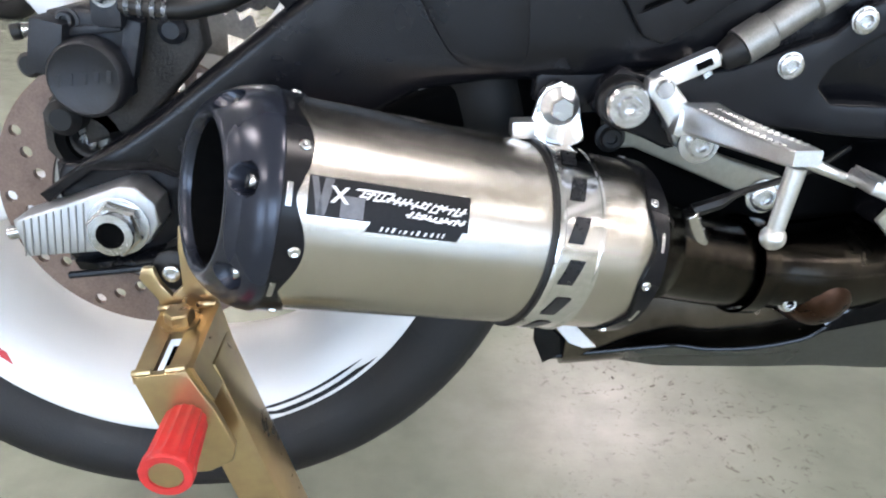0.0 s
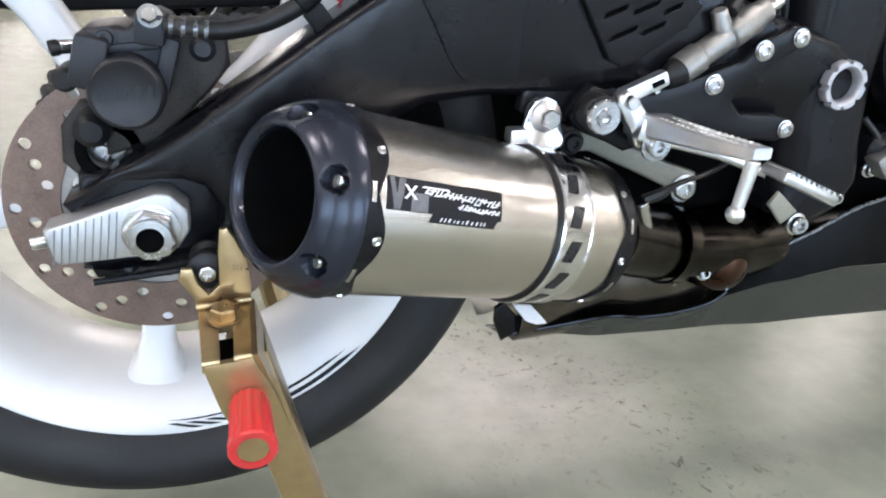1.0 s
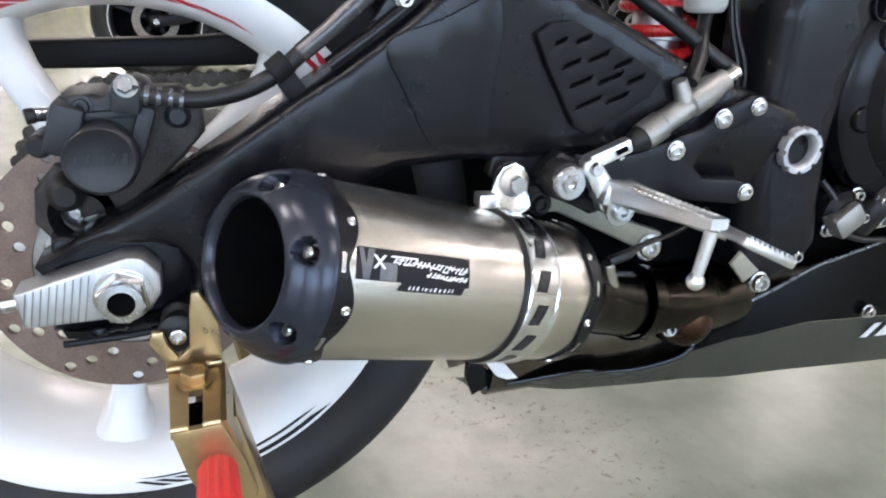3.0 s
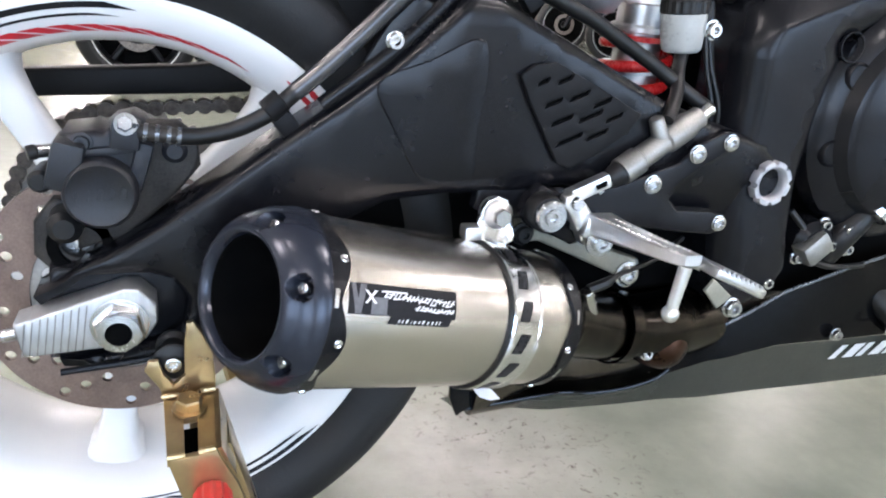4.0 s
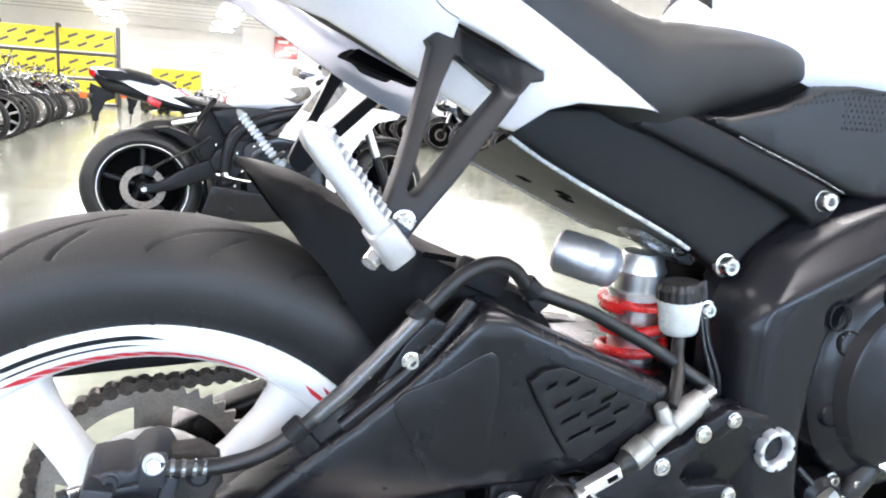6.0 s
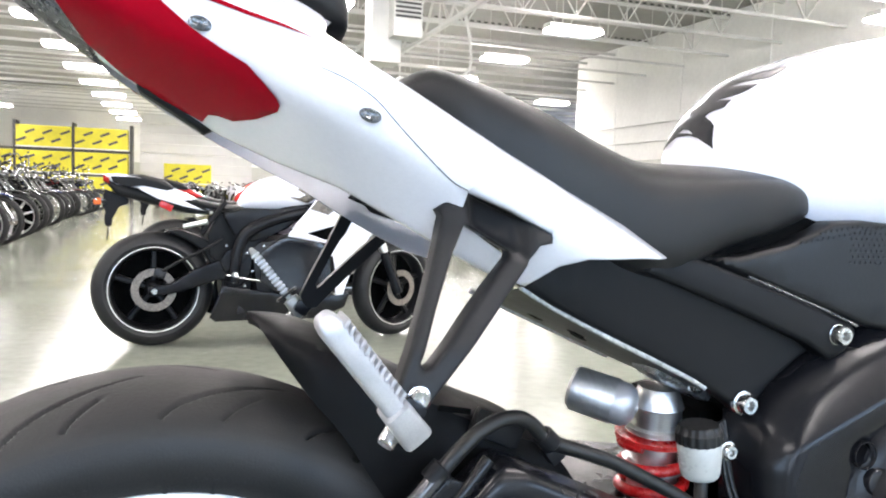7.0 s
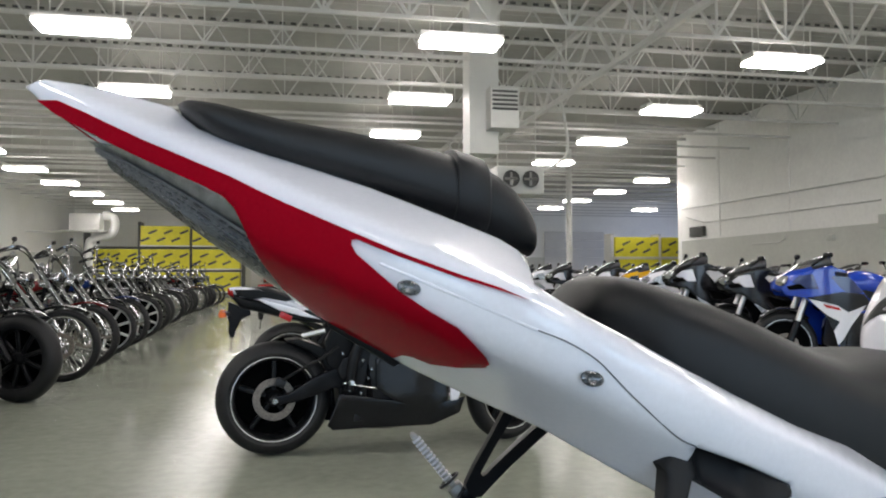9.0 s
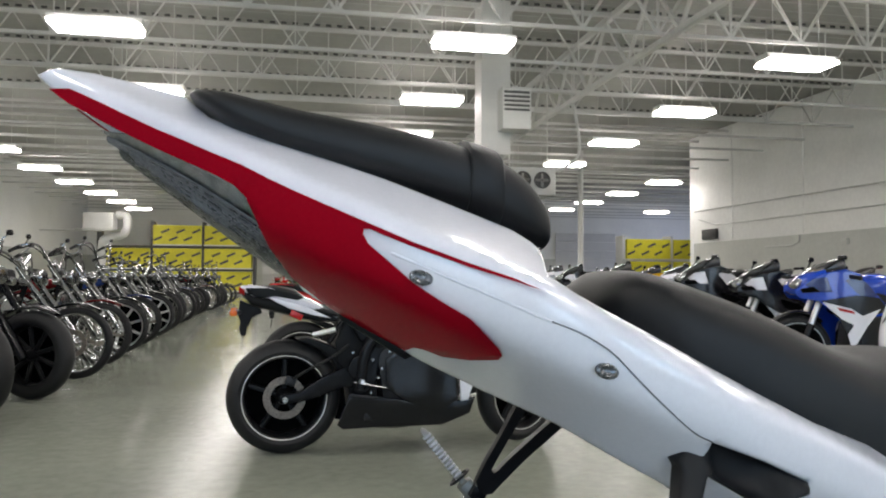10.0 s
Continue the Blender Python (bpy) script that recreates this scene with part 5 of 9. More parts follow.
    # pipes ahead of the can
    front = part("front_cone", lathe(bmesh.new(), [(0.274, 0.0575), (0.284, 0.054), (0.298, 0.042), (0.312, 0.037), (0.322, 0.0)], EX_O, EX_A, 48), RUST, bike, "heat-stained front cone")
    a = EX_O + EX_A * 0.31
    part("mid_pipe", tube(bmesh.new(), [a, (0.43, -0.135, 0.342), (0.47, -0.128, 0.335), (0.52, -0.118, 0.328), (0.58, -0.10, 0.325), (0.70, -0.07, 0.32)], [0.034, 0.034, 0.032, 0.036, 0.04, 0.04], 28), RUST, bike, "brown heat-stained mid pipe")
    part("pipe_clamp", lathe(bmesh.new(), [(0, 0.036), (0, 0.0385), (0.014, 0.0385), (0.014, 0.036)], (0.448, -0.132, 0.339), (0.07, 0.015, -0.012), 32, close=True), RUST, bike, "heat-stained pipe clamp")
    part("lower_box", body(dense([(0.335, 0.206, 0.330, 0.030, -0.056), (0.40, 0.212, 0.345, 0.042, -0.052), (0.50, 0.228, 0.35, 0.064, -0.050), (0.64, 0.235, 0.35, 0.07, -0.05)], 4), 28), COLLECTOR, bike, "dark heat-stained collector box")
    part("collector_bulge", lathe(bmesh.new(), [(-0.004, 0), (-0.0035, 0.008), (-0.001, 0.016), (0.004, 0.023), (0.012, 0.028), (0.025, 0.031), (0.05, 0.032)], (0.520, -0.152, 0.318), (-0.1, 1, -0.1), 28), RUST_ORANGE, bike, "orange rusty pipe stub")
    part("pipe_bolt", bolt(bmesh.new(), (0.489, -0.148, 0.313), (0, -1, 0.1), 0.0058, 0.006, 0.002), STEEL, bike, "steel pipe bolt")
    part("sensor_lead", tube(bmesh.new(), [(0.395, -0.172, 0.398), (0.412, -0.172, 0.404), (0.43, -0.165, 0.409), (0.48, -0.15, 0.418), (0.52, -0.13, 0.43)], [0.005, 0.005, 0.0026, 0.0026, 0.0026], 8), RUBBER, bike)
    part("sensor", rod(bmesh.new(), (0.405, -0.165, 0.372), (0.392, -0.174, 0.398), 0.0075, 0.006), STEEL, bike, "steel exhaust sensor")
    lk = plate([(0.340, 0.4500), (0.356, 0.4500), (0.401, 0.434), (0.436, 0.419), (0.480, 0.405), (0.482, 0.396), (0.475, 0.388), (0.458, 0.388), (0.409, 0.409), (0.364, 0.428), (0.343, 0.427)], -0.122, 0.012, 0.003, 0.02)
    link = part("suspension_link", lk, LINK_OLIVE, bike, "olive-grey suspension link arm")
    part("link_bolt", bolt(bmesh.new(), (0.466, -0.123, 0.391), (0, -1, 0), 0.0105, 0.008, 0.003), STEEL, link)
    part("link_bolt", bolt(bmesh.new(), (0.345, -0.123, 0.437), (0, -1, 0), 0.008, 0.008, 0.003), RUBBER, link)


exhaust()


# ---- frame, engine and controls ----
def frame_parts():
    o = [(0.560, 0.366), (0.552, 0.400), (0.543, 0.45), (0.5405, 0.50), (0.5405, 0.565), (0.5385, 0.616), (0.5505, 0.654), (0.585, 0.693), (0.62, 0.714), (0.655, 0.731), (0.70, 0.748), (0.80, 0.778), (1.0, 0.83),
         (1.0, 0.74), (0.80, 0.70), (0.713, 0.671), (0.660, 0.640), (0.637, 0.60), (0.628, 0.55), (0.624, 0.50), (0.630, 0.44), (0.640, 0.40), (0.625, 0.372), (0.595, 0.358)]
    crest = [(0.552, 0.400), (0.543, 0.45), (0.5405, 0.50), (0.5405, 0.565), (0.5385, 0.616), (0.5505, 0.654), (0.585, 0.693), (0.62, 0.714), (0.655, 0.731), (0.70, 0.748), (0.80, 0.778), (1.0, 0.83)]
    crest = crest + crest[::-1]

    def edge_z(x):
        return 0.633 + 0.41 * (x - 0.5576)

    def fy(x, z):
        """The outer face: rolled over at the rear, a broad facet leaning back above a straight crease."""
        d = float(away(np.array([(x, z)]), [crest])[0])
        return -0.156 + 0.55 * soft(z - edge_z(x), 0.0025) + 0.06 * max(0, 0.42 - z) + 0.85 * soft(0.019 - d, 0.003)
    creases = [[(x, edge_z(x) + dz) for x in (0.5625, 0.72, 0.98)] for dz in (-0.003, 0.0, 0.003)]
    C = np.array(crest[:len(crest) // 2])
    T = np.gradient(C, axis=0)
    N = np.stack([T[:, 1], -T[:, 0]], 1) / np.linalg.norm(T, axis=1)[:, None]
    creases += [[tuple(p) for p in (C + N * q)[1:-1]] for q in (0.0155, 0.019, 0.0225)]
    fr = part("main_frame", plate(o, fy, 0.06, 0.010, 0.010, [circle(0.648, 0.626, 0.0125, 20)], lines=creases), FRAME, bike, "satin black cast alloy main frame", 60)
    # wall of the hole near-black, its inner shade painted in
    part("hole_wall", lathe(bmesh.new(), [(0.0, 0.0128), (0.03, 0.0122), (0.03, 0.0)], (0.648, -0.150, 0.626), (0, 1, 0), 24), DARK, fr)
    part("hole_rim", lathe(bmesh.new(), [(0.0, 0.0125), (-0.0015, 0.0132), (-0.0015, 0.0142), (0.001, 0.0148)], (0.648, -0.1555, 0.626), (0, 1, 0), 24), FRAME, fr)
    # pivot nut: a castellated ring
    bm = bmesh.new()
    seg = 96
    rings = []
    for s, r in ((0, 0.0222), (0.007, 0.0220), (0.0085, 0.0213), (0.0085, 0.0172), (0.007, 0.0155), (0.002, 0.0142), (-0.03, 0.0136)):
        ring = []
        for k in range(seg):
            a = 2 * math.pi * k / seg
            notch = (k % 12) < 3
            rr = r - 0.0028 if notch and r > 0.0205 else r
            ring.append(bm.verts.new((0.584 + rr * math.cos(a), -0.157 - s, 0.495 + rr * math.sin(a))))
        rings.append(ring)
    bridge(bm, rings, True, False)
    piv = part("pivot_nut", bm, PEG_ALLOY, bike, "large castellated swingarm pivot nut", 35)
    part("pivot_bore", lathe(bmesh.new(), [(0, 0), (0, 0.0165)], (0.584, -0.132, 0.495), (0, -1, 0), 24), ALLOY_DULL, piv)
    for p, r in (((0.540, -0.116, 0.671), 0.0095), ((0.637, -0.131, 0.739), 0.0098)):
        part("frame_bolt", bolt(bmesh.new(), Vector(p) + Vector((0, 0.012, 0)), (0, -1, 0), r, 0.015, 0.0025), STEEL, bike, "bright steel frame bolt")
    # far side of the frame and the dark mass of engine inside
    part("left_frame", plate([(x + 0.075, z) for x, z in o], 0.10, 0.05, 0.01, 0.06), FRAME, fr)
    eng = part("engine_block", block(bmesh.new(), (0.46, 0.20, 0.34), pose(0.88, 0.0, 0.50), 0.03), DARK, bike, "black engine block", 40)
    cx, cz = 0.752, 0.552
    prof = [(0.0, 0.122), (0.018, 0.121), (0.026, 0.113), (0.030, 0.100), (0.041, 0.093), (0.045, 0.085), (0.046, 0.0)]
    part("clutch_cover", lathe(bmesh.new(), prof, (cx, -0.128, cz), (0, -1, 0), 64), FRAME, eng, "satin black round clutch cover", 30)
    for a in (196, 152, 112):
        c = Vector((cx + 0.100 * math.cos(radians(a)), -0.157, cz + 0.100 * math.sin(radians(a))))
        part("cover_pocket", lathe(bmesh.new(), [(-0.012, 0.0), (-0.012, 0.0105), (0.002, 0.0115), (0.003, 0.0125), (0.001, 0.0138), (-0.004, 0.0142)], c, (0, -1, 0), 28), FRAME, eng, "round bolt pocket")
        part("pocket_bolt", bolt(bmesh.new(), c + Vector((0, 0.011, 0)), (0, -1, 0), 0.006, 0.006), RUBBER, eng)
    # pump, hoses and fittings under the cover
    part("water_pump", rod(bmesh.new(), (0.672, -0.120, 0.430), (0.668, -0.158, 0.428), 0.024, edge=0.3), FRAME, eng)
    part("pump_fitting", block(bmesh.new(), (0.034, 0.022, 0.026), pose(0.664, -0.156, 0.425, 0, -40, 0), 0.006), ALLOY_DULL, eng, "grey cast fitting")
    part("coolant_hose", tube(bmesh.new(), [(0.735, -0.150, 0.470), (0.718, -0.153, 0.452), (0.705, -0.150, 0.432), (0.70, -0.14, 0.41)], 0.014, 14), RUBBER, eng, "black coolant hose")
    part("oil_pipe", rod(bmesh.new(), (0.752, -0.153, 0.497), (0.727, -0.156, 0.459), 0.018, 0.0165, edge=0.2), ALLOY_DULL, eng, "dull alloy pipe")
    part("hose_clamp", lathe(bmesh.new(), [(0, 0.0172), (0, 0.0192), (0.008, 0.0192), (0.008, 0.0172)], (0.732, -0.156, 0.467), (-0.6, 0, -0.8), 24, close=True), CHROME, eng, "bright hose clamp")
    for p in ((0.676, -0.150, 0.448), (0.690, -0.150, 0.425), (0.652, -0.148, 0.412), (0.620, -0.148, 0.385), (0.705, -0.155, 0.443), (0.715, -0.15, 0.42)):
        part("engine_bolt", bolt(bmesh.new(), p, (0, -1, 0), 0.006, 0.008, 0.002), STEEL, eng, "steel engine bolt")
    part("wire", tube(bmesh.new(), [(0.64, -0.140, 0.46), (0.655, -0.15, 0.44), (0.66, -0.152, 0.415), (0.70, -0.15, 0.40), (0.76, -0.14, 0.395)], 0.0035, 8), RUBBER, eng)
    part("lower_mount", plate([(0.532, 0.386), (0.541, 0.398), (0.566, 0.378), (0.551, 0.366)], -0.165, 0.004, 0.001, 0.02), LINK_OLIVE, bike, "bare alloy mounting tab")
    part("mount_bolt", bolt(bmesh.new(), (0.580, -0.150, 0.360), (0, -1, 0), 0.009, 0.010, 0.002), STEEL, bike, "steel mounting bolt")
    # dark backing blocks, added so that no light passes through the middle of the machine
    part("core_backing", block(bmesh.new(), (0.30, 0.16, 0.20), pose(0.72, 0.01, 0.70), 0.03), DARK, bike, "dark backing block added inside the frame")
    part("rear_backing", block(bmesh.new(), (0.05, 0.14, 0.12), pose(0.56, 0.02, 0.59), 0.02), DARK, bike)


frame_parts()


def rearset():
    o = [(0.325, 0.484), (0.337, 0.4945), (0.351, 0.490), (0.372, 0.489), (0.41, 0.495), (0.440, 0.505), (0.452, 0.510), (0.470, 0.5155), (0.490, 0.5335), (0.515, 0.545), (0.530, 0.5445), (0.533, 0.530),
         (0.512, 0.518), (0.496, 0.510), (0.474, 0.494), (0.468, 0.482), (0.478, 0.4715), (0.515, 0.470), (0.534, 0.466), (0.537, 0.453), (0.520, 0.446), (0.48, 0.4495), (0.44, 0.455), (0.40, 0.449), (0.372, 0.440), (0.355, 0.448), (0.330, 0.457), (0.319, 0.469)]
    pl = part("hanger_plate", plate(o, -0.168, 0.014, 0.003, 0.03), FRAME, bike, "black footpeg hanger plate", 50)
    for p, r in (((0.521, -0.168, 0.535), 0.0085), ((0.487, -0.168, 0.524), 0.0095), ((0.445, -0.168, 0.496), 0.0095), ((0.526, -0.168, 0.458), 0.0085)):
        part("plate_bolt", bolt(bmesh.new(), p, (0, -1, 0), r * 0.80, 0.0045, 0.001), STEEL, pl, "steel plate bolt")
    # round heel boss with a wide head
    prof = [(0, 0), (0, 0.0165), (0.016, 0.0165), (0.018, 0.0150), (0.018, 0)]
    part("boss", lathe(bmesh.new(), prof, (0.337, -0.168, 0.474), (0, -1, 0), 32), RUBBER, pl)
    prof = [(0, 0.0140), (0.004, 0.0140), (0.006, 0.0126), (0.006, 0.0076), (0.0085, 0.0070), (0.0085, 0.0038), (0.005, 0.0036), (0.004, 0)]
    part("boss_bolt", lathe(bmesh.new(), prof, (0.337, -0.186, 0.474), (0, -1, 0), 32), STEEL, pl, "broad steel bolt head", 30)
    # master cylinder with boot, rod and clevis
    a, b = Vector((0.410, -0.168, 0.507)), Vector((0.486, -0.160, 0.5555))
    d = (b - a).normalized()
    prof = [(0, 0), (0, 0.0125), (0.020, 0.0125), (0.022, 0.0105), (0.050, 0.0105), (0.052, 0.0125), (0.078, 0.0125), (0.084, 0.0105), (0.092, 0.010), (0.094, 0)]
    mc = part("master_cylinder", lathe(bmesh.new(), prof, a, d, 32), ALLOY_DULL, bike, "cast alloy rear brake master cylinder", 40)
    part("inlet", rod(bmesh.new(), a + d * 0.048, a + d * 0.048 + Vector((-0.012, -0.002, 0.022)), 0.0085, 0.0065), ALLOY_DULL, mc)
    part("rubber_boot", rod(bmesh.new(), a - d * 0.014, a + d * 0.002, 0.009, 0.0115, edge=0.3), RUBBER, mc)
    part("push_rod", rod(bmesh.new(), Vector((0.386, -0.174, 0.501)), a - d * 0.008, 0.0042, seg=12), STEEL, mc)
    part("rod_nut", hexagon(bmesh.new(), a - d * 0.029, d, 0.0065, 0.006), STEEL, mc, "", 30)
    part("clevis", block(bmesh.new(), (0.042, 0.012, 0.0125), pose(0.3735, -0.178, 0.4955, 0, -24, 0), 0.003), ALLOY, mc, "bright alloy clevis")
    # slot as a near-black block, shade in its colour
    part("clevis_slot", block(bmesh.new(), (0.010, 0.002, 0.004), pose(0.383, -0.1845, 0.4995, 0, -24, 0)), DARK, mc)
    part("clevis_pin", rod(bmesh.new(), (0.3565, -0.160, 0.4865), (0.3565, -0.198, 0.4865), 0.0055), STEEL, mc)
    part("hose_union", rod(bmesh.new(), b - d * 0.004, b + d * 0.016, 0.0065), STEEL, mc)
    # brake pedal: an arm from the clevis past the pivot, forwards to the toe pad
    arm = [(0.348, 0.491), (0.355, 0.4945), (0.364, 0.489), (0.376, 0.475), (0.390, 0.468), (0.405, 0.4655), (0.440, 0.451), (0.480, 0.434), (0.480, 0.428), (0.440, 0.441), (0.400, 0.449), (0.384, 0.4435), (0.369, 0.449), (0.362, 0.463), (0.347, 0.484)]
    pd = part("brake_pedal", plate(arm, lambda x, z: -0.192 - 0.28 * max(0, x - 0.40), 0.012, 0.0030, 0.012), ALLOY, bike, "cast alloy brake pedal", 50)
    part("toe_pad", block(bmesh.new(), (0.062, 0.030, 0.009), pose(0.497, -0.232, 0.4285, 0, 22.5, 0), 0.003), ALLOY, pd, "serrated toe pad")
    for k in range(9):
        part("tooth", block(bmesh.new(), (0.003, 0.030, 0.004), pose(0.474 + 0.0056 * k, -0.232, 0.4425 - 0.0023 * k, 0, 22.5, 0)), ALLOY, pd, "", 0)
    part("pedal_pivot", bolt(bmesh.new(), (0.381, -0.197, 0.4535), (0, -1, 0), 0.0085, 0.008, 0.0045), STEEL, pd, "steel pivot bolt")
    # footpeg: sticks outwards, with a feeler below its end
    pg = bmesh.new()
    rings = []
    for y, z, w, h, x in ((-0.192, 0.4680, 0.0130, 0.0095, 0.380), (-0.215, 0.4690, 0.0112, 0.0080, 0.3830), (-0.260, 0.4715, 0.0090, 0.0060, 0.3885), (-0.296, 0.4745, 0.0082, 0.0048, 0.3930), (-0.303, 0.4755, 0.0070, 0.0040, 0.3940)):
        rings.append([pg.verts.new((x + w * c, y, z + h * s)) for c, s in ((-1, -0.7), (-0.8, -1), (0.8, -1), (1, -0.7), (1, 0.8), (0.9, 1), (-0.9, 1), (-1, 0.8))])
    bridge(pg, rings)
    peg = part("footpeg", pg, ALLOY, bike, "cast alloy footpeg with serrated tread and feeler", 35)
    for side in (-1, 1):
        for k in range(15):
            y = -0.208 - 0.0060 * k
            x = 0.3815 + 0.0115 * k / 15
            part("tread_tooth", lathe(bmesh.new(), [(0, 0.0027), (0.0018, 0.0013), (0.0018, 0)], (x + side * 0.0056, y, 0.4760 + 0.0022 * k / 15), (0, 0, 1), 4), ALLOY, peg, "", 0)
    part("peg_clevis", block(bmesh.new(), (0.028, 0.028, 0.019), pose(0.378, -0.186, 0.464, 0, 12, 0), 0.005), ALLOY, peg)
    part("feeler", rod(bmesh.new(), (0.3915, -0.299, 0.470), (0.3875, -0.298, 0.436), 0.0050, 0.0044), ALLOY, peg, "bright peg feeler")
    bm = bmesh.new()
    bmesh.ops.create_uvsphere(bm, u_segments=20, v_segments=12, radius=0.0066, matrix=pose(0.387, -0.298, 0.432))
    part("feeler_ball", bm, ALLOY, peg)


rearset()


def shock():
    # slanted coil-over behind the hose
    a, b = Vector((0.500, -0.020, 0.520)), Vector((0.498, -0.030, 0.690))
    d = (b - a).normalized()
    prof = [(0.0, 0.0), (0.0, 0.026), (0.06, 0.026), (0.062, 0.034), (0.068, 0.034), (0.070, 0.024), (0.100, 0.024), (0.102, 0.031), (0.107, 0.031), (0.109, 0.026), (0.128, 0.026), (0.130, 0.028), (0.142, 0.024), (0.150, 0.020), (0.152, 0)]
    sh = part("rear_shock", lathe(bmesh.new(), prof, a, d, 36), ALLOY, bike, "alloy rear shock with red spring", 30)
    B = basis(d)
    pts = []
    for k in range(96):
        t = k / 95
        ang = t * 2 * math.pi * 4.6
        pts.append(a + B @ Vector((0.034 * math.cos(ang), 0.034 * math.sin(ang), -0.02 + 0.112 * t)))
    part("spring", tube(bmesh.new(), pts, 0.0060, 10, 2), SPRING_RED, sh, "red painted coil spring")
    part("spring_seat", lathe(bmesh.new(), [(0.094, 0.022), (0.094, 0.042), (0.099, 0.042), (0.099, 0.022)], a, d, 36, close=True), SPRING_RED, sh, "red spring seat")
    c0, c1 = Vector((0.409, -0.003, 0.6675)), Vector((0.468, -0.062, 0.6515))
    prof = [(0, 0), (0, 0.020), (0.004, 0.0236), (0.046, 0.0240), (0.048, 0.0226), (0.058, 0.0216), (0.064, 0.018), (0.067, 0.006), (0.067, 0)]
    part("shock_reservoir", lathe(bmesh.new(), prof, c0, c1 - c0, 36), BRUSHED, sh, "grey alloy reservoir canister", 40)
    part("reservoir_end", lathe(bmesh.new(), [(0.048, 0.0228), (0.058, 0.0224), (0.0645, 0.0187), (0.0685, 0.011), (0.0690, 0.005), (0.0705, 0.004), (0.0705, 0)], c0, c1 - c0, 36), PEG_ALLOY, sh)
    part("top_mount", block(bmesh.new(), (0.082, 0.05, 0.030), pose(0.504, -0.045, 0.688, 0, 25, 0), 0.012), TRIM_STEEL, sh, "cast shock top mount")
    part("mount_bolt", rod(bmesh.new(), (0.512, -0.060, 0.684), (0.512, -0.078, 0.684), 0.011, edge=0.3), STEEL, sh)
    part("mount_bolt", rod(bmesh.new(), (0.535, -0.060, 0.674), (0.535, -0.076, 0.674), 0.008, edge=0.3), STEEL, sh)
    # brake fluid reservoir
    base = Vector((0.481, -0.124, 0.609))
    up = Vector((-0.10, 0, 1)).normalized()
    prof = [(0, 0), (0, 0.0150), (0.002, 0.0172), (0.006, 0.0184), (0.020, 0.0198), (0.033, 0.0206), (0.034, 0.0196), (0.034, 0)]
    rs = part("fluid_reservoir", lathe(bmesh.new(), prof, base, up, 36), RESERVOIR, bike, "milky white brake fluid reservoir with black cap", 50)
    bm = bmesh.new()
    B = basis(up)
    rings = []
    for z, r in ((0.0335, 0.0205), (0.0345, 0.0216), (0.0440, 0.0216), (0.0460, 0.0200), (0.0500, 0.0190), (0.0510, 0.0175)):
        rings.append([bm.verts.new(base + B @ Vector(((r - 0.0010 * (k % 4 < 2)) * math.cos(q), (r - 0.0010 * (k % 4 < 2)) * math.sin(q), z))) for k, q in ((k, 2 * math.pi * k / 72) for k in range(72))])
    bridge(bm, rings)
    part("cap", bm, RUBBER, rs, "black ribbed cap", 30)
    part("reservoir_bolt", bolt(bmesh.new(), (0.513, -0.120, 0.630), (0, -1, 0), 0.0072, 0.008, 0.002), STEEL, rs, "steel bolt")
    part("reservoir_tab", block(bmesh.new(), (0.02, 0.006, 0.014), pose(0.508, -0.118, 0.629), 0.002), RESERVOIR, rs)
    part("reservoir_hose", tube(bmesh.new(), [(0.483, -0.124, 0.608), (0.478, -0.13, 0.592), (0.470, -0.145, 0.576), (0.458, -0.158, 0.562), (0.450, -0.165, 0.553)], 0.0062, 10), RUBBER, rs, "black feed hose")
    for x, y, dx in ((0.505, -0.115, 0.015), (0.512, -0.11, 0.02), (0.52, -0.105, 0.012)):
        part("cable", tube(bmesh.new(), [(x, y, 0.655), (x + dx * 0.4, y - 0.01, 0.60), (x + dx, y - 0.02, 0.555), (x + dx * 1.2, y - 0.01, 0.50)], 0.0024, 8), RUBBER, bike, "thin cable")


shock()


# ---- bodywork ----
TAIL_W = [(v.x, v.y) for v in spline([(-0.245, 0.020, 0), (-0.20, 0.050, 0), (-0.10, 0.100, 0), (-0.03, 0.135, 0), (0.03, 0.166, 0), (0.085, 0.190, 0), (0.13, 0.201, 0), (0.21, 0.198, 0), (0.30, 0.185, 0), (0.43, 0.150, 0), (0.50, 0.130, 0)], 10)]


def tail_y(x, z):
    """The flank of the tail: widest along a sloping shoulder, drawn in above and below it."""
    zs = 0.9896 - 0.46 * x
    up = zs + 0.012 + lerp([(-0.3, 0.0202), (0, 0.0112), (0.13, 0.0073), (0.25, 0.0)], x)
    kl = 1.2 + 1.8 / (1 + math.exp((x - 0.14) / 0.025))
    return -(0.02 + soft(lerp(TAIL_W, x) - 2.0 * soft(z - up, 0.0035) - kl * soft(zs - 0.022 - z, 0.008) - 0.02, 0.01))


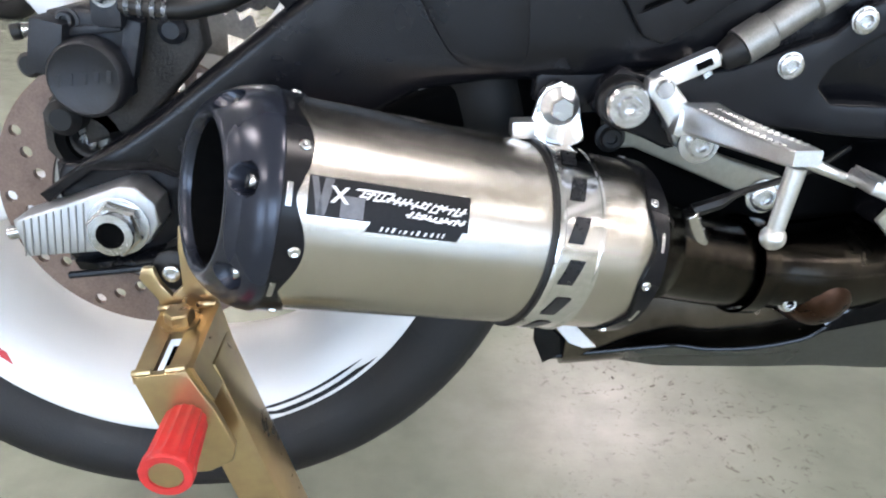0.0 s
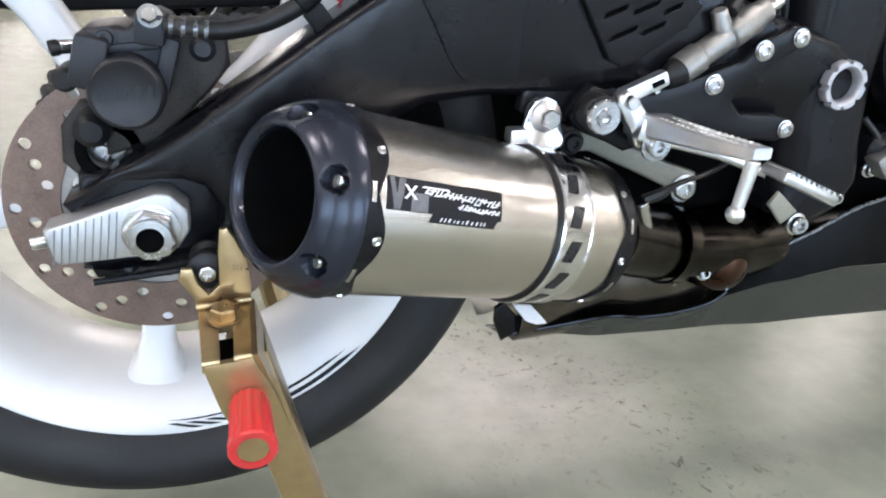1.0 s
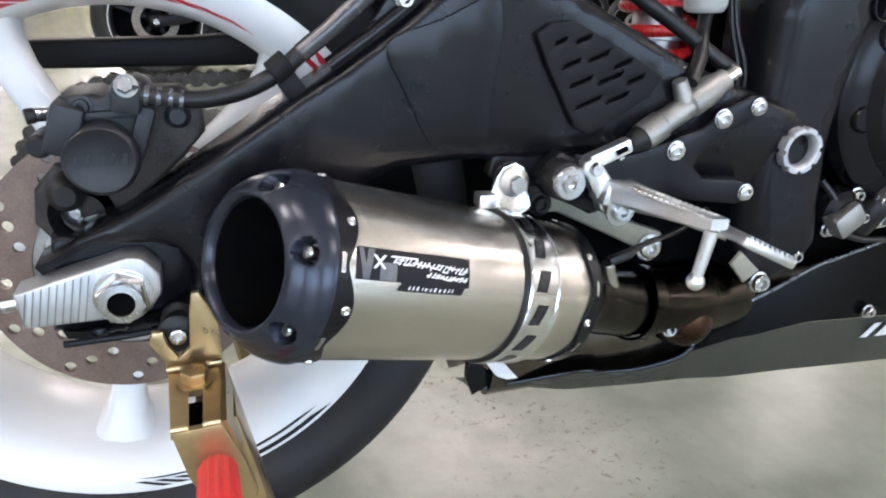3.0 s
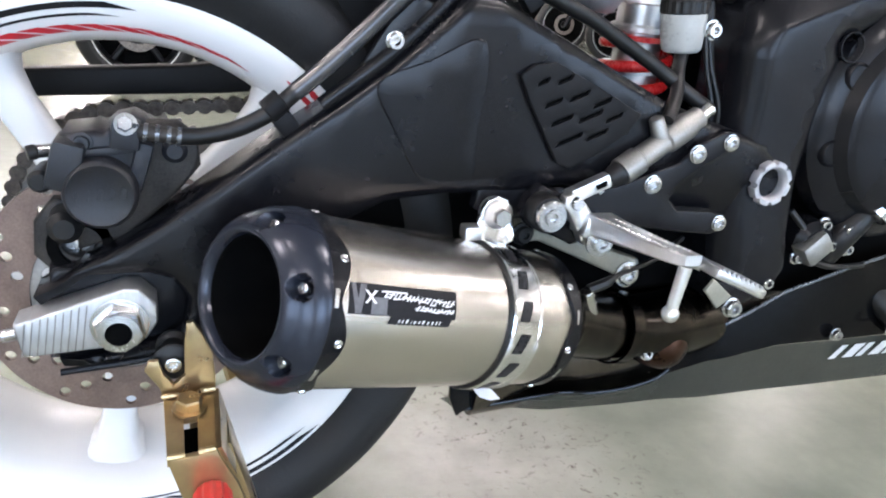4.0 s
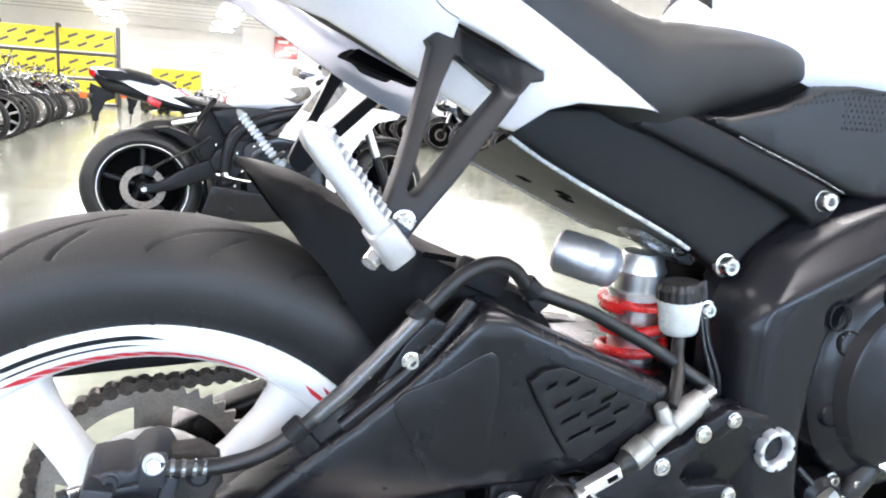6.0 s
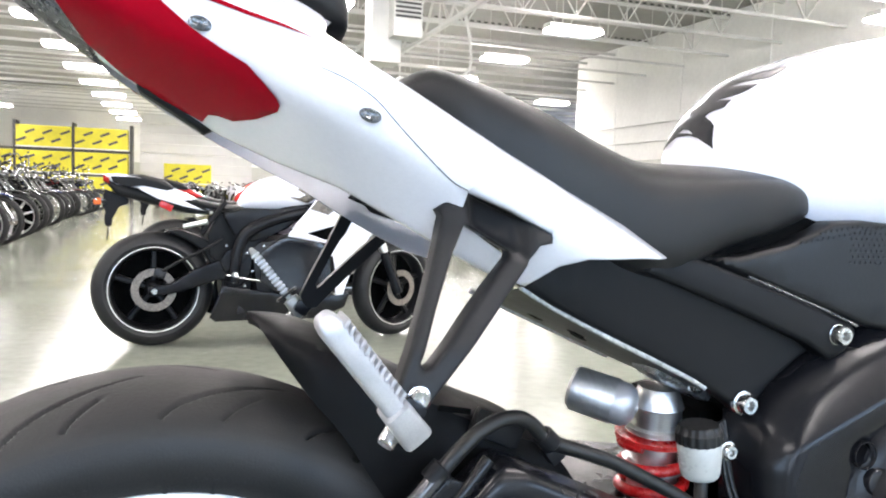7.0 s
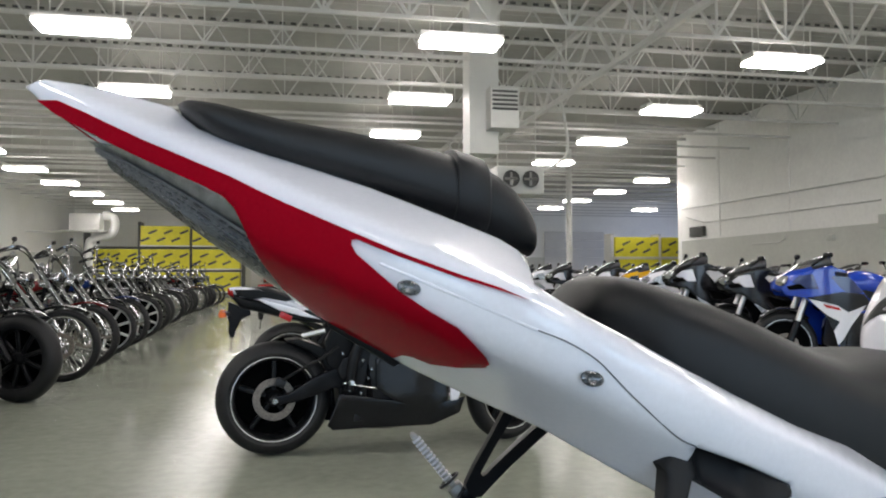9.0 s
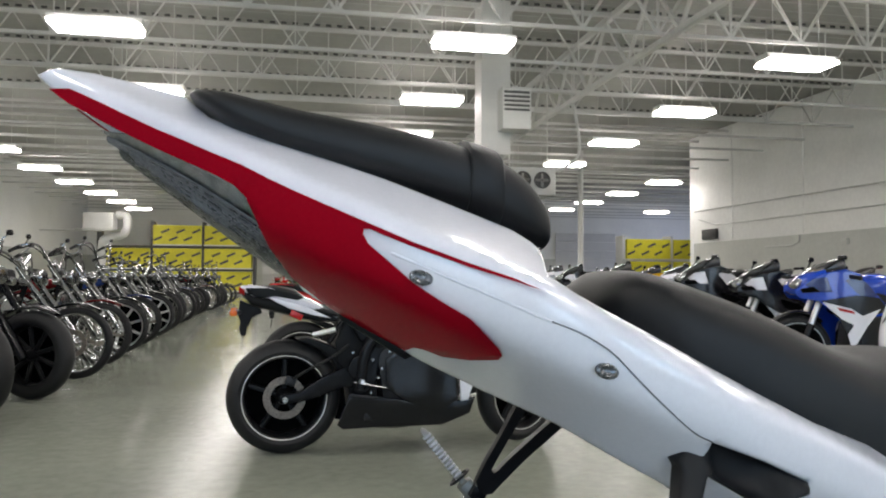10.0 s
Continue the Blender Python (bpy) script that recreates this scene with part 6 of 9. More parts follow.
def tail():
    side = [(-0.240, 1.121), (-0.225, 1.1265), (-0.20, 1.1245), (-0.176, 1.120), (-0.134, 1.110), (-0.111, 1.0885), (-0.0673, 1.071), (-0.0262, 1.0575), (0.0146, 1.0430), (0.0738, 1.0180), (0.105, 1.0050), (0.117, 0.996), (0.120, 0.988), (0.112, 0.972), (0.128, 0.960),
            (0.142, 0.952), (0.175, 0.936), (0.209, 0.918), (0.26, 0.893), (0.307, 0.871), (0.36, 0.852), (0.406, 0.8365), (0.462, 0.8185), (0.466, 0.814), (0.44, 0.8135), (0.384, 0.8165), (0.324, 0.8165), (0.304, 0.810), (0.288, 0.791),
            (0.260, 0.799), (0.231, 0.813), (0.18, 0.841), (0.135, 0.867), (0.09, 0.886), (0.050, 0.905), (0.0, 0.932), (-0.042, 0.960), (-0.066, 0.993), (-0.076, 1.021), (-0.092, 1.034), (-0.145, 1.062), (-0.192, 1.084), (-0.226, 1.108)]
    pocket = [(0.2135, 0.8665), (0.250, 0.8530), (0.2845, 0.8370), (0.2835, 0.8315), (0.2725, 0.8280), (0.262, 0.8170), (0.247, 0.8260), (0.222, 0.8410), (0.2150, 0.8440)]
    cowl = part("tail_cowl", plate(side, tail_y, 0.010, 0.003, 0.006, [pocket]), WHITE, bike, "glossy white tail cowl with red panels", 70)
    part("left_cowl", mirrored(plate(side, tail_y, 0.010, 0.004, 0.02)), WHITE, cowl, "", 70)
    red = [(-0.2285, 1.1085), (-0.211, 1.1068), (-0.188, 1.0956), (-0.166, 1.0842), (-0.145, 1.0736), (-0.124, 1.0641), (-0.104, 1.0547), (-0.084, 1.0457), (-0.065, 1.0353), (-0.0466, 1.0260), (-0.0102, 1.0088), (0.0244, 0.9926), (0.0581, 0.9790), (0.0829, 0.9702), (0.100, 0.9625),
           (0.0829, 0.9685), (0.0581, 0.9765), (0.0246, 0.9895), (0.0074, 0.9970), (-0.0010, 1.0010), (-0.0045, 1.0008), (-0.0048, 0.9975), (-0.0015, 0.9915), (0.0073, 0.9835), (0.0248, 0.9675), (0.0421, 0.9555), (0.0591, 0.9450), (0.0711, 0.9330), (0.0787, 0.9255), (0.0822, 0.9207), (0.0820, 0.9172), (0.0705, 0.9140), (0.0556, 0.9137), (0.0442, 0.9180),
           (0.0380, 0.9190), (0.034, 0.9150), (0.0, 0.9335), (-0.0235, 0.9475), (-0.0493, 0.9682), (-0.0652, 0.9900), (-0.0755, 1.0125), (-0.081, 1.0240), (-0.0895, 1.0325), (-0.104, 1.0405), (-0.124, 1.0500), (-0.145, 1.0600), (-0.167, 1.0712), (-0.191, 1.0842), (-0.212, 1.0962)]
    part("red_panel", plate(red, lambda x, z: tail_y(x, z) - 0.0024 - min(0.004, 0.25 * max(0, 0.9746 - 0.46 * x - z)), 0.0016, 0, 0.005), RED, cowl, "glossy red painted tail panel", 70)
    part("left_red_panel", mirrored(plate(red, lambda x, z: tail_y(x, z) - 0.0009, 0.0006, 0, 0.02)), RED, cowl, "", 70)
    # panel joint running from the shoulder down to the bracket
    ln = [(0.105, 0.9440), (0.120, 0.938), (0.133, 0.931), (0.1435, 0.9235), (0.1576, 0.9094), (0.1726, 0.8954), (0.1981, 0.8745), (0.2120, 0.8675)]
    part("panel_joint", tube(bmesh.new(), [(x, tail_y(x, z) - 0.0001, z) for x, z in ln], 0.00052, 6), GREY_DECAL, cowl, "thin dark panel joint")
    hl = [(0.013, 0.9855), (0.035, 0.9755), (0.057, 0.9655), (0.089, 0.9510), (0.105, 0.944)]
    part("crease", tube(bmesh.new(), [(x, tail_y(x, z) + 0.0004, z) for x, z in hl], 0.0011, 6), WHITE, cowl)
    for x, z in ((0.030, 0.970), (0.1372, 0.9145)):
        y = tail_y(x, z)
        bm = lathe(bmesh.new(), [(0, 0.0078), (0.0014, 0.0073), (0.0022, 0.0052), (0.0012, 0.0028), (0.0008, 0)], (0, 0, 0), (0, -1, 0), 24)
        bmesh.ops.transform(bm, verts=bm.verts, matrix=pose(x, y - 0.0028, z, -8, 14, 0) @ Matrix.Diagonal((1.0, 1.0, 0.62, 1)))
        part("tail_screw", bm, TRIM_STEEL, cowl, "oval steel panel screw")
    # top of the tail between its flanks, under the seats
    ridge = [(-0.238, 1.1205), (-0.225, 1.1255), (-0.20, 1.1235), (-0.176, 1.119), (-0.134, 1.1085), (-0.113, 1.0895), (-0.059, 1.065), (0.015, 1.0355), (0.080, 1.0095), (0.128, 0.991)]
    bm = bmesh.new()
    rows = []
    for x in np.linspace(-0.2375, 0.125, 60):
        z = lerp(ridge, x)
        w = -tail_y(x, z) - 0.003
        rows.append([bm.verts.new((x, w * q, z + 0.002 * (1 - q * q) - 0.001)) for q in np.linspace(-1, 1, 9)])
    bridge(bm, rows, False, False)
    bmesh.ops.solidify(bm, geom=bm.faces[:], thickness=0.003)
    part("tail_deck", bm, WHITE, cowl, "", 60)
    part("under_tray", plate([(-0.018, 0.953), (0.045, 0.930), (0.10, 0.910), (0.2, 0.865), (0.28, 0.82), (0.28, 0.81), (0.10, 0.895), (0.050, 0.914), (0.036, 0.907), (-0.014, 0.938)], lambda x, z: -0.055 if x < 0.045 else max(-0.055, tail_y(x, z) + 0.040), 0.03, 0.004, 0.012), PLASTIC, bike, "black plastic under tray", 40)
    # tail lamp under the rear end
    lo = [(-0.196, 1.082), (-0.17, 1.0755), (-0.148, 1.066), (-0.12, 1.053), (-0.097, 1.041), (-0.081, 1.024), (-0.066, 0.995), (-0.046, 0.967), (-0.052, 0.966), (-0.078, 0.988), (-0.108, 1.014), (-0.147, 1.044), (-0.176, 1.065)]
    ly = lambda x, z: tail_y(x, z) + 0.006 + 0.9 * max(0, (0.965 - 0.79 * (x + 0.046)) + 0.028 - z)
    inner = part("tail_lamp", plate(lo, lambda x, z: ly(x, z) + 0.004, 0.004, 0, 0.012), MOTTLED_INNER, bike, "clear ribbed tail lamp under the red panel", 60)
    part("lens", plate(lo, ly, 0.002, 0.001, 0.012), LENS, inner, "clear plastic lens", 60)
    part("left_lens", mirrored(plate(lo, ly, 0.003, 0.001, 0.03)), TRIM_STEEL, inner, "", 60)
    up = [(v.x, v.z) for v in spline([(-0.190, 0, 1.0760), (-0.1565, 0, 1.0588), (-0.1155, 0, 1.0349), (-0.0726, 0, 1.0072)], 6)]
    dn = [(v.x, v.z) for v in spline([(-0.190, 0, 1.0740), (-0.1566, 0, 1.0510), (-0.1100, 0, 1.0160), (-0.0540, 0, 0.9700)], 6)]
    part("rib_bed", plate(up + dn[::-1], lambda x, z: ly(x, z) - 0.0010, 0.0006, 0, 0.005), TRIM_STEEL, inner, "smoked ribbed half of the lens")
    for k in range(9):
        f = 0.03 + 0.118 * k
        p = []
        for (xa, za), (xb, zb) in zip(up, dn):
            x, z = xa + (xb - xa) * f, za + (zb - za) * f
            p.append((x, ly(x, z) - 0.0018, z))
        part("lens_rib", tube(bmesh.new(), p, 0.0011, 6, 2), TRIM_STEEL if k % 2 else GREY_DECAL, inner, "moulded rib")
    part("lamp_core", body([(-0.18, 1.06, 1.075, 0.03), (-0.10, 1.0, 1.04, 0.055), (-0.05, 0.965, 1.0, 0.07)], 16), TRIM_STEEL, inner)


tail()


def seats():
    # passenger seat with a strap across it
    st = [(-0.1265, 1.1035, 1.1080, 0.050), (-0.118, 1.0960, 1.1100, 0.066), (-0.1000, 1.0800, 1.1090, 0.077), (-0.080, 1.0690, 1.1055, 0.079), (-0.05, 1.0565, 1.0995, 0.080), (-0.007, 1.043, 1.0925, 0.085), (0.047, 1.026, 1.0830, 0.089), (0.088, 1.0105, 1.0735, 0.090), (0.110, 1.000, 1.0650, 0.088), (0.127, 0.993, 1.0540, 0.083), (0.139, 0.9905, 1.0410, 0.077), (0.147, 0.991, 1.0270, 0.070), (0.149, 0.998, 1.0120, 0.058)]
    ps = part("passenger_seat", body(dense(st, 5), 48, 3.0), VINYL, bike, "black vinyl passenger seat with a strap", 60)
    ring = [(0.0790, 1.0132, 1.0790, 0.0918), (0.0805, 1.0120, 1.0805, 0.0930), (0.092, 1.0075, 1.0778, 0.0934), (0.103, 1.0030, 1.0742, 0.0930), (0.1045, 1.0035, 1.0725, 0.0918)]
    part("strap", body(ring, 48, 3.0), VINYL, ps, "black seat strap", 50)
    # rider seat: tail hump, dip and nose
    st = [(0.1850, 0.936, 0.941, 0.030), (0.1890, 0.934, 0.9475, 0.048), (0.1960, 0.931, 0.9560, 0.062), (0.2060, 0.927, 0.9665, 0.074), (0.2165, 0.922, 0.9740, 0.083), (0.2280, 0.916, 0.9772, 0.092), (0.250, 0.905, 0.9725, 0.106), (0.312, 0.877, 0.9490, 0.128), (0.372, 0.850, 0.9220, 0.133), (0.410, 0.836, 0.9085, 0.133), (0.447, 0.823, 0.9040, 0.130), (0.50, 0.821, 0.9035, 0.124), (0.545, 0.826, 0.9025, 0.118), (0.590, 0.835, 0.8970, 0.108), (0.620, 0.846, 0.8880, 0.094), (0.636, 0.856, 0.8780, 0.074)]
    st = [(x, z0 - (z1 - z0) * lerp([(0.17, 0.2), (0.22, 0.7), (0.42, 0.7), (0.50, 0.15), (0.58, 0.0)], x), z1, w) for x, z0, z1, w in st]
    rs = part("rider_seat", body(dense(st, 4), 56, 3.4), VINYL, bike, "black vinyl rider seat", 60)
    part("seat_base", plate([(0.1265, 0.974), (0.150, 0.965), (0.182, 0.951), (0.196, 0.938), (0.150, 0.944), (0.138, 0.956)], -0.062, 0.124, 0.005, 0.02), PLASTIC, rs, "black plastic seat base")


seats()


def tank():
    st = [(0.530, 0.880, 0.900, 0.028), (0.536, 0.872, 0.925, 0.042), (0.546, 0.862, 0.947, 0.056), (0.567, 0.850, 0.974, 0.074), (0.611, 0.826, 1.009, 0.104), (0.679, 0.818, 1.037, 0.134), (0.757, 0.818, 1.058, 0.160), (0.84, 0.818, 1.069, 0.172), (0.95, 0.825, 1.064, 0.165), (1.05, 0.84, 1.035, 0.14), (1.10, 0.86, 0.99, 0.10)]
    dn = dense(st, 6)
    tk = part("fuel_tank", body(dn, 72, 2.5), WHITE, bike, "glossy white fuel tank with black flame graphic", 70)
    X = np.linspace(0.53, 0.80, 900)
    Z0, Z1, W = (np.interp(X, [s[0] for s in dn], [s[i] for s in dn]) for i in (1, 2, 3))

    def back(y, z):
        """Where the rounded rear of the tank lies."""
        u = np.abs(y / W) ** 2.5 + np.abs((z - (Z0 + Z1) / 2) / ((Z1 - Z0) / 2)) ** 2.5
        k = int(np.argmax(u < 1))
        return float(X[k]) if u[k] < 1 else 0.62
    gr = [(0.0445, 0.925), (0.039, 0.940), (0.033, 0.9485), (0.018, 0.9605), (0.028, 0.968), (0.018, 0.980), (0.019, 0.993), (0.012, 1.001), (0.001, 1.007), (-0.0255, 1.011), (-0.0391, 1.0155), (-0.0473, 1.012), (-0.0468, 1.0035), (-0.0451, 0.9995), (-0.0166, 0.998), (-0.0048, 0.9945), (-0.0414, 0.993), (-0.0371, 0.9865), (-0.0291, 0.982),
          (-0.0061, 0.9775), (-0.0273, 0.9765), (-0.0274, 0.9675), (-0.0113, 0.9635), (-0.0091, 0.959), (-0.0239, 0.952), (-0.0308, 0.9475), (-0.0424, 0.922), (-0.0363, 0.9256), (-0.0176, 0.9343), (0.0, 0.9384), (0.0224, 0.938), (0.0356, 0.931)]
    gap = [(0.022, 0.9425), (0.018, 0.9465), (0.004, 0.9445), (-0.006, 0.9395), (0.005, 0.9415)]
    bm = plate(gr, lambda y, z: back(y, z) - 0.0016, 0.0008, 0, 0.005, [gap])
    for v in bm.verts:
        v.co.x, v.co.y = v.co.y, v.co.x
    part("tank_graphic", bm, BLACK_DECAL, tk, "black flame-like graphic", 70)


tank()


def side_covers():
    # black filler added under the seat nose and the tank to close the gap
    part("tank_filler", body(dense([(0.44, 0.78, 0.84, 0.090), (0.50, 0.775, 0.868, 0.098), (0.58, 0.77, 0.872, 0.098), (0.66, 0.77, 0.862, 0.100), (0.80, 0.78, 0.86, 0.11), (1.0, 0.80, 0.86, 0.11)], 3), 28, 4.0), DARK, bike, "black filler added under the tank", 50)
    # black plastic under the seat, with the foil-edged underside
    o = [(0.297, 0.788), (0.33, 0.769), (0.38, 0.745), (0.43, 0.722), (0.479, 0.699), (0.505, 0.684), (0.530, 0.668), (0.548, 0.655), (0.575, 0.686), (0.61, 0.712), (0.65, 0.733), (0.665, 0.744), (0.60, 0.769), (0.521, 0.796), (0.46, 0.818), (0.38, 0.817), (0.324, 0.814), (0.305, 0.806)]
    cv = part("side_cover", plate(o, lambda x, z: -0.104 - 0.10 * soft(z - 0.72, 0.02), 0.02, 0.006, 0.02), PLASTIC, bike, "matt black plastic side cover", 50)
    ed = [(0.298, -0.103, 0.786), (0.33, -0.101, 0.768), (0.38, -0.100, 0.7435), (0.43, -0.100, 0.7205), (0.479, -0.100, 0.6975), (0.500, -0.100, 0.686)]
    part("foil_edge", tube(bmesh.new(), ed, 0.0025, 8, 4), FOIL, cv, "speckled silver foil edge")
    bm = bmesh.new()
    rows = []
    for t in np.linspace(0, 1, 12):
        x0, z0 = 0.298 + 0.202 * t, 0.785 - 0.100 * t
        x1, z1 = 0.330 + 0.185 * t, 0.757 - 0.083 * t
        rows.append([bm.verts.new((x0 + (x1 - x0) * f, -0.098 + 0.20 * f, z0 + (z1 - z0) * f - 0.004 * math.sin(math.pi * f))) for f in np.linspace(0, 1, 7)])
    bridge(bm, rows, False, False)
    bmesh.ops.solidify(bm, geom=bm.faces[:], thickness=0.003)
    part("under_panel", bm, UNDERSIDE, cv, "grey underside panel")
    for t, f in ((0.45, 0.35), (0.50, 0.42), (0.30, 0.55)):
        # slots drawn as thin near-black blocks, shade painted on
        part("panel_slot", block(bmesh.new(), (0.012, 0.016, 0.0014), pose(0.298 + 0.202 * t + 0.02 * f, -0.098 + 0.20 * f, 0.782 - 0.100 * t - 0.02 * f - 0.0010, 0, 27, 0)), DARK, cv, "dark block painted as a shaded slot")
    part("foil_edge", tube(bmesh.new(), [(0.330 + 0.185 * t, 0.102, 0.757 - 0.083 * t) for t in np.linspace(0, 1, 5)], 0.003, 8, 2), FOIL, cv)
    # straight subframe rail over the cover
    rail = [(0.405, 0.803), (0.44, 0.8185), (0.475, 0.812), (0.521, 0.797), (0.600, 0.770), (0.657, 0.748), (0.664, 0.738), (0.650, 0.722), (0.632, 0.7125), (0.60, 0.731), (0.52, 0.763), (0.45, 0.788)]
    part("subframe_rail", plate(rail, -0.124, 0.022, 0.005, 0.04), PLASTIC, bike, "black subframe rail cover", 50)
    part("rail_edge", tube(bmesh.new(), [(0.521, -0.126, 0.7975), (0.57, -0.126, 0.7805), (0.62, -0.126, 0.763), (0.660, -0.125, 0.7475)], 0.0013, 8), TRIM_STEEL, bike, "thin brighter rail edge")
    # textured panel between seat, tank and frame
    w = [(0.465, 0.8165), (0.52, 0.8155), (0.575, 0.828), (0.606, 0.842), (0.622, 0.851), (0.66, 0.853), (0.72, 0.849), (0.82, 0.846), (1.0, 0.85), (1.0, 0.80), (0.80, 0.755), (0.70, 0.742), (0.672, 0.746), (0.60, 0.772), (0.521, 0.799), (0.47, 0.814)]
    pn = part("tank_side_panel", plate(w, lambda x, z: -0.118 - 0.08 * max(0, x - 0.55), 0.02, 0.006, 0.02), CARBON, bike, "black panel with embossed weave", 50)
    dots = bmesh.new()
    for i in range(30):
        for k in range(5):
            x = 0.50 + 0.0062 * i + 0.0031 * (k % 2)
            z = 0.8185 + 0.05 * max(0, x - 0.50) / 0.1 * 0.35 + (0.0058 * k) - 0.004
            top = lerp([(0.5, 0.8145), (0.575, 0.828), (0.606, 0.842), (0.622, 0.849), (0.66, 0.851), (0.72, 0.847)], x) - 0.003
            if z > top:
                continue
            y = -0.118 - 0.08 * max(0, x - 0.55)
            block(dots, (0.0032, 0.0012, 0.0024), pose(x, y, z, 0, 15, 0))
    for i in range(10):
        for k in range(7):
            x, z = 0.645 + 0.0062 * i + 0.0031 * (k % 2), 0.846 - 0.0058 * k
            block(dots, (0.0032, 0.0012, 0.0024), pose(x, -0.118 - 0.08 * (x - 0.55), z, 0, 15, 0))
    tagged(part("weave_emboss", dots, CARBON, pn, "raised weave texture", 0), kind="stuff")


side_covers()


def hugger():
    bm = bmesh.new()
    st = [(0.076, 0.7535, 0.7500, 0.010), (0.084, 0.7525, 0.7440, 0.034), (0.098, 0.750, 0.724, 0.066), (0.122, 0.744, 0.692, 0.088), (0.146, 0.734, 0.664, 0.096), (0.178, 0.717, 0.615, 0.097), (0.21, 0.701, 0.57, 0.097), (0.25, 0.681, 0.53, 0.096), (0.30, 0.660, 0.50, 0.094), (0.345, 0.64, 0.50, 0.090), (0.38, 0.60, 0.50, 0.085)]
    rows = []
    for x, zt, zl, w in dense(st, 4):
        row = []
        for q in np.linspace(-1, 1, 21):
            f = abs(q)
            if f < 0.62:
                y, z = w * (f / 0.62) ** 1.0 * 0.93, zt - 0.010 * (f / 0.62) ** 2
            else:
                g = (f - 0.62) / 0.38
                y, z = w * (0.93 + 0.07 * min(1, g * 3)), zt - 0.010 - (zt - 0.010 - zl) * g
            row.append(bm.verts.new((x, math.copysign(y, q), z)))
        rows.append(row)
    bridge(bm, rows, False, False)
    bmesh.ops.solidify(bm, geom=bm.faces[:], thickness=0.003)
    hg = part("rear_hugger", bm, PLASTIC, bike, "matt black rear tyre hugger", 50)
    # slot drawn as a near-black block for its shade
    part("hugger_slot", block(bmesh.new(), (0.030, 0.003, 0.005), pose(0.245, -0.091, 0.678, 0, 10, 0)), DARK, hg)
    part("hugger_tab", block(bmesh.new(), (0.05, 0.012, 0.026), pose(0.285, -0.093, 0.660, 0, 22, 0), 0.005), PLASTIC, hg)


hugger()


def peg_bracket(side):
    """A passenger footpeg bracket, a V of two struts, with its folded peg. side: -1 the near one, 1 the far one."""
    step = lambda v: 1 / (1 + math.exp(-max(-30, min(30, v))))

    def by(x, z):
        bar = step((x - 0.2205) / 0.0012) * step((0.262 - x) / 0.0020) * step((z - (0.8455 - 0.57 * (x - 0.213))) / 0.0012)
        return -lerp([(0.72, 0.232), (0.76, 0.222), (0.84, 0.184), (0.87, 0.172)], z) + 0.012 * bar
    o = [(0.195, 0.853), (0.203, 0.862), (0.213, 0.867), (0.221, 0.866), (0.25, 0.853), (0.285, 0.837), (0.284, 0.830), (0.273, 0.828), (0.260, 0.814), (0.242, 0.795), (0.210, 0.761), (0.181, 0.730), (0.174, 0.722), (0.164, 0.722), (0.156, 0.731), (0.1545, 0.738), (0.166, 0.766), (0.178, 0.795), (0.191, 0.830), (0.197, 0.848)]
    hole = [(0.2145, 0.8430), (0.222, 0.8395), (0.247, 0.8245), (0.245, 0.819), (0.226, 0.801), (0.207, 0.781), (0.179, 0.7500), (0.1745, 0.7470), (0.1715, 0.7510), (0.186, 0.786), (0.203, 0.823)]
    fix = (lambda b: b) if side < 0 else mirrored
    br = part("peg_bracket", fix(plate(o, by, 0.015, 0.0035, 0.005, [hole])), BRACKET, bike, "black V-shaped passenger footpeg bracket", 55)
    # the foot of the bracket goes into the tail; near-black paints the pocket's shade
    part("mount", fix(plate([(0.200, 0.855), (0.213, 0.865), (0.282, 0.835), (0.280, 0.829), (0.240, 0.841)], lambda x, z: -0.146, 0.03, 0.003, 0.03)), DARK, br)
    part("bracket_bolt", fix(bolt(bmesh.new(), (0.167, -0.231, 0.731), (0, -1, 0), 0.0066, 0.007, 0.0015)), STEEL, br, "steel peg bolt")
    # folded peg: a slim ribbed bar leaning back
    a, b = Vector((0.0985, -0.256, 0.790)), Vector((0.1625, -0.240, 0.709))
    d = (b - a).normalized()
    M = Matrix.Translation((a + b) / 2) @ basis(d, (0, -1, 0)).to_4x4()
    bm = bmesh.new()
    rings = []
    L = (b - a).length
    for s, w, h in ((-0.515, 0.0012, 0.002), (-0.508, 0.0036, 0.005), (-0.49, 0.0058, 0.007), (-0.455, 0.0074, 0.009), (-0.40, 0.0082, 0.0098), (-0.2, 0.0078, 0.0098), (0.235, 0.0072, 0.0098), (0.25, 0.0095, 0.0125), (0.49, 0.0105, 0.013), (0.498, 0.0100, 0.0125), (0.5, 0.0092, 0.0115)):
        rings.append([bm.verts.new(M @ Vector((h * math.copysign(abs(math.cos(q)) ** 0.4, math.cos(q)), w * math.copysign(abs(math.sin(q)) ** 0.4, math.sin(q)), s * L))) for q in (2 * math.pi * (k + 0.5) / 20 for k in range(20))])
    bridge(bm, rings)
    if side > 0:
        for ring in rings[1:7]:
            mid = sum((v.co for v in ring), Vector()) / len(ring)
            for v in ring:
                v.co = mid + 0.55 * (v.co - mid)
    pg = part("passenger_peg", fix(bm), PEG_ALLOY if side < 0 else ALLOY_DULL, bike, "folded cast alloy passenger footpeg with ribs", 35)
    for k in range(12):
        s = -0.41 + 0.054 * k
        m = M @ pose(0.001, -0.0085, s * L, 24, 0, 0)
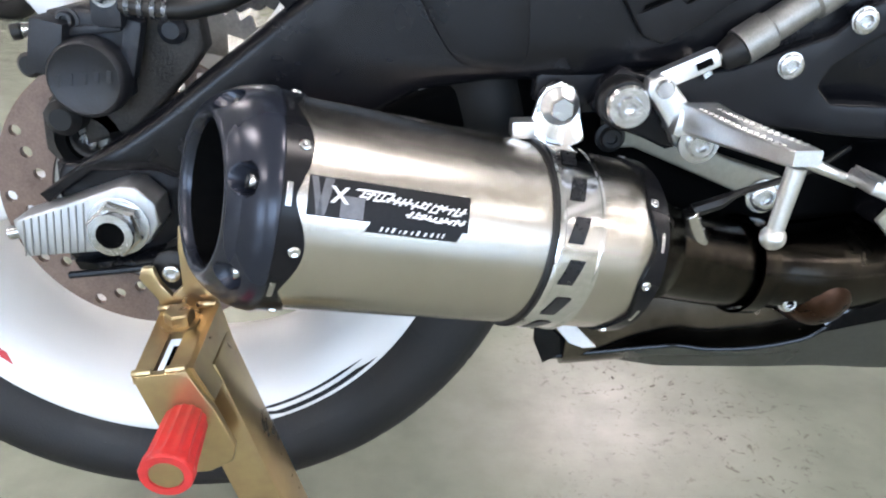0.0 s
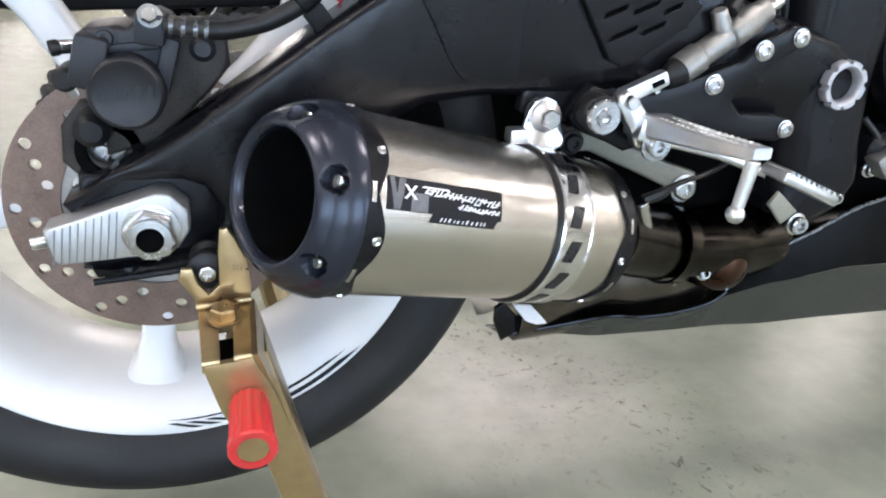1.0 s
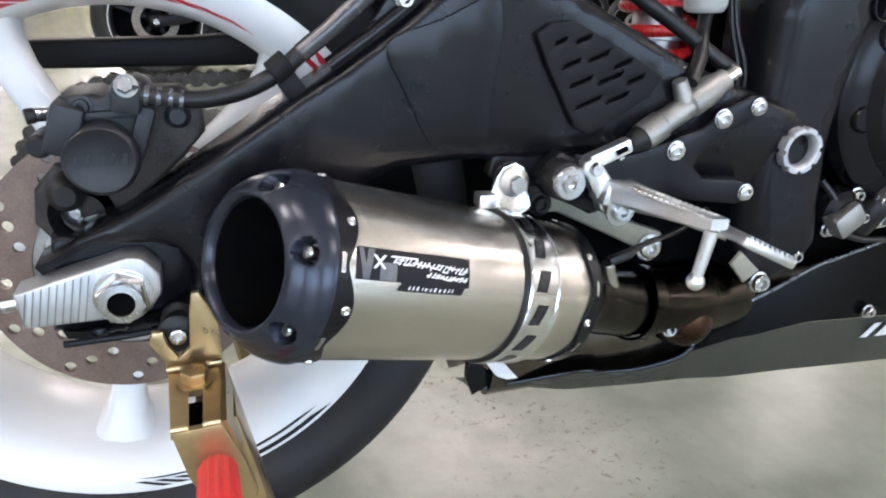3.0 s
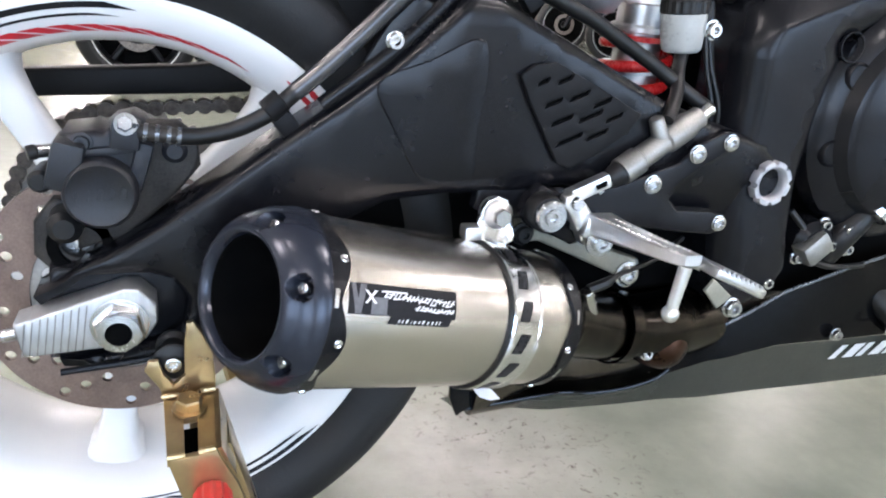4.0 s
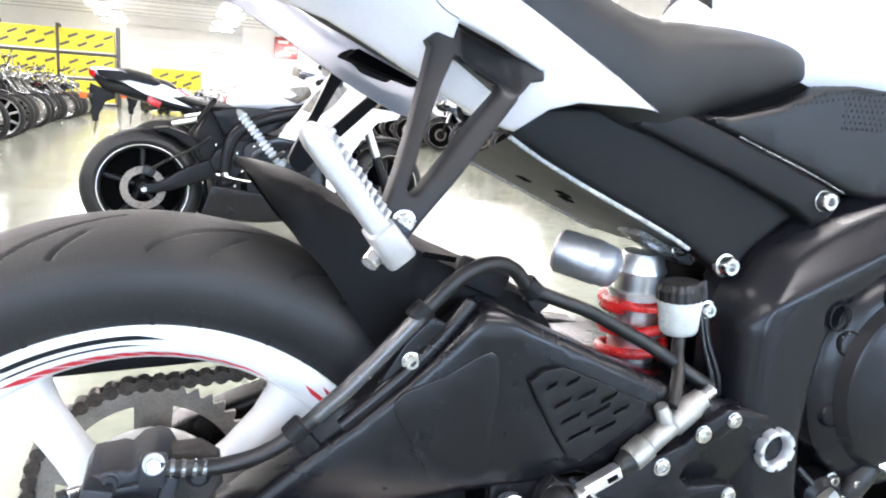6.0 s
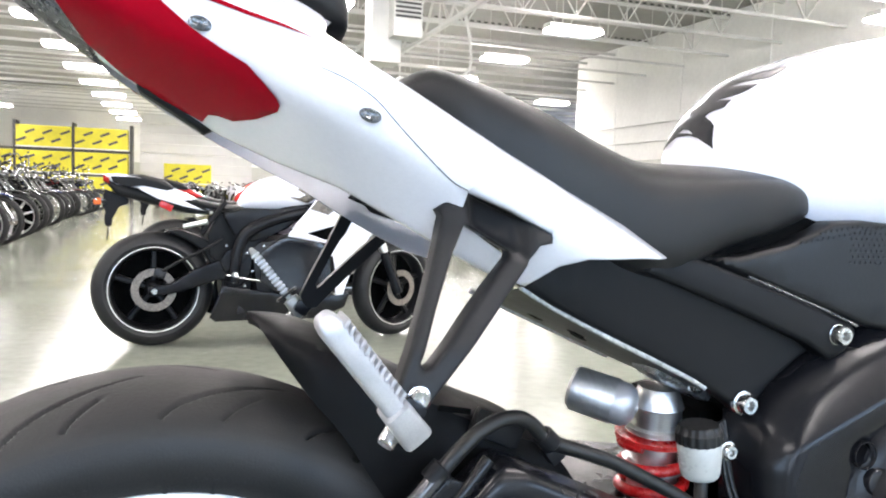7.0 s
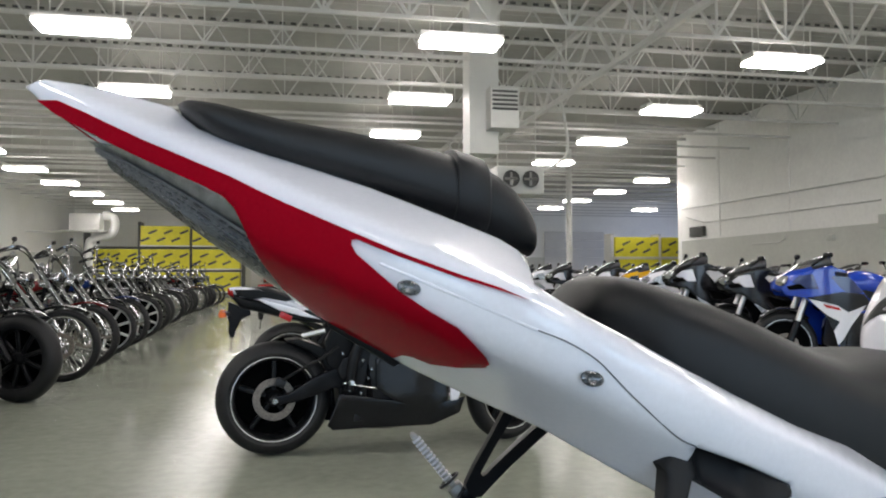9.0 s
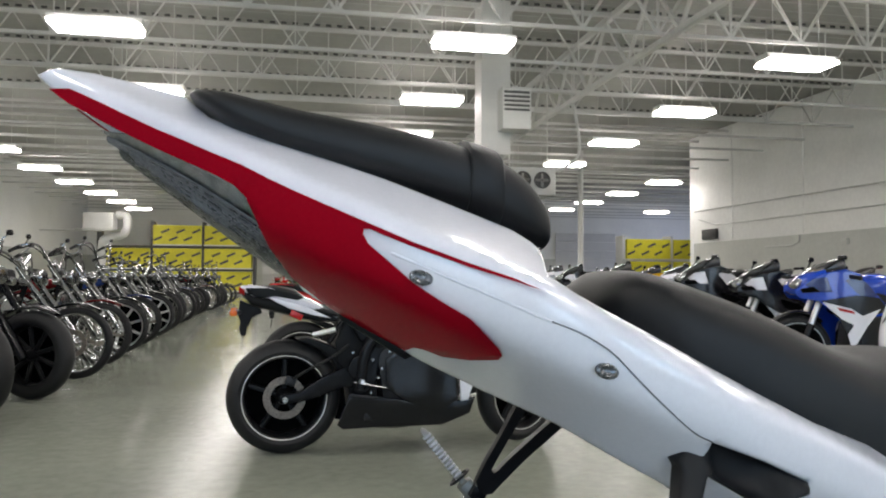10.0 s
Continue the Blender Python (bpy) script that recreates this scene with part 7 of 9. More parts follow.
        part("rib", fix(block(bmesh.new(), (0.0192, 0.0062, 0.0026), m, 0.0007, 1)) if side < 0 else fix(block(bmesh.new(), (0.0135, 0.0115, 0.0026), M @ pose(0, 0, s * L), 0.0008, 1)), PEG_ALLOY, pg, "", 0)
    if side > 0:
        loop = [M @ Vector((0.004 + 0.011 * math.cos(q), 0.013 * math.sin(q), 0.18 * L)) for q in (2 * math.pi * k / 12 for k in range(12))]
        part("peg_spring", fix(tube(bmesh.new(), loop, 0.0017, 8, 2, True)), RUBBER, pg, "black return spring loop")
    part("peg_pin", fix(rod(bmesh.new(), (0.150, -0.236, 0.712), (0.143, -0.240, 0.704), 0.0062)), STEEL, pg, "steel peg pin")
    part("peg_joint", fix(block(bmesh.new(), (0.018, 0.020, 0.020), pose(0.160, -0.230, 0.722, 0, 35, 0), 0.004)), FRAME, pg)


peg_bracket(-1)
peg_bracket(1)


def belly():
    """The lower fairing: an upward face, a crease and an under face that turns inwards."""
    def top_z(x):
        return lerp([(0.32, 0.2145), (0.367, 0.2322), (0.42, 0.2524), (0.459, 0.2512), (0.500, 0.260), (0.520, 0.268), (0.5345, 0.279), (0.584, 0.3255), (0.663, 0.366), (0.75, 0.3926), (0.812, 0.4067), (1.05, 0.45)], x)

    def crease(x):
        return lerp([(0.32, 0.2127), (0.367, 0.2304), (0.42, 0.2506), (0.459, 0.2494), (0.500, 0.258), (0.520, 0.266), (0.5345, 0.2755), (0.579, 0.290), (0.667, 0.304), (0.77, 0.305), (1.05, 0.308)], x)

    def low(x):
        return lerp([(0.32, 0.208), (0.42, 0.215), (0.55, 0.228), (0.68, 0.231), (1.05, 0.230)], x)

    def wide(x):
        return lerp([(0.32, 0.066), (0.42, 0.110), (0.50, 0.126), (0.60, 0.140), (0.75, 0.142), (1.05, 0.14)], x)
    def skin(sgn, lower):
        bm = bmesh.new()
        rows = []
        for x in np.linspace(0.322, 1.05, 80):
            w, t, c, l = wide(x), top_z(x), crease(x), low(x)
            if lower:
                pts = [(w - 0.0008, c - 0.0008), (w - 0.0012, c - 0.002), (w - 0.012, c * 0.55 + l * 0.45), (w - 0.026, l), (max(0.012, w - 0.06), l - 0.010)]
            else:
                pts = [(w - 0.003 * min(1, (t - c) / 0.05), t), (w - 0.001 * min(1, (t - c) / 0.05), t * 0.6 + c * 0.4), (w, c)]
            rows.append([bm.verts.new((x, sgn * y, z)) for y, z in pts])
        bridge(bm, rows, False, False)
        bmesh.ops.solidify(bm, geom=bm.faces[:], thickness=0.003)
        return bm
    fb = part("belly_fairing", skin(-1, False), GLOSS_BLACK, bike, "gloss black lower fairing", 30)
    # lighter than the face above, as its reflection sits in the colour
    part("under_face", skin(-1, True), UNDER_REFLECTION, fb, "grey metallic under face with the floor reflection in its colour", 30)
    part("left_belly", skin(1, False), GLOSS_BLACK, fb, "", 30)
    part("left_under_face", skin(1, True), UNDER_REFLECTION, fb, "", 30)
    # brighter trim tone puts the edge's highlight into the colour
    part("fairing_edge", tube(bmesh.new(), [(x, -wide(x) + 0.003, top_z(x) + 0.001) for x in (0.536, 0.556, 0.584, 0.62, 0.663, 0.70, 0.75, 0.812, 0.95)], 0.0020, 8, 3), TRIM_STEEL, fb, "rolled edge in brighter tone for its highlight")
    part("rear_lip", tube(bmesh.new(), [(x, -wide(x), top_z(x)) for x in (0.322, 0.345, 0.37, 0.40, 0.425, 0.45, 0.486, 0.52, 0.536)], 0.0021, 8), GLOSS_BLACK, fb)
    part("rear_tab", plate([(0.318, 0.214), (0.309, 0.236), (0.309, 0.252), (0.318, 0.258), (0.330, 0.244), (0.345, 0.230)], -0.076, 0.006, 0.001, 0.03), GLOSS_BLACK, fb)
    part("heat_tab", plate([(0.322, 0.262), (0.3417, 0.2595), (0.3616, 0.2377), (0.350, 0.2370), (0.3374, 0.2425)], -0.088, 0.002, 0, 0), WHITE_DECAL, fb, "pale metal tab")
    # model name on the under face, drawn as slanted bars
    s = 0.0
    for k in range(7):
        x = 0.765 + 0.021 * k
        w, c, l = wide(x), crease(x), low(x)
        bm = bmesh.new()
        rows = []
        for g in (0.15, 0.5, 0.85):
            z = c + (l - c) * (0.06 + 0.40 * g)
            y = lerp([(0, w - 0.001), (0.45, w - 0.012), (1, w - 0.026)], (0.06 + 0.40 * g)) + 0.0042
            rows.append([bm.verts.new((x - 0.012 * g, -y, z)), bm.verts.new((x - 0.012 * g + (0.016 if k % 2 else 0.010), -y, z))])
        bridge(bm, rows, False, False)
        part("name_bar", bm, WHITE_DECAL, fb, "grey slanted bar")
    # hose with its spring clamp in the gap behind the edge
    part("drain_hose", tube(bmesh.new(), [(0.80, -0.128, 0.356), (0.812, -0.146, 0.340), (0.826, -0.150, 0.326), (0.85, -0.150, 0.312)], 0.014, 14), RUBBER, bike, "black hose on the fairing")
    part("spring_clamp", tube(bmesh.new(), [(0.838, -0.160, 0.345), (0.842, -0.166, 0.330), (0.832, -0.168, 0.317), (0.815, -0.166, 0.314), (0.800, -0.162, 0.321), (0.806, -0.164, 0.326), (0.803, -0.166, 0.316)], 0.0026, 8), CHROME, bike, "bright spring clamp")
    part("fairing_bolt", bolt(bmesh.new(), (0.740, -0.146, 0.315), (0, -1, 0), 0.006, 0.008, 0.002), STEEL, bike, "steel fairing bolt")


belly()


def front_half():
    """The front of the machine, out of sight ahead of the camera but there for reflections and shadows."""
    bm = lathe(bmesh.new(), [(-0.06, 0.22), (-0.062, 0.24), (-0.058, 0.27), (-0.035, 0.292), (0, 0.30), (0.035, 0.292), (0.058, 0.27), (0.062, 0.24), (0.06, 0.22)], (1.38, 0, 0.30), (0, 1, 0), 64, close=True)
    fw = part("front_tyre", bm, TYRE, bike, "black front tyre")
    bm = lathe(bmesh.new(), [(-0.05, 0.215), (-0.05, 0.235), (0.05, 0.235), (0.05, 0.215)], (1.38, 0, 0.30), (0, 1, 0), 64, close=True)
    part("front_rim", bm, WHEEL_WHITE, fw)
    for k in range(5):
        a = radians(72 * k)
        part("spoke", rod(bmesh.new(), (1.38, 0, 0.30), (1.38 + 0.215 * math.cos(a), 0, 0.30 + 0.215 * math.sin(a)), 0.02), WHEEL_WHITE, fw)
    part("front_fender", body(dense([(1.18, 0.50, 0.53, 0.05), (1.27, 0.575, 0.62, 0.07), (1.38, 0.605, 0.635, 0.075), (1.50, 0.58, 0.615, 0.07), (1.60, 0.50, 0.53, 0.05)], 4), 20), WHITE, bike, "white front fender", 60)
    part("windscreen", body(dense([(1.16, 1.0, 1.08, 0.12), (1.24, 1.0, 1.10, 0.13), (1.34, 0.98, 1.07, 0.11), (1.42, 0.97, 1.01, 0.06)], 4), 22), GLOSS_BLACK, bike, "smoked windscreen", 60)
    for s in (-1, 1):
        part("handlebar", rod(bmesh.new(), (1.10, s * 0.12, 0.965), (1.02, s * 0.34, 0.955), 0.012), FRAME, bike)
        part("grip", rod(bmesh.new(), (1.06, s * 0.23, 0.960), (1.015, s * 0.355, 0.955), 0.017), RUBBER, bike)
    for y in (-0.1, 0.1):
        part("fork_leg", rod(bmesh.new(), (1.38, y, 0.30), (1.12, y, 0.95), 0.027), ALLOY, bike)
    part("upper_fairing", body(dense([(0.86, 0.45, 0.80, 0.20), (1.0, 0.45, 0.98, 0.23), (1.2, 0.60, 1.10, 0.22), (1.4, 0.75, 1.08, 0.14), (1.48, 0.86, 0.98, 0.05)], 3), 24), WHITE, bike, "white upper fairing", 60)


front_half()


# ---- paddock stand ----
def paddock_stand():
    st = thing("paddock_stand", "gold zinc plated paddock stand with red knob under the swingarm", "stand", (0.1, 0, 0.0))
    top = Vector((0.061, -0.213, 0.318))
    foot = Vector((0.138, -0.196, 0.030))
    M = Matrix.Translation(top) @ basis(foot - top, (0, -1, 0)).to_4x4()
    L = (foot - top).length
    part("upright", block(bmesh.new(), (0.044, 0.030, L), M @ pose(0, 0, L / 2), 0.004), GOLD, st, "gold square steel upright", 40)
    # head plate with a V notch for the spool
    head = [(0.0165, 0.356), (0.0195, 0.3635), (0.0265, 0.3635), (0.0300, 0.3520), (0.0370, 0.3425), (0.0450, 0.3500), (0.0455, 0.3780), (0.0475, 0.3935), (0.0525, 0.3945), (0.0580, 0.3860), (0.0655, 0.3680), (0.0675, 0.3460), (0.0675, 0.3330), (0.0290, 0.3300), (0.0270, 0.3400)]
    part("fork_head", plate(head, -0.184, 0.005, 0.001, 0.03), GOLD, st, "gold steel V head", 30)
    # slotted shelf from the head out to the front plate
    bm = bmesh.new()
    u0, u1 = Vector((0.0290, -0.184, 0.3335)), Vector((0.0675, -0.184, 0.3365))
    v0, v1 = Vector((0.0320, -0.2575, 0.3260)), Vector((0.0640, -0.2565, 0.3300))
    for fa, fb_ in ((0.0, 0.36), (0.64, 1.0)):
        q = [u0.lerp(u1, fa), u0.lerp(u1, fb_), v0.lerp(v1, fb_), v0.lerp(v1, fa)]
        tp = [bm.verts.new(p) for p in q]
        lw = [bm.verts.new(p - Vector((0, 0, 0.005))) for p in q]
        bridge(bm, [tp, lw])
    q = [u0.lerp(u1, 0.30), u0.lerp(u1, 0.70), u0.lerp(u1, 0.70).lerp(v0.lerp(v1, 0.70), 0.42), u0.lerp(u1, 0.30).lerp(v0.lerp(v1, 0.30), 0.42)]
    bridge(bm, [[bm.verts.new(p - Vector((0, 0, 0.0004))) for p in q], [bm.verts.new(p - Vector((0, 0, 0.005))) for p in q]])
    part("shelf", bm, GOLD, st, "slotted gold shelf", 20)
    # near-black sheet for the shade down in the slot
    q = [u0.lerp(u1, 0.3).lerp(v0.lerp(v1, 0.3), 0.3), u0.lerp(u1, 0.7).lerp(v0.lerp(v1, 0.7), 0.3), v0.lerp(v1, 0.7), v0.lerp(v1, 0.3)]
    bm = bmesh.new()
    bridge(bm, [[bm.verts.new(p - Vector((0, 0, 0.016))) for p in q], [bm.verts.new(p - Vector((0, 0, 0.020))) for p in q]])
    part("slot_floor", bm, DARK, st, "", 0)
    # front plate that carries the knob
    fp = [(0.0320, 0.3265), (0.0645, 0.3305), (0.0790, 0.300), (0.0880, 0.272), (0.0850, 0.2600), (0.0700, 0.2520), (0.0600, 0.2510), (0.0420, 0.2900)]
    part("front_plate", plate(fp, lambda x, z: -0.2590 + 0.04 * (0.33 - z), 0.005, 0.001, 0.03), GOLD, st, "gold steel front plate", 30)
    sd = bmesh.new()
    q = [(0.0655, -0.186, 0.338), (0.0640, -0.254, 0.330), (0.0740, -0.253, 0.305), (0.0760, -0.195, 0.306)]
    bridge(sd, [[sd.verts.new(p) for p in q], [sd.verts.new((p[0] + 0.004, p[1], p[2])) for p in q]])
    part("side_gusset", sd, GOLD, st, "", 20)
    for p0, p1 in (((0.0285, -0.187, 0.3350), (0.0405, -0.188, 0.3365)), ((0.0545, -0.188, 0.3380), (0.0665, -0.187, 0.3385)), ((0.0325, -0.2560, 0.3275), (0.0430, -0.2560, 0.3285)), ((0.0530, -0.2560, 0.3300), (0.0635, -0.2555, 0.3310))):
        part("weld", tube(bmesh.new(), [p0, (Vector(p0) + Vector(p1)) / 2 + Vector((0, -0.001, 0.0006)), p1], 0.0024, 8), GOLD, st, "bright weld bead")
    part("head_washer", lathe(bmesh.new(), [(0, 0), (0, 0.0125), (0.002, 0.0125), (0.002, 0)], (0.0475, -0.205, 0.3335), (0, -0.09, 1), 24), GOLD, st)
    part("head_bolt", hexagon(bmesh.new(), (0.0475, -0.205, 0.3352), (0, -0.09, 1), 0.0098, 0.0085, 0.3), GOLD, st, "gold hexagon bolt", 30)
    # red knob with flutes, sticking out of the front plate
    k_ax = Vector((0.0, -0.985, -0.10)).normalized()
    k_o = Vector((0.0610, -0.2570, 0.2955))
    B = basis(k_ax)
    bm = bmesh.new()
    rings = []
    seg = 112
    for s, r, fl in ((0.0, 0.009, 0), (0.0005, 0.0122, 0.5), (0.004, 0.0136, 1), (0.037, 0.0150, 1), (0.043, 0.0160, 0.45), (0.0468, 0.0160, 0.25), (0.048, 0.0150, 0), (0.048, 0.0104, 0), (0.0465, 0.0100, 0), (0.0465, 0.0003, 0)):
        ring = []
        for q in range(seg):
            a = 2 * math.pi * q / seg
            rr = r - fl * 0.0017 * (0.5 - 0.5 * math.cos(14 * a)) ** 0.6
            ring.append(bm.verts.new(k_o + B @ Vector((rr * math.cos(a), rr * math.sin(a), s))))
        rings.append(ring)
    bridge(bm, rings, True, False)
    kn = part("knob", bm, RED_KNOB, st, "fluted red plastic knob", 35)
    part("knob_cap", lathe(bmesh.new(), [(0.0460, 0.0), (0.0472, 0.0098), (0.0472, 0.0)], k_o, k_ax, 24), GOLD, kn, "brass-coloured knob insert")
    # the far upright and the frame on the floor
    for sgn in (-1, 1):
        f = Vector((foot.x, sgn * abs(foot.y), foot.z))
        if sgn > 0:
            t2 = Vector((top.x, -top.y, top.z + 0.03))
            part("far_upright", rod(bmesh.new(), t2, f, 0.018, seg=8), GOLD, st)
        part("side_tube", tube(bmesh.new(), [f, (f.x - 0.05, f.y, 0.035), (-0.15, f.y, 0.028), (-0.50, f.y, 0.028)], 0.016, 12), GOLD, st, "gold tube on the floor")
        part("caster", lathe(bmesh.new(), [(-0.012, 0), (-0.012, 0.024), (0.012, 0.024), (0.012, 0)], (f.x + 0.01, f.y + sgn * 0.035, 0.025), (0, 1, 0), 24), RUBBER, st, "black roller wheel")
    part("rear_bar", tube(bmesh.new(), [(-0.50, -abs(foot.y), 0.028), (-0.56, -abs(foot.y) + 0.06, 0.03), (-0.56, abs(foot.y) - 0.06, 0.03), (-0.50, abs(foot.y), 0.028)], 0.016, 12), GOLD, st)


paddock_stand()


# ---- the other motorcycles ----
PAINT_BLACK = material("gloss_black_paint", (0.008, 0.008, 0.010), 0.16, var=0.15, coat=0.15, rough_var=0.04, spec=0.35)
PAINT_BLUE = material("gloss_blue_paint", (0.010, 0.055, 0.46), 0.16, var=0.1, coat=0.6, rough_var=0.04)
PAINT_DKBLUE = material("dark_blue_paint", (0.012, 0.03, 0.14), 0.16, var=0.1, coat=0.6, rough_var=0.04)
PAINT_YELLOW = material("gloss_yellow_paint", (0.72, 0.40, 0.01), 0.18, var=0.08, coat=0.5, rough_var=0.04)
PAINT_SILVER = material("silver_paint", (0.50, 0.51, 0.53), 0.26, 0.5, var=0.06, coat=0.4, rough_var=0.05)
PAINT_MAROON = material("dark_red_paint", (0.12, 0.006, 0.008), 0.18, var=0.08, coat=0.3, rough_var=0.04)
ROW_CHROME = material("chromed_steel", (0.46, 0.46, 0.47), 0.15, 1.0, var=0.15, scale=30, rough_var=0.07)
ENGINE_GREY = material("engine_grey_alloy", (0.024, 0.024, 0.026), 0.42, 0.5, var=0.3, scale=20, bump=0.1)
DISC_DULL = material("dull_brake_disc", (0.24, 0.21, 0.185), 0.45, 0.5, var=0.45, scale=90)
SCREEN = material("smoked_screen_plastic", (0.05, 0.052, 0.056), 0.08, var=0.1, coat=1.0, rough_var=0.03, spec=0.6)
BLACK_WHEEL = material("black_wheel_paint", (0.011, 0.011, 0.012), 0.38, var=0.2, spec=0.22)


def wheel_at(parent, x, z, r, tw, rim_mat, spokes, wire=False, disc=True, line=None, tall=0.62):
    """A wheel about (x, z): tyre with its rim, spokes and disc."""
    rr = r - tw * tall
    c = (x, 0, z)
    prof = [(-tw * 0.42, rr - 0.004), (-tw * 0.50, rr + 0.02), (-tw * 0.49, r - tw * 0.28), (-tw * 0.34, r - tw * 0.09), (-tw * 0.16, r - tw * 0.015), (0, r), (tw * 0.16, r - tw * 0.015), (tw * 0.34, r - tw * 0.09), (tw * 0.49, r - tw * 0.28), (tw * 0.50, rr + 0.02), (tw * 0.42, rr - 0.004)]
    w = part("wheel", lathe(bmesh.new(), prof, c, (0, 1, 0), 56, close=True), TYRE, parent, "black tyre")
    prof = [(-tw * 0.40, rr + 0.006), (-tw * 0.43, rr + 0.004), (-tw * 0.40, rr - 0.012), (-tw * 0.2, rr - 0.024), (tw * 0.2, rr - 0.024), (tw * 0.40, rr - 0.012), (tw * 0.43, rr + 0.004), (tw * 0.40, rr + 0.006)]
    part("rim", lathe(bmesh.new(), prof, c, (0, 1, 0), 56, close=True), rim_mat, w)
    if line:
        for s in (-1, 1):
            part("rim_line", lathe(bmesh.new(), [(s * (tw * 0.435), rr + 0.001), (s * (tw * 0.44), rr - 0.0015), (s * (tw * 0.432), rr - 0.0045)], c, (0, 1, 0), 56), line, w, "pale rim line")
    part("hub", lathe(bmesh.new(), [(-0.07, 0), (-0.07, 0.03), (-0.03, 0.045), (0.03, 0.045), (0.07, 0.03), (0.07, 0)], c, (0, 1, 0), 20), rim_mat, w)
    # added dark disc: paints the shade seen between the spokes
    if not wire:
        part("spoke_shade", lathe(bmesh.new(), [(0.045, 0), (0.045, rr * 0.93), (0.05, rr * 0.93), (0.05, 0)], c, (0, 1, 0), 32), DARK, w, "dark disc added as shade behind the spokes")
    if wire:
        bm = bmesh.new()
        for k in range(spokes):
            a = 2 * math.pi * k / spokes
            b = a + (0.5 if k % 2 else -0.5)
            rod(bm, (x + 0.042 * math.cos(b), 0.045 * (-1) ** k, z + 0.042 * math.sin(b)), (x + (rr - 0.02) * math.cos(a), 0, z + (rr - 0.02) * math.sin(a)), 0.0042, seg=5)
        tagged(part("wire_spokes", bm, rim_mat, w, "bright wire spokes"), kind="stuff")
    else:
        for k in range(spokes):
            a = 2 * math.pi * k / spokes + 0.3
            bm = bmesh.new()
            m = pose(x, 0, z) @ Matrix.Rotation(-a, 4, "Y") @ pose(rr * 0.52, 0, 0)
            block(bm, (rr * 0.9, 0.03, 0.032), m, 0.008, 1)
            part("spoke", bm, rim_mat, w)
    if disc:
        for s in (-1, 1) if disc == 2 else (-1,):
            part("disc", lathe(bmesh.new(), [(s * 0.075, disc_r(r)), (s * 0.08, disc_r(r)), (s * 0.08, disc_r(r) * 0.66), (s * 0.075, disc_r(r) * 0.66)], c, (0, 1, 0), 36, close=True), DISC_DULL, w, "steel brake disc")
    return w


def disc_r(r):
    return r * 0.37


def sport_bike(label, main, second, wheel_mat, group="", flash=GREY_DECAL, slash=WHITE, mark=None):
    """A faired sport motorcycle, rear axle over the origin, nose towards +x."""
    t = thing("sport_motorcycle", label, "motorcycle", group=group)
    wheel_at(t, 0, 0.312, 0.312, 0.185, wheel_mat, 5, line=ALLOY, tall=0.44)
    wheel_at(t, 1.385, 0.298, 0.298, 0.125, wheel_mat, 5, disc=2, line=ALLOY, tall=0.55)
    part("swingarm", plate([(-0.03, 0.335), (0.08, 0.35), (0.20, 0.425), (0.32, 0.475), (0.44, 0.48), (0.44, 0.36), (0.32, 0.365), (0.14, 0.305), (0.02, 0.285), (-0.03, 0.29)], -0.135, 0.05, 0.01, 0.04), FRAME, t)
    # added dark mass that closes the view between rear wheel and frame
    part("inner_fender", plate([(0.28, 0.50), (0.27, 0.62), (0.33, 0.74), (0.48, 0.74), (0.52, 0.55), (0.50, 0.24), (0.36, 0.22), (0.345, 0.36), (0.335, 0.44)], -0.115, 0.23, 0.01, 0.05), PLASTIC, t, "black filler between wheel and frame")
    part("axle_nut", hexagon(bmesh.new(), (0, -0.135, 0.312), (0, -1, 0), 0.018, 0.02), STEEL, t, "", 0)
    part("caliper", block(bmesh.new(), (0.06, 0.04, 0.05), pose(0.03, -0.10, 0.405, 0, 20, 0), 0.012), CALIPER, t)
    part("hugger", plate([(0.06, 0.630), (0.13, 0.640), (0.24, 0.60), (0.32, 0.55), (0.33, 0.47), (0.30, 0.44), (0.25, 0.52), (0.18, 0.575)], -0.10, 0.20, 0.01, 0.03), PLASTIC, t)
    part("frame", plate([(0.36, 0.33), (0.42, 0.31), (0.50, 0.40), (0.52, 0.55), (0.70, 0.68), (1.0, 0.78), (1.0, 0.86), (0.66, 0.77), (0.44, 0.66), (0.38, 0.50)], -0.155, 0.31, 0.015, 0.10), FRAME, t)
    part("engine", block(bmesh.new(), (0.46, 0.32, 0.36), pose(0.74, 0, 0.43, 0, -8, 0), 0.05), ENGINE_GREY, t)
    part("engine_cover", lathe(bmesh.new(), [(0, 0.11), (0.025, 0.105), (0.04, 0.07), (0.042, 0)], (0.66, -0.165, 0.43), (0, -1, 0), 32), ENGINE_GREY, t)
    for x, z in ((0.42, 0.40), (0.47, 0.52), (0.43, 0.46), (0.40, 0.36), (0.53, 0.37), (0.52, 0.47), (0.36, 0.56), (0.44, 0.60), (0.50, 0.42), (0.46, 0.34), (0.56, 0.56)):
        part("side_bolt", bolt(bmesh.new(), (x, -0.172, z), (0, -1, 0), 0.008, 0.012), STEEL, t)
    part("shift_rod", rod(bmesh.new(), (0.36, -0.185, 0.40), (0.56, -0.185, 0.36), 0.006, seg=8), STEEL, t)
    part("brake_hose", tube(bmesh.new(), [(0.04, -0.13, 0.42), (0.12, -0.15, 0.47), (0.24, -0.15, 0.53), (0.34, -0.15, 0.60)], 0.008, 8), RUBBER, t)
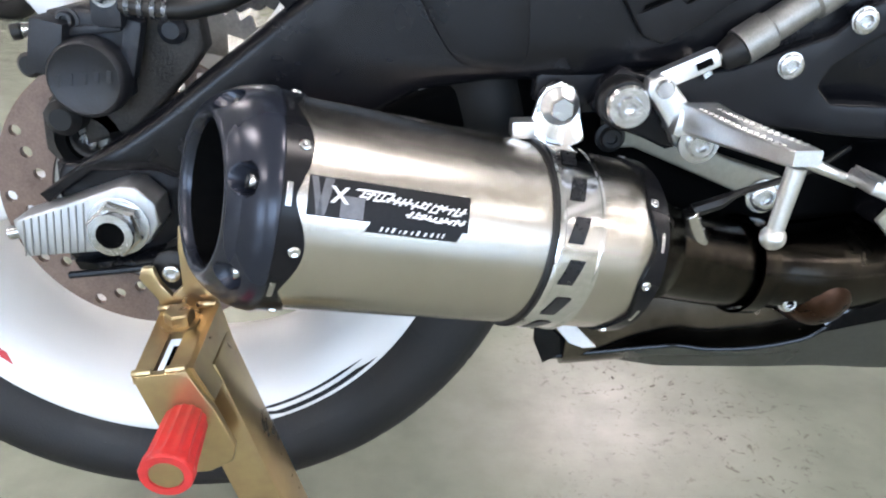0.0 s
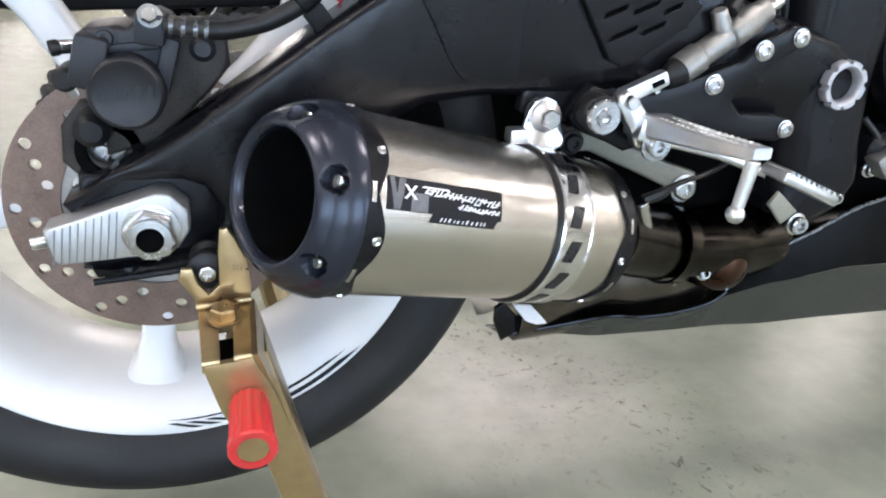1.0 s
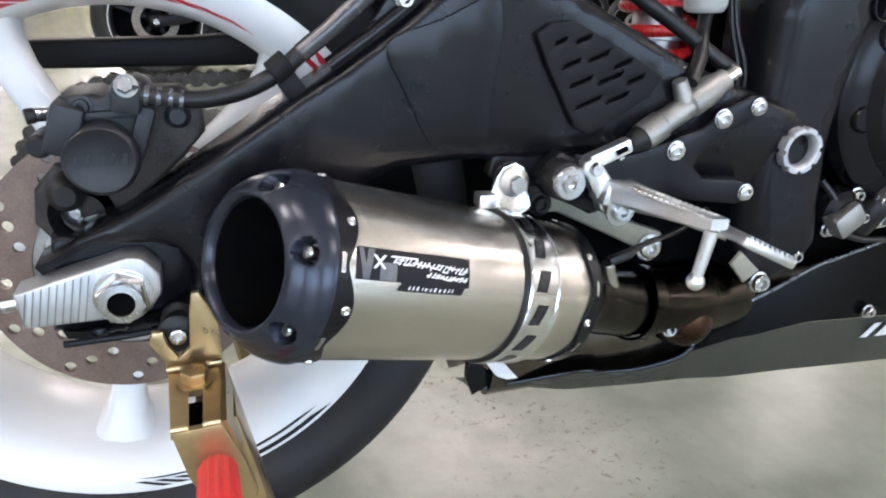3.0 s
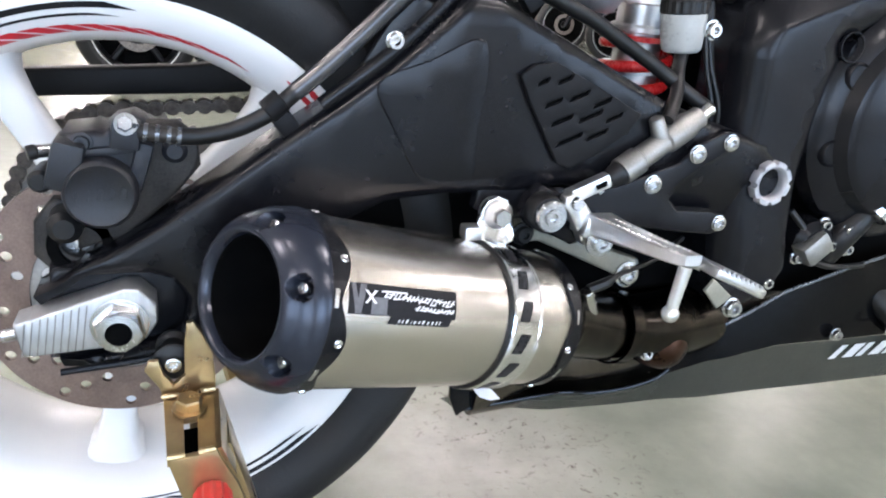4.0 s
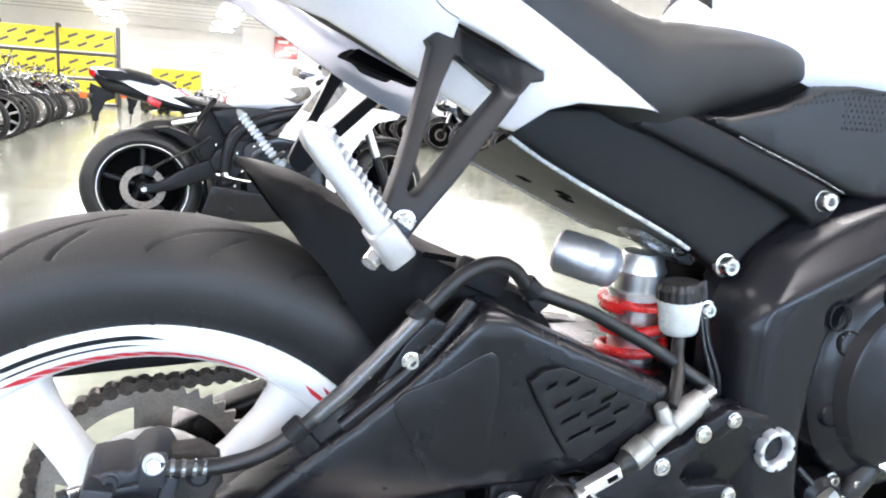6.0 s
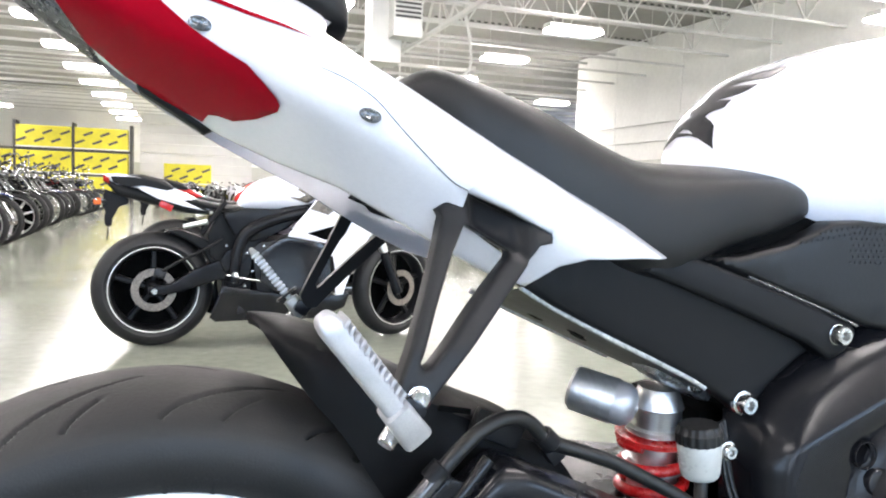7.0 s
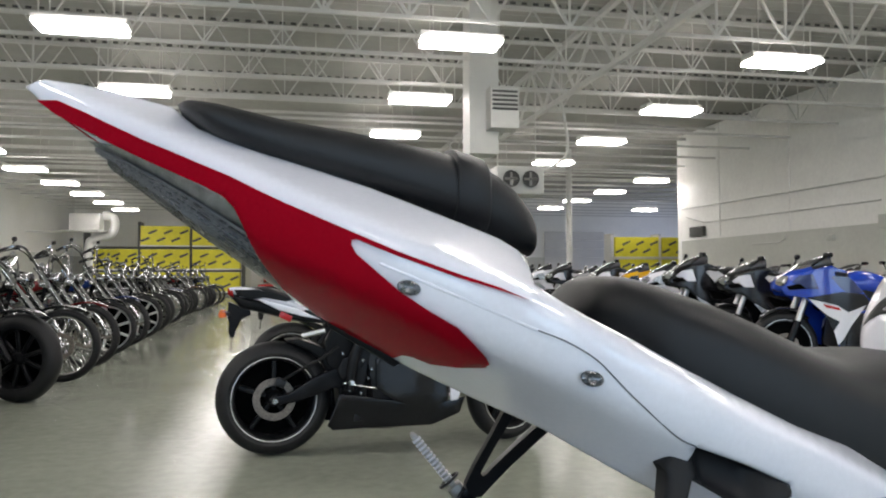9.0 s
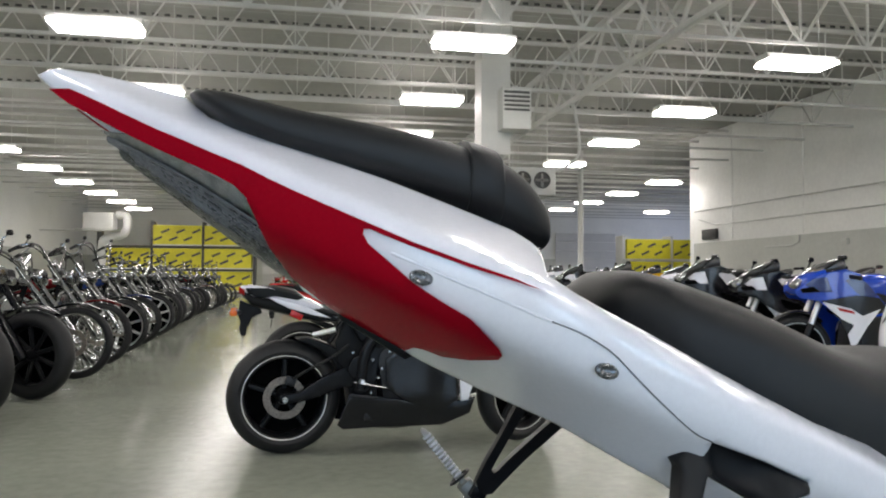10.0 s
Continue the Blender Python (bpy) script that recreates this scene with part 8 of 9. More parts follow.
    part("frame_spar", tube(bmesh.new(), [(0.40, -0.168, 0.36), (0.42, -0.17, 0.52), (0.47, -0.17, 0.63), (0.60, -0.172, 0.70), (0.80, -0.172, 0.755)], [0.03, 0.034, 0.038, 0.034, 0.03], 12), FRAME, t, "black frame spar")
    part("hanger_plate", plate([(0.33, 0.47), (0.36, 0.53), (0.45, 0.56), (0.48, 0.50), (0.40, 0.42), (0.35, 0.42)], -0.18, 0.03, 0.006, 0.04), FRAME, t)
    part("footpeg", rod(bmesh.new(), (0.40, -0.17, 0.40), (0.40, -0.27, 0.41), 0.012), ALLOY, t)
    part("passenger_peg", rod(bmesh.new(), (0.14, -0.17, 0.66), (0.26, -0.20, 0.69), 0.014), ALLOY, t)
    part("peg_strut", tube(bmesh.new(), [(0.23, -0.16, 0.62), (0.30, -0.15, 0.72), (0.36, -0.14, 0.80)], 0.016, 8), FRAME, t)
    part("exhaust", tube(bmesh.new(), [(0.95, -0.06, 0.19), (0.62, -0.08, 0.19), (0.42, -0.10, 0.21)], [0.05, 0.07, 0.07], 14), ENGINE_GREY, t)
    tl = [(-0.24, 0.88, 0.925, 0.05), (-0.18, 0.81, 0.930, 0.085), (-0.08, 0.785, 0.92, 0.10), (0.05, 0.75, 0.885, 0.115), (0.17, 0.725, 0.835, 0.12), (0.28, 0.72, 0.77, 0.11)]
    part("tail_base", body([(a, b, b + 0.55 * (c - b), d) for a, b, c, d in tl], 20, 3.2), PLASTIC, t, "black lower tail")
    part("tail", body([(a, b + 0.45 * (c - b), c, d * 1.02) for a, b, c, d in tl], 20, 3.0), main, t, "painted tail")
    part("tail_flash", plate([(-0.10, 0.865), (0.02, 0.835), (0.12, 0.805), (0.25, 0.745), (0.145, 0.765), (0.02, 0.80), (-0.06, 0.84)], -0.128, 0.02, 0.004, 0.05), main, t)
    part("tail_lamp", body([(-0.25, 0.885, 0.92, 0.05), (-0.22, 0.86, 0.92, 0.07)], 14), RED_LENS, t, "red tail lamp")
    part("side_reflector", block(bmesh.new(), (0.07, 0.012, 0.035), pose(0.055, -0.135, 0.765, 0, 26, 0), 0.004), RED_LENS, t, "red side reflector")
    part("plate_bracket", plate([(-0.245, 0.845), (-0.13, 0.80), (-0.125, 0.772), (-0.175, 0.752), (-0.190, 0.715), (-0.205, 0.690), (-0.208, 0.652), (-0.238, 0.650), (-0.246, 0.690), (-0.240, 0.725), (-0.252, 0.760)], -0.05, 0.10, 0.006, 0.03), PLASTIC, t, "black plate bracket")
    part("plate_stay", rod(bmesh.new(), (-0.222, -0.03, 0.66), (-0.232, -0.03, 0.575), 0.0045, seg=8), RUBBER, t)
    part("tail_side", plate([(-0.215, 0.912), (-0.10, 0.913), (0.02, 0.888), (0.10, 0.858), (0.06, 0.846), (-0.06, 0.868), (-0.13, 0.858), (-0.20, 0.880)], lambda x, z: -1.02 * lerp([(-0.24, 0.05), (-0.18, 0.085), (-0.08, 0.10), (0.05, 0.115), (0.17, 0.12)], x) - 0.003, 0.006, 0.002, 0.02), PLASTIC, t, "black tail side")
    for s in (-1, 1):
        part("turn_signal", block(bmesh.new(), (0.04, 0.04, 0.032), pose(-0.275, s * 0.15, 0.78), 0.015), ORANGE_LENS, t, "orange turn signal")
        part("signal_stalk", rod(bmesh.new(), (-0.24, s * 0.06, 0.78), (-0.27, s * 0.13, 0.78), 0.009, seg=8), RUBBER, t)
        part("fork_leg", rod(bmesh.new(), (1.375, s * 0.10, 0.30), (1.14, s * 0.10, 0.92), 0.026, seg=14), ALLOY, t)
        part("fork_lower", rod(bmesh.new(), (1.385, s * 0.10, 0.27), (1.29, s * 0.10, 0.52), 0.034, seg=14), FRAME, t)
        part("mirror", block(bmesh.new(), (0.05, 0.10, 0.05), pose(1.12, s * 0.33, 1.09, 0, 0, s * 12), 0.025), PAINT_BLACK, t)
        part("mirror_stalk", rod(bmesh.new(), (1.20, s * 0.20, 1.00), (1.13, s * 0.31, 1.08), 0.010, seg=8), PAINT_BLACK, t)
        part("headlight", block(bmesh.new(), (0.10, 0.10, 0.06), pose(1.41, s * 0.085, 0.87, 0, 35, s * 25), 0.026), LENS_INNER, t, "clear headlight")
        part("grip", rod(bmesh.new(), (1.03, s * 0.20, 0.94), (0.98, s * 0.36, 0.92), 0.018, seg=10), RUBBER, t)
    part("passenger_seat", body([(-0.14, 0.91, 0.925, 0.06), (-0.06, 0.89, 0.930, 0.09), (0.05, 0.85, 0.905, 0.10), (0.09, 0.84, 0.875, 0.09)], 18), VINYL, t)
    part("rider_seat", body(dense([(0.10, 0.80, 0.84, 0.09), (0.16, 0.77, 0.83, 0.12), (0.30, 0.74, 0.79, 0.13), (0.44, 0.73, 0.78, 0.10), (0.49, 0.735, 0.77, 0.06)], 2), 18), VINYL, t)
    part("tank", body(dense([(0.44, 0.75, 0.80, 0.06), (0.49, 0.745, 0.87, 0.11), (0.56, 0.74, 0.925, 0.15), (0.71, 0.735, 0.965, 0.17), (0.84, 0.74, 0.945, 0.16), (0.95, 0.76, 0.89, 0.11)], 3), 26, 2.4), main, t, "painted tank")
    part("tank_flash", plate([(0.70, 0.83), (0.76, 0.89), (0.86, 0.90), (0.88, 0.85), (0.80, 0.80)], -0.168, 0.01, 0.003, 0.05), flash, t)
    part("side_panel", plate([(0.34, 0.735), (0.46, 0.765), (0.64, 0.765), (0.80, 0.76), (0.70, 0.66), (0.60, 0.61), (0.50, 0.58), (0.40, 0.62)], -0.165, 0.33, 0.01, 0.05), FRAME, t)
    for s in (-1, 1):
        f = (lambda b: b) if s < 0 else mirrored
        fy = lambda x, z: -0.205 - 0.05 * math.sin(max(0, min(1, (x - 0.5) / 0.9)) * math.pi) + 0.10 * max(0, 0.30 - z) + 0.22 * soft(x - 1.15, 0.1)
        part("upper_fairing", f(plate([(0.68, 0.615), (0.72, 0.68), (0.79, 0.765), (0.86, 0.86), (0.94, 0.955), (1.05, 1.0), (1.22, 0.965), (1.36, 0.88), (1.44, 0.80), (1.40, 0.745), (1.26, 0.72), (1.16, 0.63), (1.07, 0.51), (1.02, 0.36), (1.00, 0.29), (0.955, 0.285), (0.950, 0.42), (0.935, 0.51), (0.90, 0.58)], fy, 0.012, 0.006, 0.03,
             [[(0.79, 0.635), (0.90, 0.668), (1.04, 0.705), (1.01, 0.64), (0.985, 0.608), (0.885, 0.600)]])), main, t, "painted upper fairing with a slash down to the belly")
        part("fairing_flash", f(plate([(0.80, 0.77), (0.88, 0.87), (0.98, 0.95), (1.06, 0.90), (0.98, 0.80), (0.90, 0.74)], lambda x, z: fy(x, z) - 0.002, 0.004, 0, 0.03)), flash, t)
        part("slash", f(plate([(0.89, 0.555), (0.942, 0.50), (0.958, 0.30), (1.0, 0.305), (1.04, 0.42), (1.10, 0.55), (1.17, 0.64), (1.06, 0.575), (0.99, 0.52), (0.96, 0.56)], lambda x, z: fy(x, z) - 0.002, 0.004, 0, 0.03)), slash, t)
        if mark:
            part("dark_side", f(plate([(0.70, 0.645), (0.79, 0.755), (0.98, 0.775), (1.25, 0.725), (1.16, 0.635), (1.07, 0.515), (1.0, 0.30), (0.96, 0.30), (0.945, 0.50), (0.90, 0.585)], lambda x, z: fy(x, z) - 0.004, 0.004, 0, 0.03)), PAINT_BLACK, t, "black lower half of the fairing")
            part("white_slash", f(plate([(1.24, 0.715), (1.02, 0.66), (0.93, 0.60), (0.78, 0.66), (0.90, 0.50), (0.975, 0.37), (1.02, 0.32), (1.05, 0.44), (1.0, 0.52), (1.10, 0.575), (1.18, 0.65)], lambda x, z: fy(x, z) - 0.008, 0.004, 0, 0.03)), WHITE, t, "white angular slash")
            part("red_mark", f(plate([(1.13, 0.672), (1.01, 0.642), (0.99, 0.615), (1.11, 0.642)], lambda x, z: fy(x, z) - 0.012, 0.004, 0, 0.03)), mark, t)
        # dark sheet behind the opening, its shade put into the colour
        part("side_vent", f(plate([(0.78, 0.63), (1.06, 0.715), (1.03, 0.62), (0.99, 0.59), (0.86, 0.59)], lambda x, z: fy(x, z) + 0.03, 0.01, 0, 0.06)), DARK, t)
        part("mid_fairing", f(plate([(0.54, 0.52), (0.60, 0.57), (0.66, 0.615), (0.88, 0.585), (0.925, 0.50), (0.945, 0.29), (0.84, 0.235), (0.65, 0.29), (0.545, 0.36)], lambda x, z: fy(x, z) + 0.012, 0.012, 0.006, 0.03)), second, t, "painted side fairing")
        part("belly", f(plate([(0.28, 0.165), (0.345, 0.34), (0.54, 0.31), (0.75, 0.28), (0.95, 0.285), (1.05, 0.30), (1.02, 0.21), (0.86, 0.15), (0.31, 0.14)], lambda x, z: fy(x, z) + 0.03, 0.012, 0.006, 0.04)), PAINT_BLACK, t, "black belly fairing")
        # nose patch: on dark bikes its pale colour paints a glint of the lamps
        part("nose_patch", f(plate([(1.16, 0.80), (1.20, 0.93), (1.30, 0.915), (1.36, 0.86), (1.28, 0.80)], lambda x, z: fy(x, z) - 0.004, 0.006, 0.002, 0.03)), flash, t, "contrasting nose patch, pale ones painted as glints")
        # intake drawn as a near-black patch, shade painted in
        part("air_intake", f(plate([(1.25, 0.80), (1.30, 0.845), (1.40, 0.825), (1.38, 0.79)], lambda x, z: fy(x, z) - 0.008, 0.006, 0.002, 0.03)), DARK, t)
    part("nose", body(dense([(1.18, 0.78, 1.01, 0.20), (1.32, 0.77, 0.96, 0.16), (1.42, 0.77, 0.90, 0.09), (1.47, 0.80, 0.86, 0.04)], 3), 22), main, t)
    # bright tube added as the highlight along the screen
    part("screen_edge", tube(bmesh.new(), [(1.02, -0.115, 1.06), (1.12, -0.128, 1.045), (1.25, -0.105, 0.985), (1.33, -0.05, 0.955)], 0.006, 6), ALLOY, t, "screen edge in bright alloy, added as a glint")
    part("instruments", block(bmesh.new(), (0.06, 0.16, 0.08), pose(1.08, 0, 0.98, 0, 30, 0), 0.015), PLASTIC, t)
    part("top_yoke", block(bmesh.new(), (0.07, 0.26, 0.03), pose(1.08, 0, 0.925, 0, -20, 0), 0.01), ALLOY, t)
    part("windscreen", body(dense([(1.00, 0.97, 1.10, 0.12), (1.10, 0.96, 1.08, 0.13), (1.24, 0.93, 1.02, 0.11), (1.32, 0.93, 0.96, 0.06)], 3), 20), SCREEN, t, "smoked windscreen")
    part("front_fender", body(dense([(1.17, 0.53, 0.55, 0.05), (1.26, 0.57, 0.62, 0.075), (1.40, 0.60, 0.635, 0.08), (1.52, 0.56, 0.60, 0.07), (1.58, 0.52, 0.55, 0.04)], 3), 18), second, t, "painted front fender")
    return t


def cruiser(label, main, wheels, tall=0.0, steer=0.0, group="row of cruisers"):
    """A cruiser motorcycle, rear axle over the origin, nose towards +x. wheels: wire, alloy or black; tall: higher bars; steer: turn of the bars."""
    t = thing("cruiser_motorcycle", label, "motorcycle", group=group)
    wire, black = wheels == "wire", wheels == "black"
    rim = {"wire": CHROME, "alloy": ALLOY, "black": BLACK_WHEEL}[wheels]
    wheel_at(t, 0, 0.325, 0.325, 0.17, rim, 28 if wire else 9, wire)
    wheel_at(t, 1.66, 0.335, 0.335, 0.15 if black else 0.09, rim, 32 if wire else 9, wire, not black)
    for s in (-1, 1):
        part("fork_leg", rod(bmesh.new(), (1.66, s * 0.105, 0.335), (1.17 - 0.28 * tall, s * 0.105, 1.04 + 0.4 * tall), 0.026, seg=12), PAINT_BLACK if black else ROW_CHROME, t)
        part("fork_cover", rod(bmesh.new(), (1.665, s * 0.105, 0.31), (1.49, s * 0.105, 0.58), 0.034, seg=12), PAINT_BLACK if black else ROW_CHROME, t)
        part("crash_bar", tube(bmesh.new(), [(1.08, s * 0.05, 0.62), (1.12, s * 0.22, 0.58), (1.10, s * 0.27, 0.44), (1.04, s * 0.20, 0.28), (1.00, s * 0.06, 0.24)], 0.015, 8), ROW_CHROME, t, "chrome crash bar")
        part("handlebar", tube(bmesh.new(), [(1.17, 0, 1.05), (1.16, s * 0.12, 1.10), (1.12, s * 0.28, 1.17 + tall), (1.02, s * 0.38, 1.18 + tall), (0.90, s * 0.41, 1.12 + tall)], 0.013, 8), ROW_CHROME, t, "chrome handlebar")
        part("grip", rod(bmesh.new(), (0.98, s * 0.39, 1.165 + tall), (0.88, s * 0.415, 1.11 + tall), 0.019, seg=10), RUBBER, t)
        part("mirror", body([(a, b + tall, d + tall, w, s * 0.41) for a, b, d, w in ((1.06, 1.25, 1.27, 0.02), (1.075, 1.235, 1.285, 0.033), (1.09, 1.235, 1.285, 0.033))], 14), PAINT_BLACK, t, "round mirror")
        part("mirror_stalk", tube(bmesh.new(), [(1.03, s * 0.37, 1.19 + tall), (1.06, s * 0.39, 1.23 + tall), (1.075, s * 0.41, 1.255 + tall)], 0.007, 6), ROW_CHROME, t)
        part("turn_signal", rod(bmesh.new(), (1.24, s * 0.20, 0.90), (1.31, s * 0.20, 0.89), 0.032, seg=14), ROW_CHROME, t, "chrome turn signal")
        part("fender_rail", tube(bmesh.new(), [(-0.25, s * 0.11, 0.58), (0.0, s * 0.115, 0.68), (0.25, s * 0.11, 0.62)], 0.013, 6), ROW_CHROME, t)
        part("rear_shock", rod(bmesh.new(), (0.0, s * 0.135, 0.33), (0.16, s * 0.14, 0.66), 0.028, seg=12), ROW_CHROME, t)
        part("control_cable", tube(bmesh.new(), [(1.04, s * 0.36, 1.18 + tall), (1.13, s * 0.27, 1.13 + 0.8 * tall), (1.20, s * 0.12, 1.02), (1.16, s * 0.05, 0.90)], 0.007, 6), RUBBER, t)
        part("hand_lever", rod(bmesh.new(), (1.06, s * 0.35, 1.165 + tall), (0.95, s * 0.44, 1.13 + tall), 0.008, seg=6), PAINT_BLACK, t)
        part("saddlebag", body([(-0.36, 0.36, 0.56, 0.05, s * 0.25), (-0.28, 0.33, 0.60, 0.075, s * 0.25), (0.05, 0.33, 0.60, 0.075, s * 0.25), (0.12, 0.36, 0.56, 0.05, s * 0.25)], 16, 4), VINYL, t, "black leather saddlebag")
    part("headlight", lathe(bmesh.new(), [(0, 0), (0.02, 0.04), (0.07, 0.068), (0.12, 0.074), (0.13, 0.068), (0.135, 0)], (1.24, 0, 0.95), (1, 0, -0.05), 24), ROW_CHROME, t, "round chrome headlight")
    part("front_fender", body(dense([(1.42, 0.62, 0.64, 0.045), (1.52, 0.665, 0.695, 0.056), (1.66, 0.685, 0.715, 0.058), (1.78, 0.665, 0.695, 0.056), (1.86, 0.63, 0.655, 0.045)], 3), 18), main, t, "painted front fender")
    part("rear_fender", body(dense([(-0.38, 0.40, 0.46, 0.08), (-0.30, 0.54, 0.63, 0.095), (-0.12, 0.64, 0.73, 0.10), (0.10, 0.66, 0.73, 0.10), (0.28, 0.58, 0.66, 0.09)], 3), 18), main, t, "painted rear fender")
    part("tank", body(dense([(0.56, 0.76, 0.80, 0.06), (0.66, 0.74, 0.89, 0.11), (0.85, 0.75, 0.94, 0.145), (1.02, 0.78, 0.95, 0.13), (1.14, 0.82, 0.93, 0.08), (1.18, 0.85, 0.90, 0.04)], 3), 22, 2.3), main, t, "painted teardrop tank")
    part("seat", body(dense([(-0.22, 0.72, 0.78, 0.10), (-0.05, 0.71, 0.80, 0.13), (0.12, 0.67, 0.76, 0.14), (0.30, 0.63, 0.71, 0.16), (0.48, 0.65, 0.76, 0.13), (0.60, 0.72, 0.78, 0.08)], 3), 20), VINYL, t, "black leather seat")
    part("backrest", body([(-0.26, 0.78, 1.06, 0.09), (-0.20, 0.78, 1.05, 0.11)], 16), VINYL, t)
    part("frame_tube", tube(bmesh.new(), [(1.22, 0, 0.92), (1.12, 0, 0.60), (1.02, 0, 0.26), (0.60, 0, 0.20), (0.30, 0, 0.30), (0.32, 0, 0.60)], 0.024, 10), FRAME, t)
    part("crankcase", body(dense([(0.42, 0.24, 0.46, 0.12), (0.55, 0.20, 0.52, 0.17), (0.80, 0.20, 0.50, 0.17), (0.96, 0.26, 0.44, 0.12)], 2), 22), ENGINE_GREY, t, "alloy crankcase")
    part("case_cover", lathe(bmesh.new(), [(0, 0.12), (0.03, 0.115), (0.05, 0.08), (0.05, 0)], (0.72, -0.16, 0.36), (0, -1, 0), 28), ROW_CHROME, t, "chrome engine cover")
    for a, x in ((-22, 0.60), (22, 0.82)):
        for k in range(6):
            m = pose(0.71, 0, 0.42) @ Matrix.Rotation(radians(a), 4, "Y") @ pose(0, 0, 0.10 + 0.035 * k)
            part("cylinder_fin", block(bmesh.new(), (0.17, 0.18, 0.018), m, 0.006, 1), ENGINE_GREY, t)
        m = pose(0.71, 0, 0.42) @ Matrix.Rotation(radians(a), 4, "Y") @ pose(0, 0, 0.31)
        part("rocker_cover", block(bmesh.new(), (0.16, 0.17, 0.06), m, 0.02), ROW_CHROME, t)
    part("air_cleaner", lathe(bmesh.new(), [(0, 0.085), (0.04, 0.088), (0.055, 0.07), (0.055, 0)], (0.72, -0.13, 0.62), (0, -1, 0), 26), ROW_CHROME, t, "round chrome air cleaner")
    for dz in (0.0, 0.085):
        part("exhaust_pipe", tube(bmesh.new(), [(0.86, -0.12, 0.58 + dz), (0.98, -0.17, 0.50 + dz), (0.94, -0.19, 0.34 + dz * 0.6), (0.70, -0.19, 0.27 + dz), (0.20, -0.20, 0.27 + dz), (-0.35, -0.20, 0.29 + dz)], [0.022, 0.022, 0.022, 0.026, 0.04, 0.04], 14), ROW_CHROME, t, "chrome exhaust pipe")
    part("swingarm", rod(bmesh.new(), (0, -0.13, 0.325), (0.45, -0.12, 0.34), 0.025, seg=10), ROW_CHROME, t)
    part("tail_lamp", rod(bmesh.new(), (-0.36, 0, 0.60), (-0.42, 0, 0.58), 0.05, seg=16), RED_LENS, t, "round red tail lamp")
    part("kickstand", rod(bmesh.new(), (0.62, 0.10, 0.24), (0.58, 0.26, 0.0), 0.012), ROW_CHROME, t)
    part("radiator", block(bmesh.new(), (0.05, 0.26, 0.30), pose(1.13, 0, 0.50, 0, -12, 0), 0.012), PLASTIC, t)
    part("horn", lathe(bmesh.new(), [(0, 0), (0.01, 0.045), (0.04, 0.05), (0.05, 0)], (1.16, -0.10, 0.72), (1, -0.3, 0), 18), PAINT_BLACK, t)
    part("side_cover", plate([(0.34, 0.46), (0.36, 0.64), (0.54, 0.66), (0.58, 0.52)], -0.13, 0.26, 0.02, 0.05), main, t)
    part("windscreen_post", rod(bmesh.new(), (1.20, 0.0, 1.0), (1.14, 0.0, 1.12), 0.03, seg=10), ROW_CHROME, t)
    for ob in t.children:
        kind = ob.name.split(".")[0]
        if kind in ("fork_leg", "fork_cover", "handlebar", "grip", "mirror", "mirror_stalk", "turn_signal", "headlight", "front_fender", "control_cable", "hand_lever", "windscreen_post") or kind == "wheel" and max(v.co.x for v in ob.data.vertices) > 1.0:
            ob.matrix_basis = pose(1.17, 0, 0, 0, 0, steer) @ pose(-1.17, 0, 0)
    return t


# the white machine that stands across the aisle
BRONZE = material("bronze_flash_paint", (0.16, 0.13, 0.10), 0.3, 0.4, var=0.3, scale=12)
near = sport_bike("white and black sport motorcycle standing across the aisle", WHITE, PAINT_BLACK, BLACK_WHEEL, "", BRONZE)
near.matrix_basis = pose(-0.142, 3.64, 0, 0, 0, 4.5)
# its bars are turned to the lock
for ob in near.children:
    if ob.name.startswith("wheel") and max(v.co.x for v in ob.data.vertices) > 1.0:
        ob.matrix_basis = pose(1.385, 0, 0, 0, 0, 22) @ pose(-1.385, 0, 0)
next_one = sport_bike("red and white sport motorcycle behind a white one", PAINT_RED, PAINT_BLACK, BLACK_WHEEL, "", WHITE)
next_one.matrix_basis = pose(-0.06, 5.4, 0, 0, 0, 5)

rnd = random.Random(12)
GROUP_R = "row of sport bikes"
# the white and silver on the black one stand in for glints
kinds = [sport_bike("black sport motorcycle with pale painted glints in a tight row", PAINT_BLACK, PAINT_BLACK, BLACK_WHEEL, GROUP_R, WHITE, PAINT_SILVER),
         sport_bike("blue and white sport motorcycle parked in a row", PAINT_BLUE, PAINT_BLACK, BLACK_WHEEL, GROUP_R, PAINT_DKBLUE, PAINT_BLACK, PAINT_RED),
         sport_bike("silver and black sport motorcycle parked in a row", PAINT_SILVER, PAINT_BLACK, BLACK_WHEEL, GROUP_R, PAINT_BLACK),
         sport_bike("yellow and black sport motorcycle parked in a row", PAINT_YELLOW, PAINT_BLACK, BLACK_WHEEL, GROUP_R, PAINT_BLACK, PAINT_BLACK),
         sport_bike("white sport motorcycle parked in a tight row", WHITE, PAINT_BLACK, BLACK_WHEEL, GROUP_R, PAINT_SILVER),
         sport_bike("red and black sport motorcycle parked in a row", PAINT_RED, PAINT_BLACK, BLACK_WHEEL, GROUP_R, WHITE)]
used = set()


